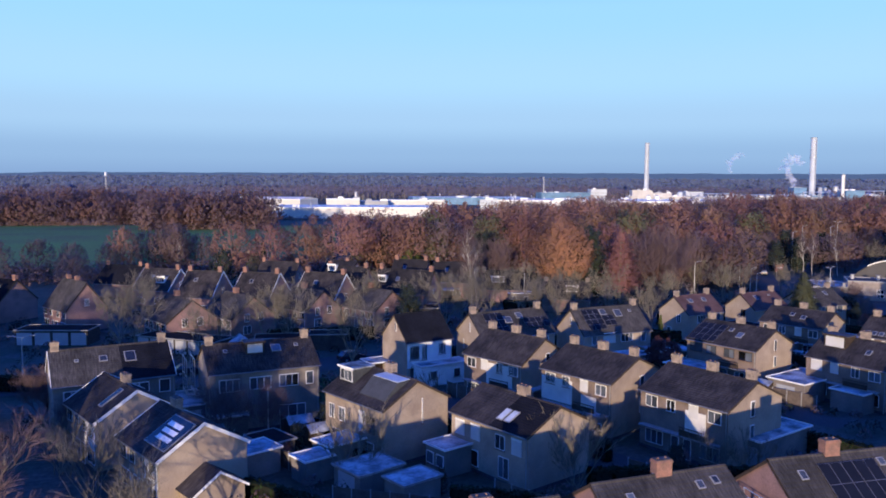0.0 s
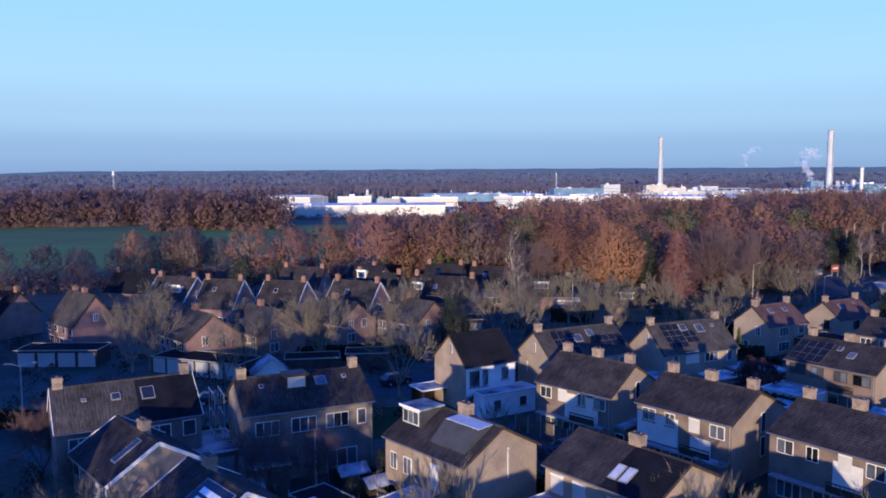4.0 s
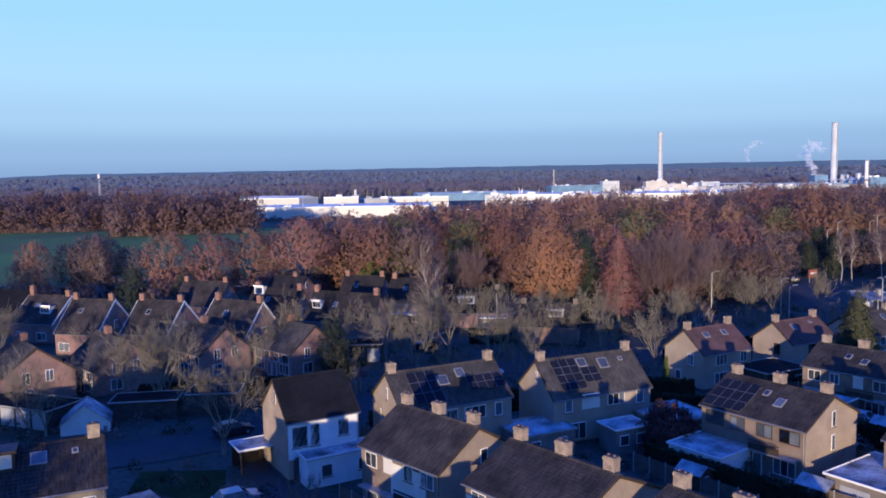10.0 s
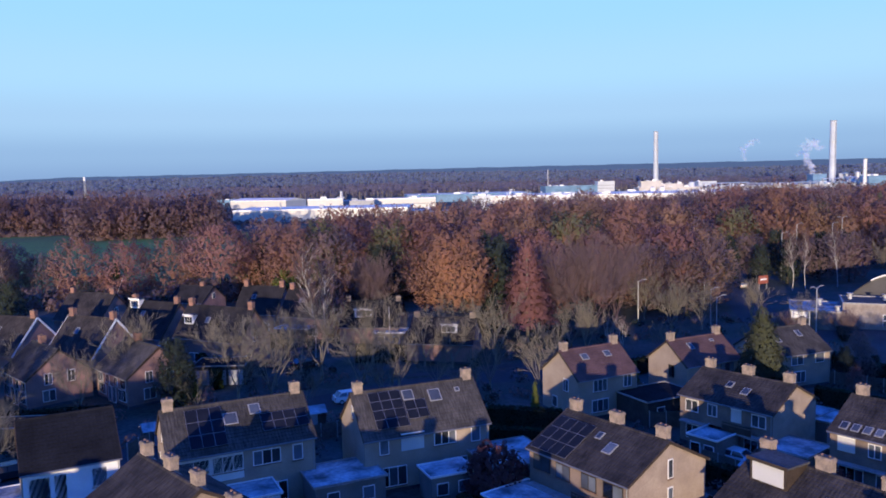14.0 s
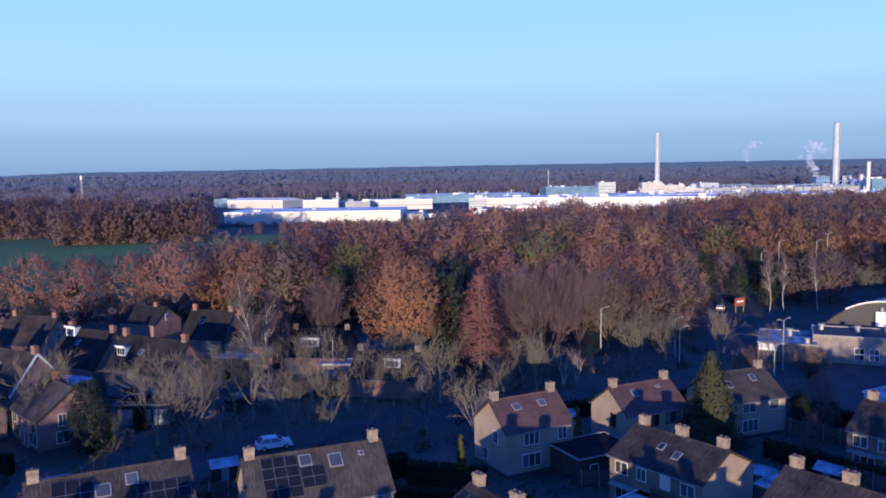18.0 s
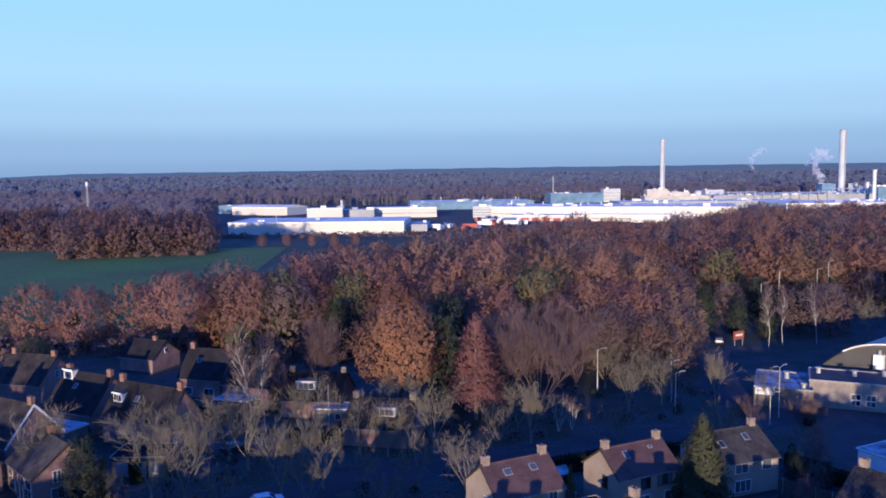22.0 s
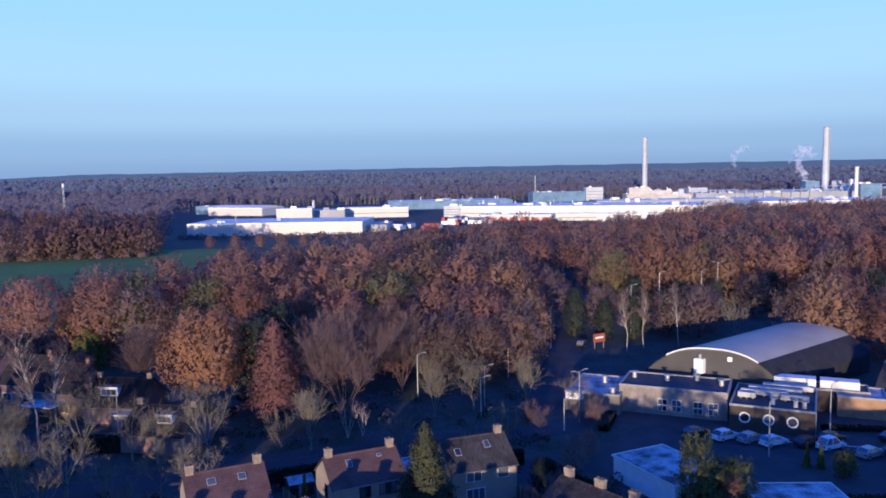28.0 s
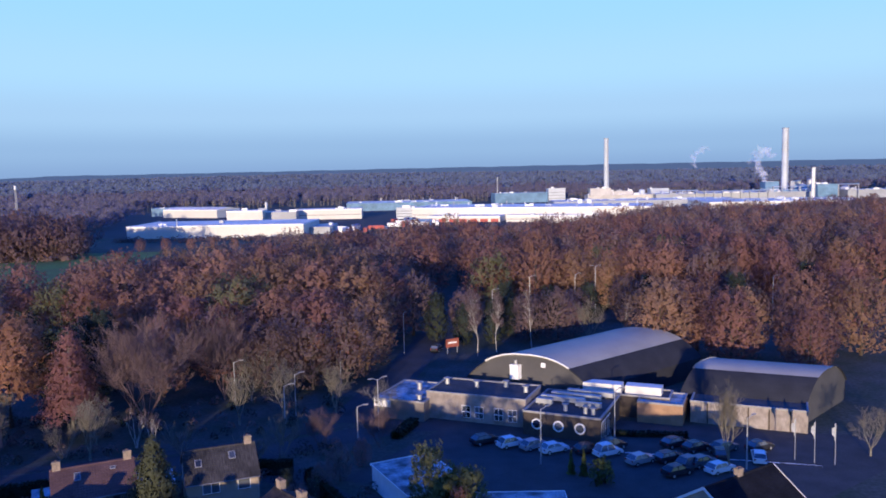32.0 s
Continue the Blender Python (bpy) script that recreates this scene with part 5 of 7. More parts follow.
def barrel(x, y, axis, end, half, L, zs, label, pale=(4, 20)):
    """A hall under a barrel roof. Its end wall runs along `end` degrees through (x, y), its length along `axis` degrees."""
    t = thing("sports_hall", x, y, 0, 0, label, "sports hall", "barrel-roofed halls")
    s, a = Vector((math.cos(radians(end)), math.sin(radians(end)), 0)), Vector((math.cos(radians(axis)), math.sin(radians(axis)), 0))
    prof = []
    for i in range(25):
        u = -1 + 2 * i / 24
        z = zs[0] + (zs[1] - zs[0]) * (1 - abs(u) ** 2.6)
        prof.append((u * half, z))
    ring = [(-half, 0)] + prof + [(half, 0)]

    def sheet(lo, hi, mat, nm, lift=0.0, thick=0.2):
        sh = Shape()
        pts = prof[lo:hi + 1]
        for (u0, z0), (u1, z1) in zip(pts, pts[1:]):
            p = [s * u0 + Vector((0, 0, z0 + lift)), s * u1 + Vector((0, 0, z1 + lift))]
            sh.quad(p[0] - a * 0.3, p[1] - a * 0.3, p[1] + a * (L + 0.3), p[0] + a * (L + 0.3))
            sh.quad(p[0] - a * 0.3 - Vector((0, 0, thick)), p[1] - a * 0.3 - Vector((0, 0, thick)), p[1] - a * 0.3, p[0] - a * 0.3)
        return part(nm, sh, mat, t)

    for d, nm in ((0, "end_wall"), (L, "end_wall")):
        sh = Shape()
        n = len(ring)
        for q in (0, 0.25):
            sh.v += [tuple(s * u + a * (d + (q if d == 0 else -q)) + Vector((0, 0, z))) for u, z in ring]
        sh.f += [tuple(range(n)), tuple(range(2 * n - 1, n - 1, -1))]
        part(nm, sh, HALL_END, t)
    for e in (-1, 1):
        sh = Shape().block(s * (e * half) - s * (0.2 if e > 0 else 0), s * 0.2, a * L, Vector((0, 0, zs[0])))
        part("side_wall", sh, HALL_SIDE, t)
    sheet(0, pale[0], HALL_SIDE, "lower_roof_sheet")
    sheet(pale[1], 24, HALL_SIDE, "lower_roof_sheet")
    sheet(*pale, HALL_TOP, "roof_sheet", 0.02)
    edge = Shape()
    for (u0, z0), (u1, z1) in zip(prof[pale[0]:pale[1]], prof[pale[0] + 1:pale[1] + 1]):
        edge.block(s * u0 - a * 0.42 + Vector((0, 0, z0 - 0.02)), s * (u1 - u0) + Vector((0, 0, z1 - z0)), a * 0.12, Vector((0, 0, 0.2)))
    part("edge_trim", edge, WHITE if pale == (4, 20) else HALL_TOP, t)
    return t, s, a


hall, hs, ha = barrel(159.4, 157.9, 26.8, -39.8, 11.4, 33.0, (3.6, 8.6), "grey sports hall with barrel roof and pale top")
part("wall_vent", Shape().block(hs * -2.6 - ha * 0.9 + Vector((0, 0, 4.2)), hs * 1.5, ha * 0.9, Vector((0, 0, 2.6))), WHITE, hall, "white vent housing")
part("vent_pipe", Shape().tube(hs * -1.8 - ha * 0.45 + Vector((0, 0, 6.8)), hs * -1.8 - ha * 0.45 + Vector((0, 0, 7.6)), 0.3, 0.3, 10, True), STEEL, hall)
part("wall_lamp", Shape().block(hs * 2.6 - ha * 0.2 + Vector((0, 0, 6.6)), hs * 0.7, ha * 0.2, Vector((0, 0, 0.8))), WHITE, hall)
barrel(189.5, 150.2, -37.0, 32.0, 9.0, 18.5, (3.4, 7.2), "dark second sports hall with pale barrel top", (6, 18))


def low_block(name, x, y, turn, L, D, h, wall, label, roof=BITUMEN, edge=LEAD):
    """A flat-roofed block with a raised roof edge; the corner (x, y) starts its front along its own x."""
    t = thing(name, x, y, 0, turn, label, "building", "sports hall buildings")
    part("wall", Shape().box(0, L, 0, D, 0, h), wall, t)
    part("roof", Shape().box(0.25, L - 0.25, 0.25, D - 0.25, h, h + 0.05), roof, t)
    for a in ((-0.06, L + 0.06, -0.06, 0.22), (-0.06, L + 0.06, D - 0.22, D + 0.06), (-0.06, 0.22, 0.22, D - 0.22), (L - 0.22, L + 0.06, 0.22, D - 0.22)):
        part("roof_edge", Shape().box(*a, h - 0.05, h + 0.25), edge, t)
    return t


def cowl(t, u, v, h, s=0.5, k=1.1):
    c = part("roof_vent", Shape().tube((u, v, h), (u, v, h + k), s, s * 0.85, 12, True), STEEL, t)
    part("vent_cap", Shape().box(u - s - 0.1, u + s + 0.1, v - s - 0.1, v + s + 0.1, h + k, h + k + 0.12), LEAD, c)


wood = low_block("timber_pavilion", 140.9, 155.2, -36.0, 16.9, 9.0, 4.35, TIMBER, "flat-roofed pavilion clad in sunlit pale larch boards")
for u in (1.5, 7.0, 11.6, 15.6):
    cowl(wood, u, 4.0 + (u % 3), 4.45, 0.4, 0.95)
for u in (6.2, 8.4, 11.7, 14.0):
    window(wood, (u, 0, 0.7), (1, 0, 0), (0, 0, 1), (0, -1, 0), 1.5, 2.0, 1, WHITE)
    part("window_rail", Shape().box(u, u + 1.5, -0.1, -0.02, 1.6, 1.75), WHITE, wood)
left = low_block("low_annex", 132.6, 158.2, -36.0, 9.0, 12.0, 3.1, BRICK_GREY, "low grey annex with frosted flat roof", roof=FROST)
part("sign_board", Shape().box(0.2, 3.2, -0.35, -0.1, 2.0, 3.1), WHITE, left, "white fascia board")
cowl(left, 5.0, 7.5, 3.1, 0.45, 1.2)
cowl(left, 7.6, 1.5, 3.1, 0.4, 0.9)
black = low_block("dark_brick_wing", 153.2, 142.6, -38.0, 12.0, 13.0, 3.6, BLACK_BRICK, "dark brick wing with round windows and roof ducts")
for u in (2.2, 5.6, 8.9):
    rim = Shape()
    for i in range(24):
        a0, a1 = 2 * math.pi * i / 24, 2 * math.pi * (i + 1) / 24
        for r0, r1 in ((0.62, 0.85),):
            rim.quad((u + r1 * math.cos(a0), -0.08, 1.9 + r1 * math.sin(a0)), (u + r1 * math.cos(a1), -0.08, 1.9 + r1 * math.sin(a1)), (u + r0 * math.cos(a1), -0.08, 1.9 + r0 * math.sin(a1)), (u + r0 * math.cos(a0), -0.08, 1.9 + r0 * math.sin(a0)))
            rim.quad((u + r1 * math.cos(a0), -0.08, 1.9 + r1 * math.sin(a0)), (u + r1 * math.cos(a0), 0.01, 1.9 + r1 * math.sin(a0)), (u + r1 * math.cos(a1), 0.01, 1.9 + r1 * math.sin(a1)), (u + r1 * math.cos(a1), -0.08, 1.9 + r1 * math.sin(a1)))
    w = part("round_window", rim, WHITE, black)
    part("pane", Shape().prism([(u + 0.64 * math.cos(2 * math.pi * i / 24), 1.9 + 0.64 * math.sin(2 * math.pi * i / 24)) for i in range(24)], 'y', -0.05, 0.01), GLASS, w)
for i in range(5):
    part("entrance_window", Shape().box(11.95, 12.06, 0.6 + i * 1.15, 1.6 + i * 1.15, 0.1, 3.0), WHITE, black)
    part("entrance_pane", Shape().box(12.0, 12.09, 0.72 + i * 1.15, 1.48 + i * 1.15, 0.25, 2.85), GLASS, black)
for u0, u1, v0, v1 in ((1.0, 8.0, 6.0, 6.9), (2.0, 10.0, 8.2, 9.2), (7.0, 11.0, 4.5, 5.2), (0.8, 3.4, 4.0, 4.8), (4.0, 11.5, 10.6, 11.6)):
    d = part("duct", Shape().box(u0, u1, v0, v1, 3.95, 4.7), STEEL, black)
    for k in range(3):
        u = u0 + (u1 - u0) * (k + 0.5) / 3
        part("duct_foot", Shape().box(u - 0.1, u + 0.1, v0 + 0.1, v1 - 0.1, 3.65, 3.95), GUTTER, d)
for u, v in ((9.2, 2.2), (10.4, 2.0), (6.0, 2.5)):
    cowl(black, u, v, 3.65, 0.35, 1.0)
plant = low_block("plant_room", 165.5, 150.8, -36.0, 15.0, 5.0, 3.5, BLACK_BRICK, "dark wing with pale plant housings on its roof")
for u0, u1 in ((0.8, 7.2), (7.8, 13.6)):
    part("plant_housing", Shape().box(u0, u1, 1.0, 3.4, 3.55, 4.9), CREAM, plant, "pale metal plant housing")
link = low_block("entrance_link", 172.5, 143.0, -36.0, 7.0, 7.0, 3.2, TERRA, "orange board link with pale canopy", roof=FROST, edge=LEAD)
tanwall = low_block("changing_rooms", 180.5, 140.6, -37.0, 17.0, 9.0, 3.3, TIMBER, "long sunlit tan wing with dark flat roof")
for u in (2.5, 5.0, 8.5, 11.5, 14.5):
    part("wall_post", Shape().box(u, u + 0.18, -0.12, 0.0, 0.1, 3.2), DARKWOOD, tanwall)

# street lamps, poles, flags
def lamp(x, y, h, turn=0, arms=2, label="grey street lamp with arched arms"):
    t = thing("street_lamp", x, y, 0, turn, label, "street lamp", "street lamps")
    part("pole", Shape().tube((0, 0, 0), (0, 0, h), 0.11, 0.07, 8), STEEL, t)
    for e in ((-1, 1) if arms == 2 else (1,) * arms):
        part("arm", Shape().tube((0, 0, h - 0.1), (e * 1.0, 0, h + 0.25), 0.045, 0.04, 6), STEEL, t)
        part("lamp_head", Shape().box(min(e * 0.9, e * 1.7), max(e * 0.9, e * 1.7), -0.14, 0.14, h + 0.2, h + 0.32), LEAD, t)
    return t


for x, y, h, turn, arms in ((132.2, 151, 8.2, 20, 2), (151.4, 130, 7.8, 20, 1), (164.6, 134.6, 8.0, 20, 1), (177, 120.6, 7.0, 20, 1), (183, 222.5, 13.0, 0, 1), (206, 233, 13.5, 0, 2), (197, 226, 12.5, 0, 1), (243.2, 206.7, 12.0, 0, 1), (169.1, 209.9, 12.0, 0, 1), (120, 163, 7.0, 10, 1), (118, 158, 6.5, 0, 1), (128.5, 148, 5.0, 0, 1), (61.9, 161.6, 7.6, 0, 0), (129.5, 180.5, 6.6, 0, 1), (-26.8, 114, 7, 0, 2), (3.5, 84.5, 6.0, 0, 0), (250, 262, 13, 0, 1), (146, 202, 9, 60, 1), (110, 171, 8, 0, 1)):
    lamp(x, y, h, turn, arms)
FLAG = paint("pale_flag_cloth", (0.4, 0.41, 0.43), rough=0.9, var=0.3, scale=1.0)
for x, y in ((185.3, 121.8), (187.0, 120.0), (189.1, 118.6)):
    t = thing("flagpole", x, y, 0, 15, "white flagpole with a hanging pale flag", "flagpole", "flagpoles")
    part("pole", Shape().tube((0, 0, 0), (0, 0, 5.8), 0.055, 0.04, 8, True), ALU, t)
    f = Shape()
    for i in range(6):
        a, b = -0.7 * i / 6, -0.7 * (i + 1) / 6
        ya, yb = 0.12 * math.sin(i * 1.4), 0.12 * math.sin((i + 1) * 1.4)
        f.quad((a, ya, 5.7 - 0.1 * i), (b, yb, 5.7 - 0.1 * (i + 1)), (b, yb, 3.2 + 0.2 * (i + 1)), (a, ya, 3.2 + 0.2 * i))
    part("flag", f, FLAG, t)
t = thing("road_sign", 156.4, 199.3, 0, 15, "orange-red advertising board on two posts", "sign")
part("board", Shape().box(-1.6, 1.6, -0.08, 0.08, 1.4, 3.3), RED_SIGN, t)
part("post", Shape().box(-1.3, -1.15, -0.06, 0.06, 0, 1.4), STEEL, t)
part("post", Shape().box(1.15, 1.3, -0.06, 0.06, 0, 1.4), STEEL, t)
part("lettering", Shape().box(-1.1, 1.1, -0.1, -0.085, 2.2, 2.6), WHITE, t)

# white flat-roofed houses beside the car park
for x, y, turn, L, D, h, label in ((133.0, 123.8, 13, 8.0, 11.5, 3.1, "white flat-roofed bungalow with frosted roof"), (142.5, 112.0, -14, 10.0, 6.0, 3.0, "white flat-roofed bungalow beside the car park")):
    outbuilding(x, y, turn, L, D, h, label, wall=WHITE, win=3, name="bungalow" if L > 6 else "garage", roof=FROST if L > 6 else BITUMEN)
house("house", (166, 106), 20, 12, 9, 3.6, 6.6, "dark roofed house beside the car park", roof=TILE_DARK, chim=[(0, 0.1, 0.9, 0.6, 0.8)], barge=WHITE)

# cars
CARPAINTS = {"white": paint("white_car_paint", (0.72, 0.73, 0.74), rough=0.3, var=0.05, bump=0, spec=0.5), "silver": paint("silver_car_paint", (0.42, 0.44, 0.46), rough=0.3, var=0.05, bump=0, metal=0.4, spec=0.5),
             "dark": paint("dark_car_paint", (0.03, 0.032, 0.04), rough=0.25, var=0.1, bump=0, spec=0.5), "grey": paint("grey_car_paint", (0.16, 0.17, 0.18), rough=0.3, var=0.05, bump=0, metal=0.3, spec=0.5)}
RUBBER = paint("tyre_rubber", (0.02, 0.02, 0.02), rough=0.9, var=0.2)
LIGHT_CLEAR = glassy("headlight_glass", (0.5, 0.5, 0.5), rough=0.15)
LIGHT_RED = glassy("tail_light_glass", (0.25, 0.02, 0.02), rough=0.2)
CAR_BASE = {}


def car(x, y, turn, colour, tall=0.0):
    key = (colour, tall)
    label = {"white": "white parked hatchback car", "silver": "silver parked hatchback car", "dark": "dark parked estate car", "grey": "grey parked hatchback car"}[colour]
    if key in CAR_BASE:
        return copy_thing(CAR_BASE[key], pose(x, y, 0, 0, 0, turn))
    t = thing("car", x, y, 0, turn, label, "car", "parked cars")
    m = CARPAINTS[colour]
    L = 2.1
    side = [(-L, 0.35), (L, 0.33), (L + 0.03, 0.62), (L - 0.12, 0.82), (1.05, 0.98), (-L + 0.05, 1.0), (-L, 0.7)]
    part("body", Shape().prism(side, 'y', -0.86, 0.86), m, t)
    h = 1.46 + tall
    cab = Shape()
    lo = [(1.1, 0.97), (0.35, h - 0.03), (-1.3, h), (-1.95, 0.99)]
    for yy in (-1, 1):
        cab.v += [(p, yy * (0.84 if z < 1.1 else 0.66), z) for p, z in lo]
    cab.f += [(0, 1, 2, 3), (7, 6, 5, 4), (0, 4, 5, 1), (1, 5, 6, 2), (2, 6, 7, 3)]
    part("glasshouse", cab, GLASS, t, "dark tinted car windows")
    part("roof_panel", Shape().box(-1.32, 0.36, -0.68, 0.68, h - 0.02, h + 0.03), m, t)
    for e in (-1, 1):
        for a, b in (((0.98, 0.84), (0.33, 0.68)), ((-0.5, 0.84), (-0.5, 0.68)), ((-1.85, 0.84), (-1.3, 0.68))):
            part("pillar", Shape().tube((a[0], e * a[1], 0.98), (b[0], e * b[1], h), 0.045, 0.045, 5), m, t)
        for wx in (-1.3, 1.35):
            w = part("wheel", Shape().tube((wx, e * 0.68, 0.32), (wx, e * 0.88, 0.32), 0.32, 0.32, 16, True), RUBBER, t)
            part("rim", Shape().tube((wx, e * 0.87, 0.32), (wx, e * 0.895, 0.32), 0.2, 0.18, 12, True), STEEL, w)
        part("headlight", Shape().box(L - 0.16, L - 0.02, e * 0.62 - 0.18, e * 0.62 + 0.18, 0.66, 0.8), LIGHT_CLEAR, t)
        part("tail_light", Shape().box(-L - 0.02, -L + 0.08, e * 0.7 - 0.12, e * 0.7 + 0.12, 0.72, 0.95), LIGHT_RED, t)
        part("mirror", Shape().box(0.75, 0.92, e * 0.95 - 0.08, e * 0.95 + 0.08, 0.98, 1.12), m, t)
    CAR_BASE[key] = t
    return t


for x, y, turn, colour, tall in ((149.7, 138.0, 15, "white", 0.1), (34.3, 89.3, 25, "white", 0), (146.4, 140.4, 15, "dark", 0), (152.6, 136.2, 20, "silver", 0), (154.9, 134.0, 12, "white", 0), (159.4, 132.4, 10, "dark", 0), (161.6, 130.6, 12, "white", 0.35), (164.6, 126.5, 14, "silver", 0), (163.4, 132.8, 16, "dark", 0.2), (168.6, 126.2, 14, "dark", 0), (170.4, 123.6, 18, "grey", 0.1), (173.0, 120.6, 14, "white", 0), (172.0, 123.4, 14, "grey", 0), (176.0, 125.6, 70, "dark", 0), (180.4, 122.8, 60, "white", 0), (172.4, 131.2, 15, "dark", 0), (174.4, 128.8, 15, "dark", 0), (178.2, 127.6, 15, "grey", 0), (167.2, 121.4, 14, "dark", 0), (183.0, 126.4, 15, "dark", 0),
                                 (52.4, 136.5, 10, "white", 0), (18.3, 100.5, 20, "silver", 0), (17.8, 120.4, 20, "dark", 0.1), (48.2, 157.0, 30, "dark", 0), (85.8, 103.4, -60, "white", 0), (-10.5, 118.0, 8, "silver", 0), (-6.0, 117.6, 8, "dark", 0), (-16, 118.5, 8, "grey", 0), (29.6, 88.5, -62, "grey", 0), (153.5, 202.5, 60, "dark", 0), (62.5, 101.0, -75, "grey", 0), (22.5, 112.4, 16, "dark", 0)):
    car(x, y, turn, colour, tall)


def scaffold(x, y, turn, bays, lifts, label):
    """Tube scaffolding against a wall."""
    t = thing("scaffolding", x, y, 0, turn, label, "scaffolding")
    for i in range(bays + 1):
        for v in (0, 0.9):
            part("upright", Shape().tube((i * 1.8, v, 0), (i * 1.8, v, lifts * 2.0 + 1.0), 0.05, 0.05, 6, True), STEEL, t)
    for k in range(lifts + 1):
        for v in (0, 0.9):
            part("ledger", Shape().tube((0, v, k * 2.0 + 1.0), (bays * 1.8, v, k * 2.0 + 1.0), 0.045, 0.045, 6), ALU, t)
        if k:
            part("deck", Shape().box(0, bays * 1.8, 0.1, 0.8, k * 2.0 + 0.05, k * 2.0 + 0.1), DARKWOOD, t)
    return t


scaffold(-4.3, 95.2, 100, 2, 3, "aluminium scaffolding at a house gable")
scaffold(37.0, 46.4, 90, 2, 2, "aluminium scaffolding at a red brick gable")


def gable_shed(x, y, turn, L, D, label, roof=FROST, wall=DARKWOOD):
    """A small boarded garden shed with a pitched roof, a door and a little window."""
    t = thing("garden_shed", x, y, 0, turn, label, "shed", "garden sheds")
    b = Shape().prism([(-D / 2, 0), (D / 2, 0), (D / 2, 1.8), (0, 2.35), (-D / 2, 1.8)], 'x', -L / 2, L / 2)
    part("wall", b, wall, t)
    for e in (-1, 1):
        part("roof_slope", Shape().block((-L / 2 - 0.15, 0, 2.36), (L + 0.3, 0, 0), (0, e * (D / 2 + 0.2), -0.55 * (D / 2 + 0.2) / (D / 2)), (0, 0, 0.06)), roof, t)
    part("door", Shape().box(-0.4, 0.4, -D / 2 - 0.04, -D / 2 + 0.01, 0.05, 1.75), PVC, t)
    window(t, (L / 2, -0.3, 1.0), (0, 1, 0), (0, 0, 1), (1, 0, 0), 0.6, 0.5, 0, WHITE, sill=False)
    return t


def fence(a, b, h=1.8):
    """A run of boarded fence panels between posts."""
    a, b = Vector((*a, 0)), Vector((*b, 0))
    n = max(1, round((b - a).length / 1.85))
    t = thing("garden_fence", a.x, a.y, 0, math.degrees(math.atan2(b.y - a.y, b.x - a.x)), "brown boarded garden fence between two plots", "fence", "garden fences")
    w = (b - a).length / n
    for i in range(n + 1):
        part("post", Shape().box(i * w - 0.05, i * w + 0.05, -0.05, 0.05, 0, h + 0.1), PVC, t)
    for i in range(n):
        s = Shape().prism([(-0.02, 0.08)] + [(-0.02 - 0.014 * (k % 2), 0.08 + (k // 2) * (h - 0.1) / 8) for k in range(17)] + [(0.02, h - 0.02), (0.02, 0.08)], 'x', i * w + 0.06, (i + 1) * w - 0.06)
        part("fence_panel", s, FENCE, t)


GARDEN_SHEDS = [(x, y, turn, L, D, "dark boarded garden shed with frosted pitched roof") for x, y, turn, L, D in (
    (6.8, 85.8, 12, 2.6, 2.2), (8.4, 82.4, 20, 2.2, 2.0), (-2.6, 84.4, 15, 2.8, 2.2), (20.6, 85.2, -64, 2.6, 2.2), (31.6, 80.4, -62, 2.4, 2.2), (45.0, 95.0, -64, 2.6, 2.2), (52.6, 86.4, -66, 2.8, 2.2), (58.2, 92.6, -66, 2.4, 2.0), (66.4, 86.8, -68, 2.6, 2.2),
    (75.4, 94.2, -70, 2.6, 2.2), (84.6, 98.4, -66, 2.8, 2.4), (92.6, 121.4, 12, 2.8, 2.2), (100.6, 110.6, -64, 2.6, 2.2), (107.4, 109.4, -64, 2.4, 2.0), (88.0, 134.0, 12, 3.0, 2.4), (47.0, 128.0, 10, 2.8, 2.2), (30.2, 127.2, 16, 2.8, 2.2))]
FENCE = paint("weathered_fence_boards", (0.12, 0.095, 0.075), var=0.4, scale=1.2, fine=6)
for x, y, turn, L, D, label in GARDEN_SHEDS:
    gable_shed(x, y, turn, L, D, label)
for a, b in (((-7, 88), (0, 84)), ((0, 84), (6, 74)), ((5, 88), (11, 76)), ((18, 88), (22, 80)), ((8, 66), (17, 61)), ((22, 64), (26, 58)), ((36, 66), (42, 56)), ((30, 86), (34, 76)), ((27, 98), (32, 88)), ((43, 98), (49, 86)), ((50, 92), (56, 78)), ((55, 98), (60, 86)),
             ((64, 90), (69, 80)), ((72, 100), (77, 90)), ((82, 104), (87, 92)), ((83, 116), (92, 114)), ((99, 114), (104, 102)), ((108, 114), (112, 104)), ((104, 134), (106, 124)), ((86, 132), (90, 122)), ((44, 122), (62, 126)), ((28, 122), (34, 134)), ((112, 128), (118, 118))):
    fence(a, b)
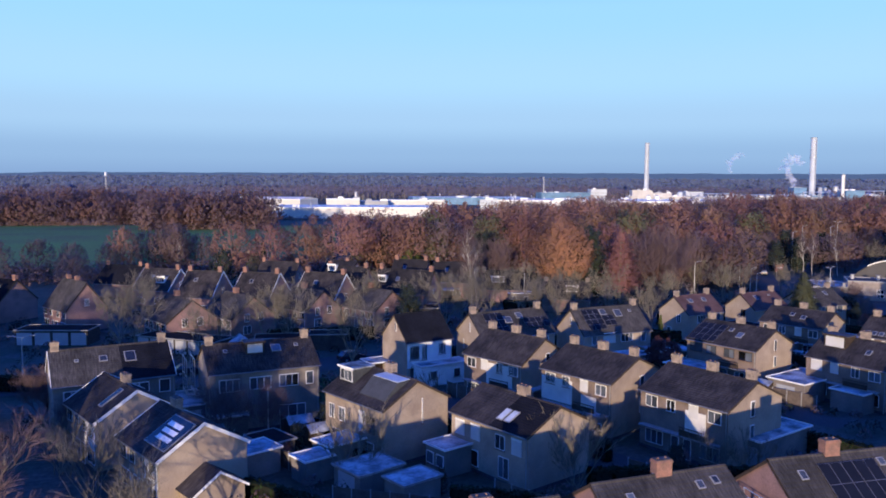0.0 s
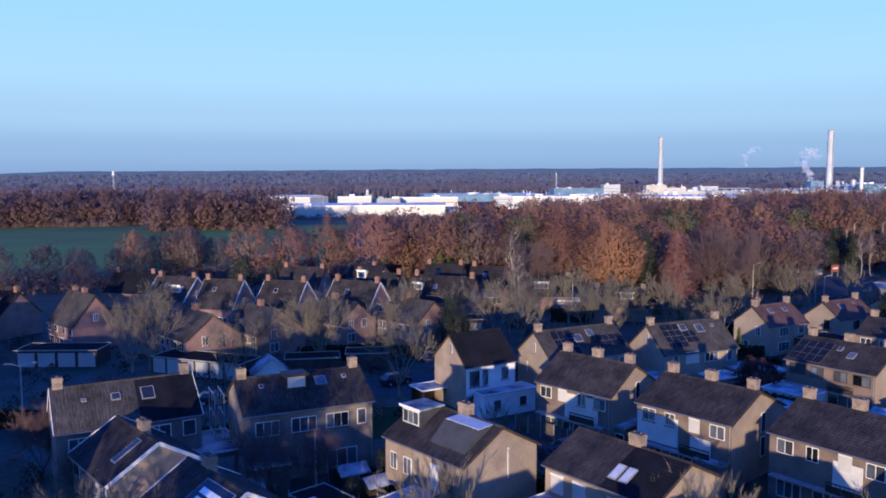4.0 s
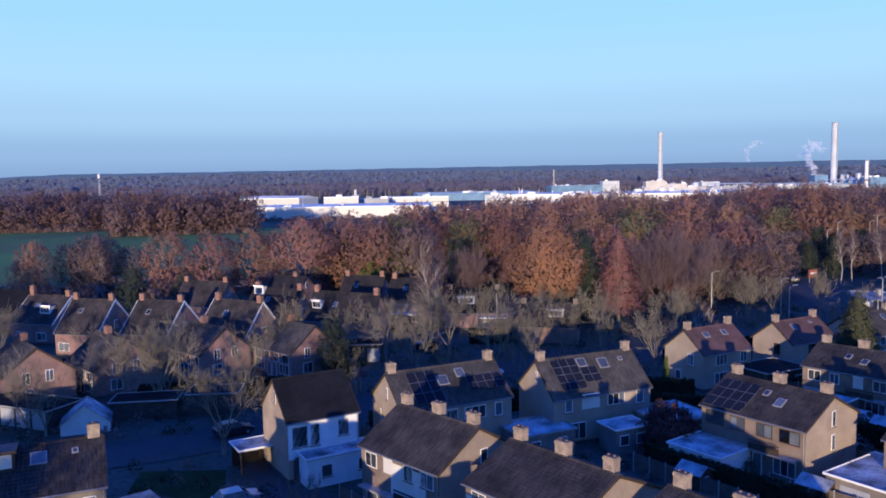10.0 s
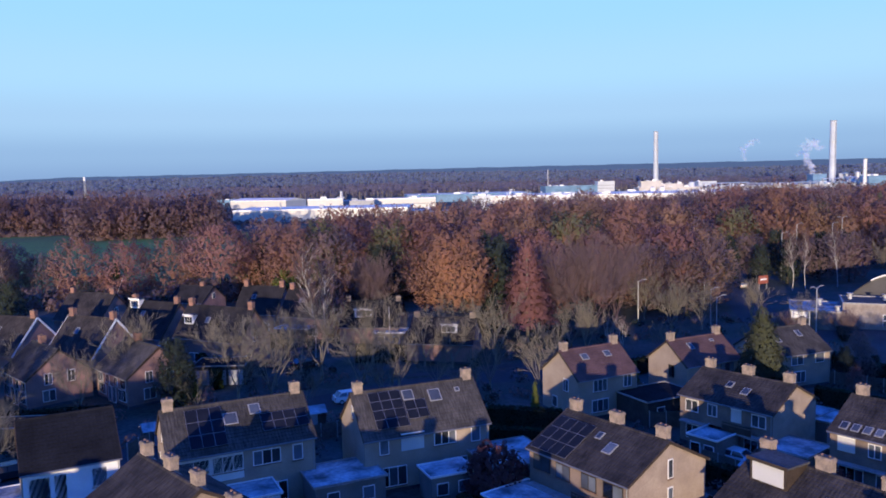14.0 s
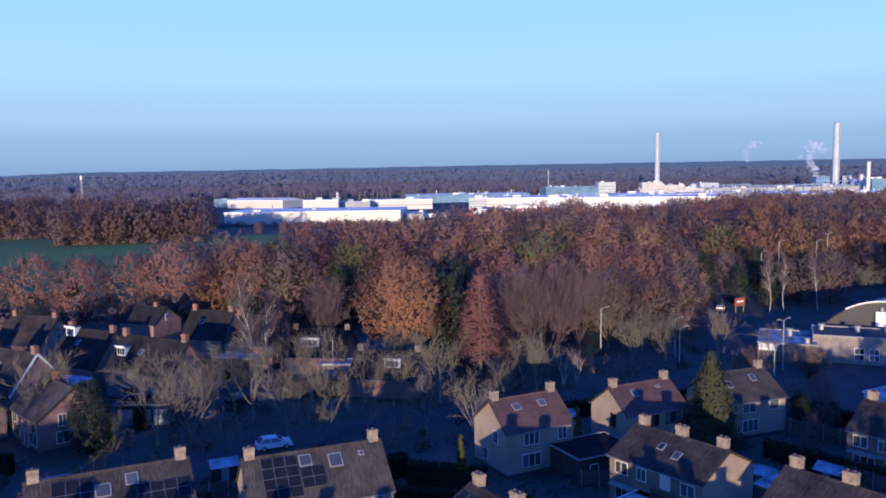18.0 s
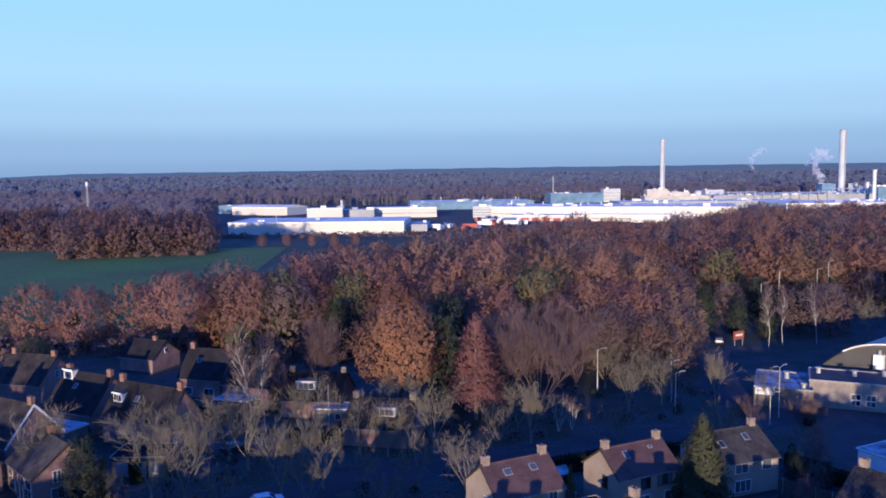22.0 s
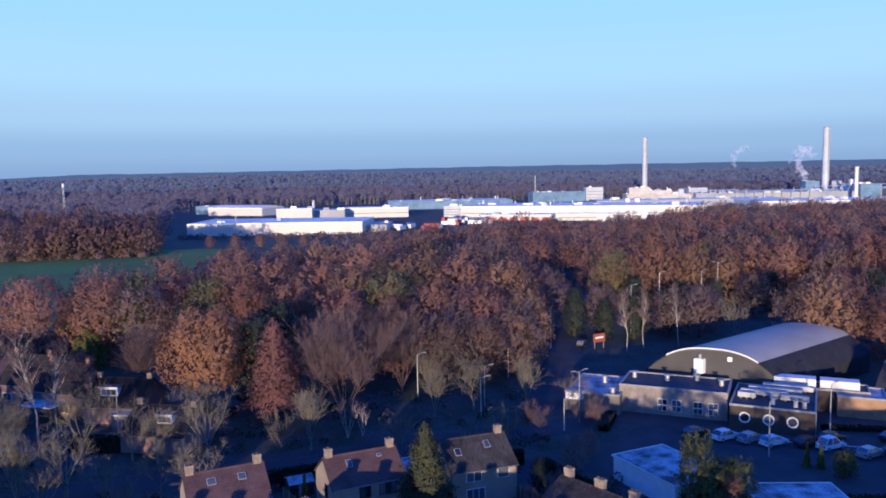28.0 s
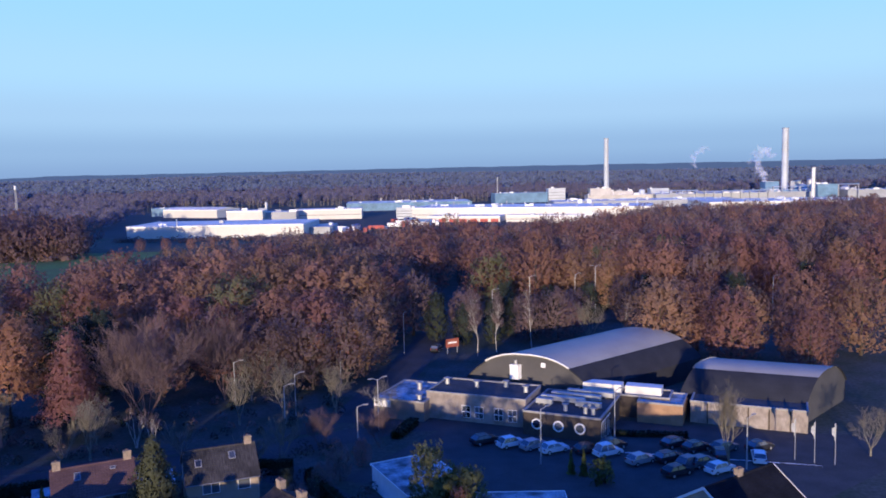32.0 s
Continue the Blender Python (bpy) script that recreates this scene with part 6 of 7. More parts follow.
# the named trees at the wood's edge
tree("gold", 74.5, 170, 1.0)
tree("larch", 85.4, 162.5, 0.86, tall=1.08)
tree("dark_round", 82.5, 172, 1.0)
tree("dark_round", 86.0, 184, 1.05)
for x, y, kind, s in ((33.8, 226, "red_oak", 1.0), (22, 240, "rust", 0.92), (12, 238, "maroon", 0.95), (1, 240, "rust", 0.95), (-8, 244, "brown", 0.75), (-17, 240, "brown", 0.95), (-23, 247, "brown", 0.8), (-42, 238, "brown", 0.6), (27, 246, "ochre", 0.85), (41, 236, "olive", 0.85), (-51, 240, "brown", 0.7), (-38, 214, "brown", 0.62), (-33, 244, "brown", 0.6), (-60, 232, "brown", 0.7), (-15, 246, "brown", 0.9), (45, 232, "rust", 1.0), (50, 218, "rust", 1.05),
                      (58, 214, "brown", 1.05), (72, 217, "olive", 1.05), (64, 222, "maroon", 1.1), (80, 212, "maroon", 1.05), (90, 205, "rust", 1.05), (100, 198, "maroon", 1.05), (110.5, 204, "olive", 1.22), (103, 212, "ochre", 1.25), (118, 214, "ochre", 1.25), (128, 210, "rust", 1.25), (137, 206, "ochre", 1.2), (133, 222, "rust", 1.3), (143, 214, "maroon", 1.15), (124, 226, "ochre", 1.3), (140, 230, "ochre", 1.25), (84, 190, "ochre", 0.9),
                      (97, 182, "rust", 0.95), (108, 186, "maroon", 1.0), (116, 180, "brown", 0.8), (124, 178, "brown", 0.75), (131, 182, "brown", 0.85), (127, 188, "maroon", 1.1), (118, 194, "rust", 1.1), (136, 190, "ochre", 1.0), (121, 186, "brown", 0.9),
                      (194, 175, "ochre", 1.15), (200, 180, "rust", 1.05), (208, 184, "rust", 1.0), (207, 170, "maroon", 0.95), (214, 176, "ochre", 0.9), (222, 168, "rust", 0.9), (216, 158, "maroon", 0.8), (230, 178, "rust", 1.05), (238, 170, "ochre", 1.0), (246, 182, "maroon", 1.05)):
    tree(kind, x, y, s)
for x, y, kind, s in ((96.2, 163.2, "tall", 1.12), (93, 172, "tall", 0.9), (108, 176, "tall", 1.0), (62, 181, "tall", 0.85), (50.2, 163.0, "birch", 1.3), (52.4, 165.6, "birch", 1.05), (161, 195, "birch", 1.0), (166, 197, "birch", 0.95), (174, 196, "birch", 1.0), (193, 190, "birch", 0.9), (188, 196, "street", 1.2),
                      (38.7, 141.4, "street", 1.0), (42.8, 139.4, "street", 0.95), (43.6, 147.6, "street", 1.0), (50.0, 149.0, "street", 1.05), (54.2, 138.3, "street", 0.95), (59.4, 140.2, "street", 0.9), (65.4, 151.7, "street", 1.0), (69.1, 149.5, "street", 0.9), (71.1, 137.1, "street", 0.85), (75.8, 149.6, "street", 1.2), (90.2, 149.4, "street", 1.05),
                      (117.9, 162.4, "street", 0.95), (126.4, 160.0, "street", 1.05), (112.8, 174.0, "street", 1.0), (-4.6, 126.6, "street", 0.85), (-2.6, 126.0, "street", 0.75), (8.6, 133.4, "street", 1.1), (16.9, 113.6, "street", 1.0), (5.4, 134.6, "street", 0.9), (25.4, 149.0, "street", 1.05), (7.8, 149.7, "street", 0.8), (36.1, 152.6, "street", 0.9), (-1.9, 150.7, "street", 0.75), (9.4, 135.5, "street", 0.7), (47.4, 153.3, "street", 0.95), (58.1, 154.8, "street", 1.05),
                      (76.1, 132.0, "street", 1.0), (110.8, 160.2, "street", 1.0), (-17.6, 136.4, "street", 1.0), (-15.4, 137.8, "street", 1.05), (0.2, 139.1, "street", 0.7), (-16.5, 161, "street", 1.0), (86.8, 167, "street", 0.95), (131.0, 143.0, "tall", 0.38), (122.4, 145.2, "tall", 0.36), 
                      (133.4, 155.0, "street", 0.8), (118, 171, "street", 1.0), (90, 155, "street", 0.85), (71.3, 161.6, "street", 0.85), (64.2, 138.4, "street", 0.7), (33.4, 140.8, "shrub", 1.0), (57.2, 137.0, "shrub", 1.1), (47.0, 137.6, "shrub", 0.9), (66.8, 133.4, "shrub", 0.8), (86.0, 152.0, "shrub", 1.0), (103.0, 147.2, "shrub", 0.9), (74, 165, "street", 0.9), (96.0, 153.4, "clump", 0.72), (98.2, 153.8, "clump", 0.6), (174.1, 120.2, "upright", 0.95),
                      (11.3, 71, "shrub", 1.3), (29.6, 63.4, "shrub", 1.3), (-12.3, 73.4, "shrub", 1.35), (-21.2, 97.2, "tall", 0.42), (-15.6, 87.4, "tall", 0.36), (-1.2, 84.2, "tall", 0.46), (3.4, 84.6, "tall", 0.4), (-16.4, 84.6, "shrub", 0.9), (36.6, 74.0, "shrub", 0.8), (30.6, 84.6, "shrub", 0.7), (43.2, 63.4, "shrub", 0.85), (-16, 80, "shrub", 1.0), (24, 96, "shrub", 0.7), (113, 139, "shrub", 1.0), (117, 143, "shrub", 1.1), (46, 61.5, "shrub", 0.9), (196, 120, "street", 0.8), (201, 116, "street", 0.75), (20, 140, "street", 0.8)):
    bare(kind, x, y, s)
tree("column", 54.6, 174, 0.95)
tree("rust", -28.3, 235, 0.66, tall=1.35)
tree("brown", -14.7, 235, 0.7, tall=1.35)
tree("dark_round", -1.4, 194, 0.7)
tree("olive", 7, 216, 0.5)
tree("dark_conifer", 9.5, 240, 0.62)
for x, y, s in ((-28.3, 233, 0.8), (-27.2, 234, 0.7), (-14.7, 233, 0.9), (-13.6, 234.5, 0.8)):
    bare("birch", x, y, s)
for x, y, q in ((68, 208, 0.85), (126, 216, 0.9), (98, 232, 0.9), (44, 232, 0.8), (228, 200, 0.9), (258, 214, 0.9)):
    tree("dark_round", x, y, q)
tree("bush_yellow", 48, 212, 1.9)
tree("spruce", 102.0, 123.0, 1.02)
tree("bush_olive", 132.8, 116.6, 1.0, tall=1.4)
tree("bush_olive", 134.2, 115.6, 0.85)
tree("bush_olive", 137.4, 115.4, 0.95)
tree("bush_yellow", 136.2, 116.8, 1.45)
tree("maroon", 135.6, 113.8, 0.3)
tree("bush_dark", 60.6, 101.4, 1.28)
tree("bush_dark", 86.5, 92.5, 0.9)
# the small scales here are garden shrubs, built from the tree kinds
for x, y, k, q in ((118, 124, "brown", 0.22), (121.5, 128, "brown", 0.26), (114, 121, "maroon", 0.2), (124, 132, "brown", 0.3), (111, 117, "brown", 0.2), (127.5, 136, "maroon", 0.24), (99, 137, "brown", 0.2), (117, 126.5, "dark_round", 0.28), (120, 124.5, "dark_round", 0.22), (31.2, 140.6, "dark_round", 0.55), (-0.6, 81.0, "dark_round", 0.17), (6.2, 80.6, "dark_round", 0.2), (9.6, 85.8, "dark_round", 0.22), (13.0, 87.2, "dark_round", 0.18), (4.8, 77.4, "maroon", 0.14), (17.6, 66.2, "dark_round", 0.16), (28.8, 80.0, "dark_round", 0.24), (33.8, 74.6, "dark_round", 0.22), (39.4, 63.2, "dark_round", 0.24), (41.0, 65.0, "brown", 0.16), (31.4, 86.6, "brown", 0.16), (35.2, 71.6, "maroon", 0.15), (62.0, 90.0, "dark_round", 0.2), (71.0, 88.0, "brown", 0.18)):
    tree(k, x, y, q)
tree("bush_yellow", 156.4, 121.3, 0.8)
# unseen tall trees, added so that shade falls on the gardens and the halls
for x, y, s in ((105, 69, 0.8), (96, 77, 0.72), (118, 77, 0.88), (126, 63, 0.95), (141, 76, 0.72), (-52, 60, 1.0), (-62, 72, 1.0), (-66, 96, 1.0), (-70, 88, 1.0), (-76, 110, 1.0), (-52, 160, 1.0), (-57, 172, 1.0), (-60, 184, 1.05), (-66, 196, 1.05)):
    tree("brown", x, y, s)
for x, y, s in ((-21, 41, 1.4), (-25, 48, 1.4)):
    bare("street", x, y, s)
# two high crowns out of view, added to dim one house front
bare("high", -15.5, 48.0, 1.0)
bare("high", -19.5, 46.5, 1.0)
bare("street", -6.8, 54.0, 0.95)
for x, y, s in ((71.5, 121, 1.1), (88.5, 130, 0.9), (31.5, 142, 1.3), (33, 143.5, 1.2), (154.0, 125.6, 0.75), (155.4, 124.6, 0.8)):
    tree("cypress", x, y, s)

# the wood: jittered rows of trees over the stretch between the houses and the factories
rng = random.Random(4)


EDGE = ((-120, 244), (20, 250), (47, 270), (95, 316), (132, 362), (160, 400), (190, 440), (225, 455), (265, 440), (328, 505), (400, 560), (460, 575), (560, 600), (700, 640))


def in_wood(x, y):
    near = 228 if x < 40 else 228 - (x - 40) * 0.45 if x < 136 else 240 if x < 226 else 212
    if 40 < x < 140 and y < 205:
        near = max(near, 178 + max(0, 60 - x) * 1.2)
    far = np.interp(x, [e[0] for e in EDGE], [e[1] for e in EDGE])
    if y < near or y > far or x > 350 + max(0, y - 280) * 0.9:
        return False
    road = 150 + (y - 205) * 0.42      # a road with lamps cuts through the wood
    if 150 < y < 300 and abs(x - road) < 9:
        return False
    return x < 120 + y * 0.95 and not (x > 300 and y < 290)


near_kinds = ["rust"] * 6 + ["maroon"] * 5 + ["ochre"] * 3 + ["brown"] * 5 + ["olive"] * 1
far_kinds = ["brown"] * 8 + ["rust"] * 4 + ["maroon"] * 4 + ["ochre"] * 1


def wood_mass(name, label, spots, material, detail, size, seed, base=5.5):
    """Many crowns of one hue in one mesh, for trees that nobody could count."""
    g = np.random.default_rng(seed)
    pts, out = [], []
    for x, y, s in spots:
        deep = y > 300
        p, d = plumed(g, 6.2 * s * g.uniform(0.85, 1.12), 16.0 * s * g.uniform(0.84, 1.12), base * s if deep else 2.5, int(detail * 0.55) if deep else detail, 6, 0.46, g.uniform(0.32, 0.5))
        pts.append(p + np.array([x, y, land(x, y)]))
        out.append(d)
    return tagged(new(name, leaf_mesh(name, np.concatenate(pts), np.concatenate(out), size, material, g, 0.65)), label, "wood", kind="stuff")


step, crowd, singles = 10.6, {}, 0
for j in range(48):
    for i in range(92):
        x, y = -120 + i * step + (j % 2) * 5.3 + rng.uniform(-2.8, 2.8), 176 + j * step * 0.9 + rng.uniform(-2.8, 2.8)
        if in_wood(x, y):
            s = rng.uniform(0.8, 1.1) if rng.random() < 0.65 else rng.uniform(1.1, 1.4)
            kind = rng.choice(near_kinds if y < 275 else far_kinds)
            if x < 37:                  # open ground beside the field
                continue
            s *= np.interp(x, (20, 110, 220), (0.85, 0.94, 1.0)) * np.interp(y, (200, 240, 300, 430), (1.0, 1.06, 1.0, 0.82))
            if y < 236 + max(0, x - 120) * 0.12 and x < 330 and singles < 150:
                singles += 1
                tree(kind, x, y, s, tall=rng.uniform(0.92, 1.08))
            else:
                crowd.setdefault(kind, []).append((x, y, s))
stems = Shape()
for k, (kind, spots) in enumerate(crowd.items()):
    wood_mass("woodland", {"rust": "rust-brown oaks of the wood", "maroon": "dark red beeches of the wood", "ochre": "ochre oaks of the wood", "brown": "thin brown trees of the wood", "olive": "olive green oaks of the wood"}[kind], spots, {"rust": RUST, "maroon": MAROON, "ochre": OCHRE, "brown": BROWN, "olive": OLIVE}[kind], 380, 0.33, 40 + k)
    for x, y, s in spots:
        stems.tube((x, y, land(x, y)), (x, y, 9 * s), 0.22, 0.12, 4)
tagged(new("woodland_trunks", stems.mesh("woodland_trunks", BARK_OLD)), "dark trunks standing in the wood", "wood", kind="stuff")
# the belt of trees behind the field
belt = []
while len(belt) < 560:
    x, y = rng.uniform(-260, 40), rng.uniform(460, 640)
    if y > (464 if x > -46 else 527) and x < 25 - (y - 464) * 0.06 and not (x > -28 and y > 540):
        belt.append((x, y, rng.uniform(0.8, 1.4)))
wood_mass("field_belt", "brown belt of trees behind the field", belt[:360], BELT, 260, 0.52, 77, 1.5)
wood_mass("field_belt", "rust belt of trees behind the field", belt[360:], BELT_RUST, 250, 0.52, 78, 1.5)
belt_stems = Shape()
for x, y, s in belt:
    belt_stems.tube((x, y, land(x, y)), (x, y, 7 * s), 0.26, 0.14, 4)
belt_stems.tube((15, 474, -2), (15.5, 474, 11), 0.35, 0.12, 6)
tagged(new("field_belt_trunks", belt_stems.mesh("field_belt_trunks", BARK_OLD)), "pale trunks in the belt behind the field", "wood", kind="stuff")
for x, y in ((66, 505), (80, 500), (92, 497), (104, 494), (52, 508)):
    tree("rust", x, y, 0.45).location.z = land(x, y)
scrub = [(x, 600 - (x - 30) * 0.27 + rng.uniform(-22, 4)) for x in (rng.uniform(26, 170) for i in range(90))]
# undergrowth along the wood's edge and between gardens
under = np.random.default_rng(5)


def thicket(name, label, spots, material, per, size, wide, tall):
    pts, out = [], []
    for x, y in spots:
        a, e = under.uniform(0, 2 * math.pi, per), under.uniform(0, 1, per)
        k = under.uniform(0.6, 1.3)
        d = np.stack([np.cos(a) * np.sqrt(1 - e * e), np.sin(a) * np.sqrt(1 - e * e), e], 1)
        pts.append(d * np.array([wide, wide, tall]) * k * under.uniform(0.8, 1.05, (per, 1)) + np.array([x, y, land(x, y) + 0.1]))
        out.append(d)
    return tagged(new(name, leaf_mesh(name, np.concatenate(pts), np.concatenate(out), size, material, under, 0.6)), label, "undergrowth", kind="stuff")


front = [(x, (468 if x > -46 else 531) + rng.uniform(-3, 8)) for x in (rng.uniform(-230, 25) for i in range(170))]
thicket("belt_scrub", "brown scrub under the belt of trees", front, BROWN, 110, 0.5, 3.4, 4.0)
thicket("hedge_scrub", "brown scrub before the warehouse", scrub, BROWN, 40, 0.6, 3.2, 3.2)
low = [(rng.uniform(-125, 60), rng.uniform(226, 243)) for i in range(260)]
thicket("wood_edge_scrub", "brown scrub along the field side of the wood", low, BROWN, 70, 0.4, 2.4, 4.2)
rim = [(x, y) for x, y in ((rng.uniform(-60, 330), rng.uniform(176, 262)) for i in range(2600)) if in_wood(x, y)][:900]
thicket("undergrowth", "brown undergrowth at the wood's edge", rim[:600], BROWN, 46, 0.34, 1.9, 2.6)
thicket("undergrowth", "dark green holly under the wood's edge", rim[600:], NEEDLE, 46, 0.34, 1.7, 2.8)
plots = [(rng.uniform(-45, 128), rng.uniform(58, 176)) for i in range(1500)]
plots = [(x, y) for x, y in plots if not any((x - h.matrix_basis.translation.x) ** 2 + (y - h.matrix_basis.translation.y) ** 2 < 62 for h in HOUSES) and not any(abs((y - b[1]) * (c[0] - b[0]) - (x - b[0]) * (c[1] - b[1])) / math.hypot(c[0] - b[0], c[1] - b[1]) < 4 and min(b[0], c[0]) - 2 < x < max(b[0], c[0]) + 2 for b, c in (((-90, 116), (-20, 114)), ((-20, 114), (10, 117)), ((10, 117), (28, 122)), ((28, 122), (47, 134)), ((47, 134), (62, 143)), ((62, 143), (126, 152))))]
thicket("garden_shrubs", "dark leafless shrubs and ivy in shaded gardens", plots[:420], BROWN, 60, 0.16, 0.9, 1.1)
thicket("garden_shrubs", "dark evergreen shrubs in shaded gardens", plots[420:840], NEEDLE, 60, 0.16, 0.9, 1.2)
for x, y, k, s in ((180, 212, "dark_round", 0.6), (186, 217, "dark_round", 0.7), (194, 219, "brown", 0.6), (200, 224, "dark_round", 0.65), (176, 222, "dark_round", 0.75), (210, 222, "brown", 0.7), (218, 226, "dark_round", 0.7), (156, 213, "dark_round", 0.72), (161, 207, "dark_round", 0.6), (168, 206, "dark_round", 0.66), (177, 206, "brown", 0.7), (152, 221, "brown", 0.95), (164, 216, "brown", 0.75), (174, 213, "dark_round", 0.6), (183, 203, "brown", 0.75), (189, 208, "maroon", 0.5)):
    tree(k, x, y, s)
garden_hedges()

# ---- factories and the far country ----
CLAD = paint("white_sheet_cladding", (0.6, 0.585, 0.535), rough=0.5, var=0.1, scale=0.05, fine=0.6, bump=0.2, ribs=('X', 0.9, 1.0))
CLAD_GREY = paint("grey_sheet_cladding", (0.33, 0.35, 0.38), rough=0.5, var=0.25, scale=0.05, fine=0.6)
CLAD_BLUE = paint("blue_grey_plant", (0.13, 0.24, 0.36), rough=0.6, var=0.4, scale=0.1, fine=0.5)
ROOFING = paint("frosted_pale_roofing", (0.88, 0.8, 0.66), rough=0.7, var=0.3, scale=0.03, fine=0.3)
CONCRETE = paint("pale_concrete", (0.5, 0.54, 0.57), rough=0.85, var=0.2, scale=0.05, fine=0.5)
CLAD_BUFF = paint("buff_sheet_cladding", (0.5, 0.48, 0.44), rough=0.7, var=0.25, scale=0.08, fine=0.5)
RED_DOCK = paint("red_dock_doors", (0.42, 0.09, 0.08), rough=0.6, var=0.2)
TRAILER_BLUE = paint("blue_trailer_side", (0.05, 0.12, 0.32), rough=0.5, var=0.15)
SEAM = paint("dark_wall_band", (0.12, 0.13, 0.15), rough=0.6, var=0.2)
solo("grass_field", sheet((-420, 236), (30, 240), (66, 500), (-420, 590), 24, 0.12), FIELD, "green winter field at the edge of the wood", "field", "structure")
solo("factory_yard", sheet((0, 640), (420, 560), (1100, 1150), (-60, 1150), 24, 0.15), ASPHALT, "paved yard round the factories", "yard", "structure")


def hall_block(x, y, turn, L, D, h, label, wall=CLAD, roof=ROOFING, units=4, doors=0, lip=0.6, category="factory hall", bands=0, vents=0, glow=0):
    """A flat-roofed factory hall: its front edge starts at (x, y) and runs L along its own x; it is D deep."""
    t = thing("factory_hall", x, y, land(x, y), turn, label, category, "factory halls")
    part("wall", Shape().box(0, L, 0, D, -2.0, h), wall, t)
    part("roof", Shape().box(0.4, L - 0.4, 0.4, D - 0.4, h, h + 0.15), roof, t)
    trim = WHITE if wall is CLAD else wall
    part("parapet", Shape().box(-0.15, L + 0.15, -0.15, 0.25, h - lip, h + 0.45), trim, t)
    part("parapet", Shape().box(-0.15, 0.25, 0.25, D, h - lip, h + 0.45), trim, t)
    part("parapet", Shape().box(L - 0.25, L + 0.15, 0.25, D, h - lip, h + 0.45), trim, t)
    r = random.Random(int(x))
    for i in range(units):
        u, v = r.uniform(0.05, 0.95) * L, r.uniform(0.2, 0.9) * D
        a, b, c = r.uniform(0.8, 4), r.uniform(0.8, 3), r.uniform(0.8, 2.4)
        part("roof_unit", Shape().box(u - a, u + a, v - b, v + b, h + 0.15, h + c), (WHITE, CLAD_GREY, CONCRETE)[i % 3], t)
    for i in range(vents):
        u, v = r.uniform(0.03, 0.97) * L, r.uniform(0.1, 0.9) * D
        part("vent_pipe", Shape().tube((u, v, h), (u, v, h + r.uniform(1.5, 5)), 0.5, 0.45, 8, True), (WHITE, STEEL)[i % 2], t)
    for i in range(doors):
        u = L * (i + 0.5) / doors
        part("dock_door", Shape().box(u - L / doors * 0.36, u + L / doors * 0.36, -0.25, 0.02, 0.2, min(4.2, h * 0.6)), RED_DOCK, t)
    for i in range(bands):
        z = h * (i + 1) / (bands + 1.3)
        part("wall_band", Shape().box(0.5, L - 0.5, -0.08, 0.02, z, z + 0.5), SEAM, t)
    return t


hall_block(28.8, 621, -15, 124, 62, 8.3, "long white warehouse with a pale flat roof", units=2, vents=2)
part("annex", Shape().box(124.4, 139, 20, 58, -1, 5.0), CLAD_GREY, bpy.data.objects["factory_hall"])
hall_block(152, 628, -15, 20, 14, 4.5, "low white loading shed beside the warehouse", units=1)
hall_block(20, 950, -36, 72, 40, 8.5, "white hall with a shallow roof behind the warehouse", units=0)
part("roof_slope", Shape().prism([(-0.5, 8.5), (40.5, 8.5), (20, 11.0)], 'x', -0.5, 72.5), ROOFING, bpy.data.objects["factory_hall.002"])
hall_block(92, 775, -8, 32, 30, 11.5, "square white factory block", units=2)
hall_block(125, 790, -10, 30, 30, 9.0, "grey shed between white blocks", wall=CLAD_GREY, units=2)
hall_block(157, 812, -10, 62, 34, 9.5, "low white factory hall", units=5, bands=1)
hall_block(4, 985, -5, 42, 30, 9, "blue-grey shed at the wood's edge", wall=CLAD_BLUE, units=1)
hall_block(224, 977, -8, 150, 70, 9.0, "wide blue-grey factory hall", wall=CLAD_BLUE, units=8, vents=5)
hall_block(247, 772, -24, 20, 18, 10.5, "small office with window bands", wall=CONCRETE, units=3, bands=3)
hall_block(262, 705, -28, 64, 30, 4.8, "low dock building with red doors", wall=CLAD, units=3, doors=7)
hall_block(256, 741, -28, 212, 75, 11.0, "very long white factory hall", units=16, vents=14, bands=1)
hall_block(322, 668, -28, 84, 20, 5.6, "low white dock building before the long hall", units=4, bands=1)
hall_block(345, 640, -28, 42, 10, 4.2, "lower white lean-to at the dock building", units=0)
hall_block(540, 712, -16, 150, 80, 9.5, "long white and blue factory hall", units=12, vents=8)
hall_block(560, 640, -16, 120, 50, 7.0, "low pale hall behind the wood", roof=ROOFING, units=8)
hall_block(450, 885, -14, 210, 60, 7.5, "factory hall with pipes on its roof", units=18, vents=10, wall=CLAD_GREY)
hall_block(444, 1092, -6, 75, 30, 13.5, "pale blue hall with a thin flue", wall=CLAD_BLUE, units=6)
hall_block(524, 1095, -12, 24, 20, 18.5, "square pale office block", wall=CONCRETE, units=1, bands=3)
hall_block(560, 1040, -16, 90, 36, 9.0, "buff works under a chimney", wall=CLAD_BUFF, units=10, vents=5)
hall_block(566, 1046, -16, 28, 20, 18.0, "tall buff works tower", wall=CLAD_BUFF, units=4)
hall_block(600, 1052, -16, 30, 14, 13.5, "buff works block with ducts", wall=CLAD_BUFF, units=4, vents=4)
hall_block(672, 1075, -14, 26, 20, 15.0, "pale box on the factory roofs", wall=CONCRETE, units=1)
hall_block(640, 1000, -14, 240, 60, 9.5, "low grey pipe-covered works", wall=CLAD_GREY, units=26, vents=16)
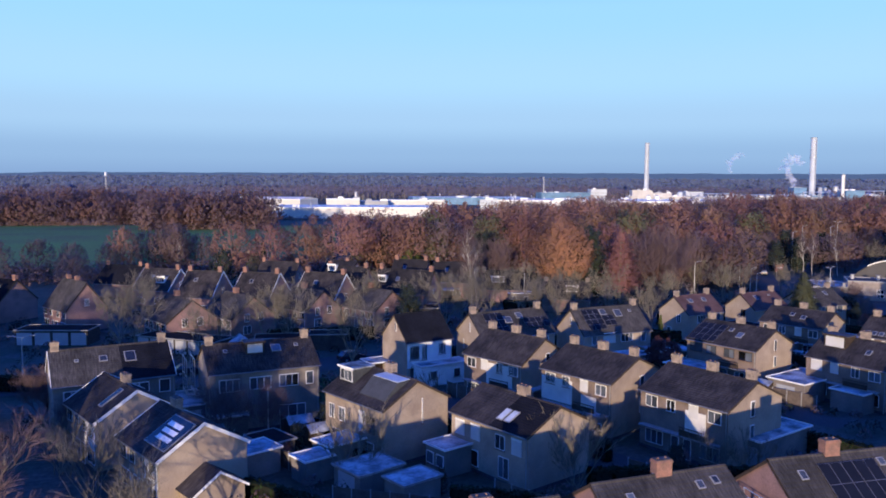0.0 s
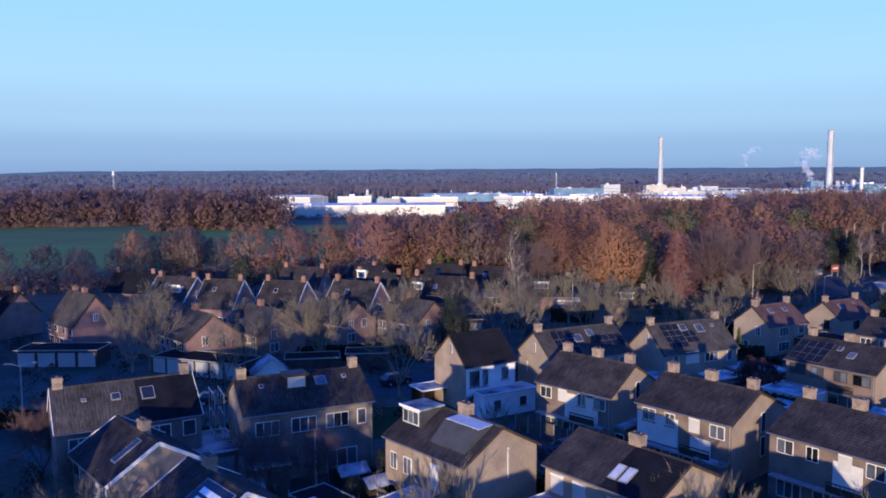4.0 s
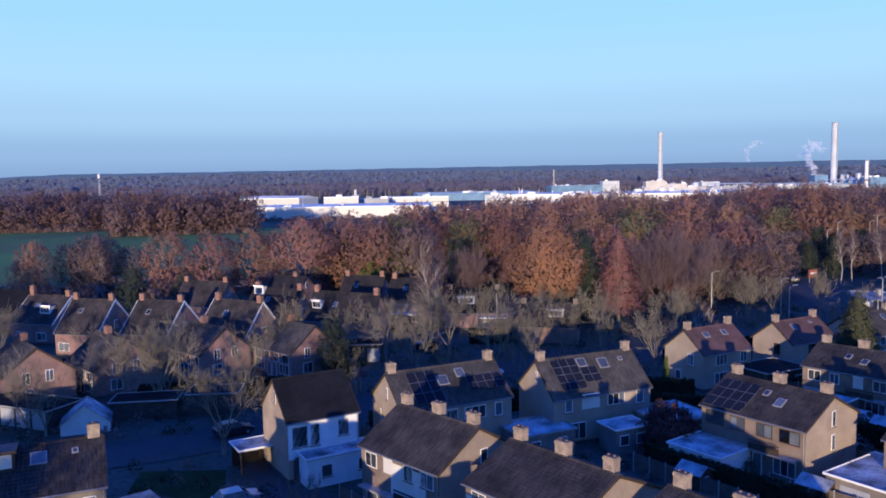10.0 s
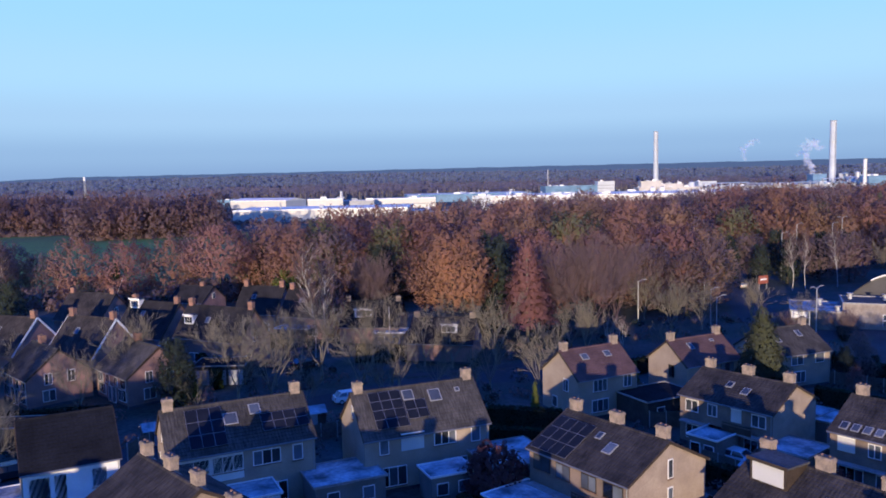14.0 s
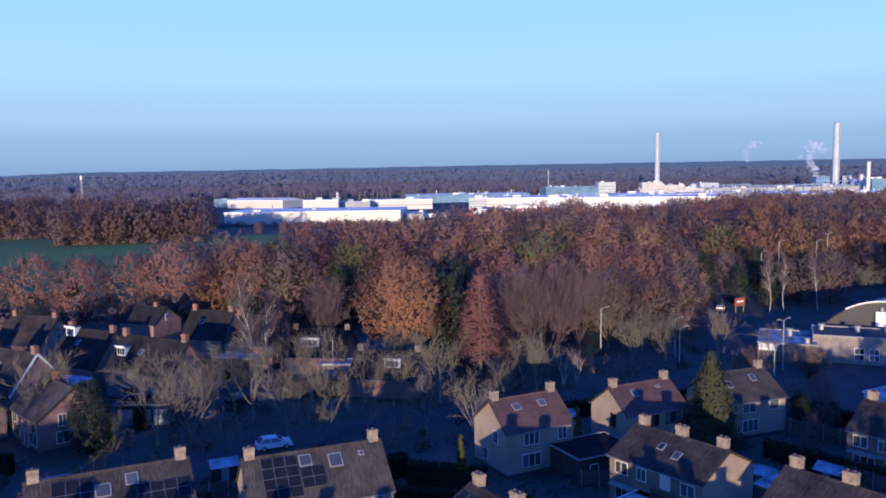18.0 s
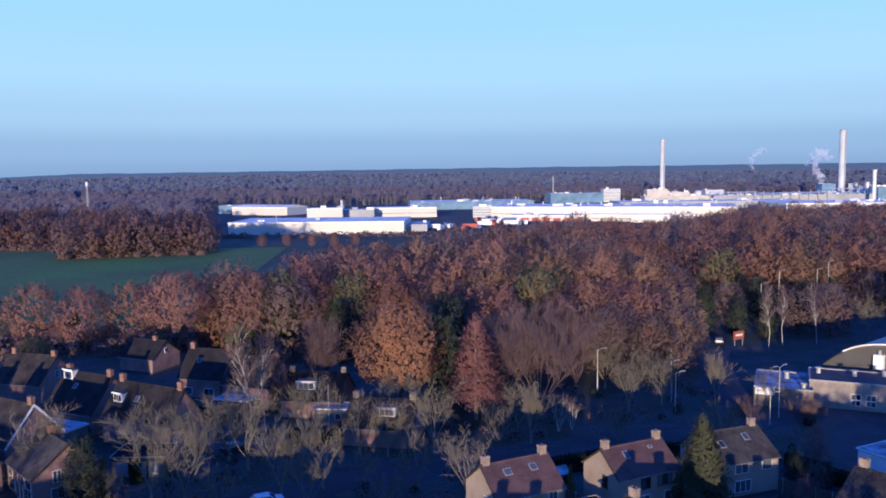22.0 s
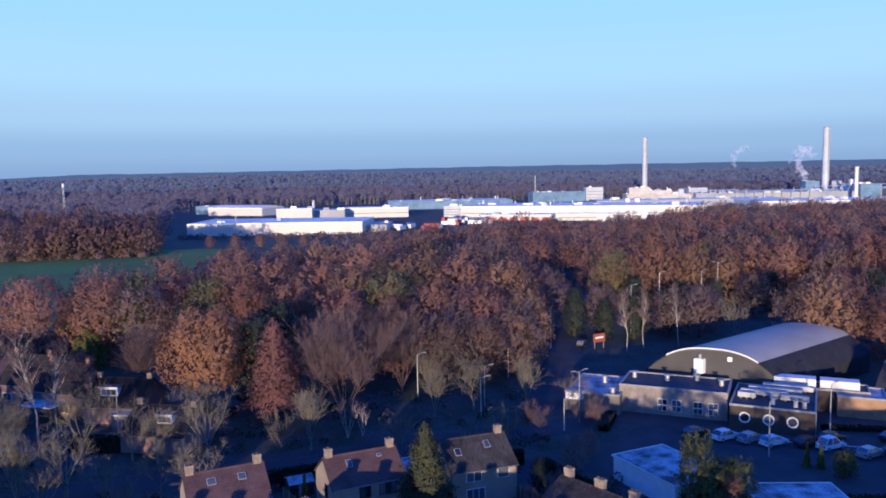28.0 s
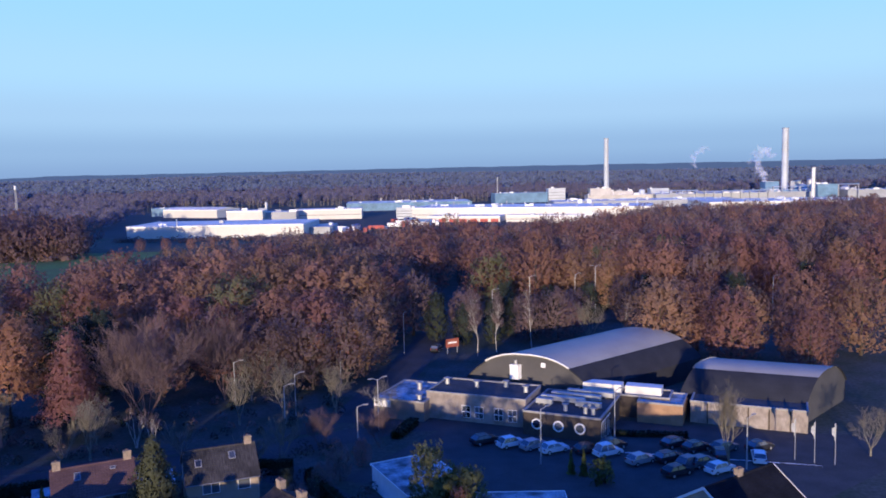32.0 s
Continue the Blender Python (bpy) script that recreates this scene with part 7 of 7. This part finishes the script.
hall_block(820, 1020, -14, 19, 20, 22, "blue-grey process building below a chimney", wall=CLAD_BLUE, units=6, bands=2)
hall_block(790, 985, -14, 120, 40, 11, "blue process halls with ducts", wall=CLAD_BLUE, units=22, vents=12)
hall_block(838, 935, -14, 26, 24, 19, "blue process building with pipes", wall=CLAD_BLUE, units=8, vents=3)
hall_block(880, 930, -14, 110, 40, 11, "pale works with tanks behind", wall=CLAD_GREY, units=14, vents=8)

for x, y, L, h in ((852, 1000, 12, 17), (866, 1006, 16, 13), (884, 1004, 10, 19), (898, 1000, 18, 12)):
    hall_block(x, y, -14, L, 12, h, "blue-grey process tower among pipes", wall=CLAD_BLUE, units=3, vents=3, bands=1)


def pipe_bridge(x, y, turn, L, z, label):
    t = thing("pipe_bridge", x, y, land(x, y), turn, label, "pipework", "pipe bridges")
    for i in range(int(L / 12) + 1):
        part("post", Shape().box(i * 12 - 0.4, i * 12 + 0.4, -1.5, 1.5, 0, z), STEEL, t)
    for k in range(4):
        part("pipe", Shape().tube((-1, -1.4 + k * 0.9, z + 0.5), (L + 1, -1.4 + k * 0.9, z + 0.5 + (k % 2) * 0.8), 0.45, 0.45, 8, True), (ALU, CLAD_BLUE, WHITE, STEEL)[k], t)
    return t


for row in ((690, 985, -14, 96, 12), (800, 975, -14, 84, 16), (840, 990, 40, 48, 22), (860, 960, -50, 48, 18), (640, 1010, -14, 60, 13)):
    pipe_bridge(*row, "steel pipe bridge between the works")
for x, y, r, h, m in ((735, 985, 5, 12, WHITE), (748, 981, 5, 12, WHITE), (865, 1000, 6, 17, CLAD_BLUE), (880, 1004, 4, 24, STEEL), (905, 965, 6, 14, WHITE), (640, 1040, 4, 15, CONCRETE), (420, 742, 2.5, 15, WHITE), (428, 738, 2.5, 15, WHITE)):
    t = thing("storage_tank", x, y, land(x, y), 0, "round metal storage tank at the works", "tank", "storage tanks")
    part("shell", Shape().tube((0, 0, 0), (0, 0, h), r, r, 20, True), m, t)
    part("lid", Shape().tube((0, 0, h), (0, 0, h + r * 0.35), r, r * 0.2, 20, True), STEEL, t)
rng_t = random.Random(3)
for i in range(16):
    x, y = (168 + rng_t.uniform(0, 40), 590 + rng_t.uniform(0, 60)) if i < 6 else (205 + rng_t.uniform(0, 60), 640 + rng_t.uniform(0, 90))
    t = thing("parked_truck", x, y, land(x, y) + 0.15, rng_t.choice((-15, 75, -28, 62)), "parked truck and trailer in the factory yard", "truck", "parked trucks")
    m = (WHITE, RED_DOCK, TRAILER_BLUE, WHITE)[i % 4]
    part("trailer", Shape().box(-6.5, 5.0, -1.25, 1.25, 1.1, 3.9), m, t)
    part("cab", Shape().box(5.4, 7.6, -1.2, 1.2, 0.6, 3.2), (WHITE, TRAILER_BLUE, RED_DOCK)[i % 3], t)
    part("chassis", Shape().box(-6.3, 7.4, -0.5, 0.5, 0.6, 1.1), SEAM, t)
    for u in (-5, -3.6, 4.4, 6.6):
        part("axle_wheels", Shape().tube((u, -1.25, 0.5), (u, 1.25, 0.5), 0.5, 0.5, 10, True), SEAM, t)


def stack(x, y, h, r, label, material=CONCRETE):
    t = thing("factory_chimney", x, y, land(x, y), 0, label, "chimney", "factory chimneys")
    part("shaft", Shape().tube((0, 0, 0), (0, 0, h), r * 1.06, r, 24, True), material, t, smooth=False)
    part("rim", Shape().tube((0, 0, h), (0, 0, h + 1.2), r * 1.05, r * 1.05, 24, True), CLAD_GREY, t)
    for k in (0.35, 0.7):
        part("platform", Shape().tube((0, 0, h * k), (0, 0, h * k + 0.6), r * 1.2, r * 1.2, 16, True), STEEL, t)
    part("ladder", Shape().box(-0.5, 0.5, -r * 1.3, -r * 1.2, 0, h * 0.98), STEEL, t)
    return t


STEAM = bpy.data.materials.new("thin_white_steam")
STEAM.use_nodes = True
sn, sl = STEAM.node_tree.nodes, STEAM.node_tree.links
sn.clear()
steam_out, steam_mix, steam_clear, steam_white = sn.new("ShaderNodeOutputMaterial"), sn.new("ShaderNodeMixShader"), sn.new("ShaderNodeBsdfTransparent"), sn.new("ShaderNodeBsdfTranslucent")
steam_lit, steam_both = sn.new("ShaderNodeBsdfDiffuse"), sn.new("ShaderNodeAddShader")
steam_white.inputs["Color"].default_value = steam_lit.inputs["Color"].default_value = (0.5, 0.5, 0.5, 1)
steam_mix.inputs["Fac"].default_value = 0.22
sl.new(steam_white.outputs["BSDF"], steam_both.inputs[0])
sl.new(steam_lit.outputs["BSDF"], steam_both.inputs[1])
sl.new(steam_clear.outputs["BSDF"], steam_mix.inputs[1])
sl.new(steam_both.outputs["Shader"], steam_mix.inputs[2])
sl.new(steam_mix.outputs["Shader"], steam_out.inputs["Surface"])


def steam(parent, puffs, seed):
    """Drifting steam as many small thin wisps. puffs: (x, y, z, radius, count) from the parent's base."""
    g = np.random.default_rng(seed)
    pts = np.concatenate([np.array([x, y, z]) + g.normal(0, 0.5, (n, 3)) * np.array([r, r, r * 0.7]) for x, y, z, r, n in puffs])
    return part("steam_plume", leaf_mesh("steam_plume", pts, g.normal(0, 1, pts.shape), 5.2, STEAM, g, 0.5), None, parent, "thin pinkish white steam")


stack(597, 1062, 86, 3.2, "tall pale concrete factory chimney")
tallest = stack(845, 1012, 96, 4.4, "tallest pale concrete factory chimney")
steam(tallest, [(-30, 2, 27, 2, 5), (-33, 0, 33, 3, 6), (-38, 0, 39, 4, 7), (-43, 0, 46, 5, 7), (-50, 0, 54, 8, 9), (-46, 0, 61, 9, 10), (-34, 0, 64, 10, 11), (-22, 0, 61, 9, 8)], 5)
steam(tallest, [(-142, 0, 52, 6, 6), (-139, 0, 59, 8, 9), (-133, 0, 67, 9, 8)], 6)
stack(824, 926, 41, 2.4, "short white factory chimney", WHITE)
stack(1005, 985, 60, 2.4, "thin white factory chimney", WHITE)
stack(448, 1094, 36, 0.5, "thin roof flue of a factory", WHITE)
stack(128, 820, 17, 1.2, "small white vent tower of a factory", WHITE)
mast = thing("radio_mast", -134, 981, -4.5, 0, "pale lattice radio mast over the wood", "mast")
for a in range(4):
    u, v = math.cos(a * math.pi / 2), math.sin(a * math.pi / 2)
    part("leg", Shape().tube((1.2 * u, 1.2 * v, 0), (0.7 * u, 0.7 * v, 37.5), 0.22, 0.16, 6), STEEL, mast)
for k in range(12):
    part("brace", Shape().tube((-1.1 + 0.04 * k, 0, k * 3.0), (0, 1.1 - 0.04 * k, k * 3.0 + 3), 0.1, 0.1, 4), STEEL, mast)
    part("brace", Shape().tube((1.1 - 0.04 * k, 0, k * 3.0), (0, -1.1 + 0.04 * k, k * 3.0 + 3), 0.1, 0.1, 4), STEEL, mast)
part("antenna", Shape().tube((0, 0, 34), (0, 0, 38.5), 1.2, 1.2, 10, True), WHITE, mast)

# pine colour lifted towards blue to stand for hazy air
FAR_PINE = foliage("distant_pines_haze_tint", (0.168, 0.2, 0.265), (0.148, 0.18, 0.245), island=0.1, obj=0, gaps=0.4)
FARWOOD_RNG = np.random.default_rng(9)


def far_wood(name, label, count, near, far, spread, tall, blobs, size, material, keep):
    """Woods in the distance on gently rising ground."""
    r = FARWOOD_RNG
    d = near + (far - near) * r.uniform(0, 1, count) ** 1.0
    a = r.uniform(*spread, count)
    x, y = d * np.sin(a) + 40, d * np.cos(a)
    ok = keep(x, y)
    x, y, d = x[ok], y[ok], d[ok]
    hill = np.clip((d - 1500) / 1400, 0, 1) * 20 * (0.85 + 0.25 * np.sin(x / 520 + 1.0)) - 5.5 * np.clip((d - 450) / 600, 0, 1)
    n = len(x)
    h = tall * r.uniform(0.9, 1.07, n)
    p = np.repeat(np.stack([x, y, hill], 1), blobs, 0)
    t = r.uniform(0.25, 1.0, n * blobs)
    w = np.sqrt(np.clip(1 - (2 * t - 1.05) ** 2, 0.05, 1)) * 0.34 * np.repeat(h, blobs)
    b = r.uniform(0, 2 * np.pi, n * blobs)
    p += np.stack([w * np.cos(b), w * np.sin(b), t * np.repeat(h, blobs)], 1)
    o = np.stack([0.4 * np.cos(b), 0.4 * np.sin(b) - 0.6, np.full(len(b), 0.6)], 1)
    s = size * (1 + np.repeat(d, blobs) / 2500)
    me = leaf_mesh(name, p, o, 1.0 * s[:, None].mean(), material, r, 0.6)
    return tagged(new(name, me), label, "wood", kind="stuff")


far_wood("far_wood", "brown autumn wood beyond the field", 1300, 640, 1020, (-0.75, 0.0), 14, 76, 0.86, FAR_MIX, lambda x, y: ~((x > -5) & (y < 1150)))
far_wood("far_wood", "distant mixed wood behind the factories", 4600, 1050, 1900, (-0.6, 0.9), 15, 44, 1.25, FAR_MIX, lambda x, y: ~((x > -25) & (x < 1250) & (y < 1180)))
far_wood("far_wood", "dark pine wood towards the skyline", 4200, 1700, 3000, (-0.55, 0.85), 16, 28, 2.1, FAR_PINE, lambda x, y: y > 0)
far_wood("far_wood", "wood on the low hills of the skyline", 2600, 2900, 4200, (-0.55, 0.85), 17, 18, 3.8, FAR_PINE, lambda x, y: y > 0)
# pale trunks that catch the sun at the near rim of the far wood
rng_s = random.Random(15)
poles = Shape()
for i in range(420):
    x = rng_s.uniform(-20, 900)
    y = rng_s.uniform(1165, 1200) if x > 20 else rng_s.uniform(1000, 1180)
    poles.tube((x, y, -6), (x + rng_s.uniform(-0.5, 0.5), y, rng_s.uniform(3, 8)), 0.3, 0.15, 4)
tagged(new("far_wood_trunks", poles.mesh("far_wood_trunks", BARK)), "pale trunks at the rim of the far wood", "wood", kind="stuff")
# the long ridge on the skyline; a blue glow paints its haze
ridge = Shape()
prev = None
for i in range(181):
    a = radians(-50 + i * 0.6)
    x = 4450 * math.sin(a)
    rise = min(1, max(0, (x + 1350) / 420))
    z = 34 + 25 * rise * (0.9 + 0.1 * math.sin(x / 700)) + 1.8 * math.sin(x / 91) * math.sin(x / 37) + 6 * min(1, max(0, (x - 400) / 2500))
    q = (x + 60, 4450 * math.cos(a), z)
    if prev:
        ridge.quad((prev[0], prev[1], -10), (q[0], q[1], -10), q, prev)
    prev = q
HAZE = bpy.data.materials.new("ridge_haze_glow")
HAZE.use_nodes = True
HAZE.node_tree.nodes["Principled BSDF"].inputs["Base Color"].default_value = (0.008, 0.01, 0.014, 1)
# emission gives the ridge the blue of hazy air
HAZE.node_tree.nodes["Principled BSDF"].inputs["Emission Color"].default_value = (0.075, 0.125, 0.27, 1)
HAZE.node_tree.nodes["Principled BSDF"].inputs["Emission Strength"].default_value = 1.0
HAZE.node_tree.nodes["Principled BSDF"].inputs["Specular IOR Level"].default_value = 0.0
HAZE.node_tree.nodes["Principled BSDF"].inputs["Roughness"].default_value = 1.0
solo("backdrop", ridge, HAZE, "wooded ridge glowing haze-blue on the far skyline", "backdrop", "structure")
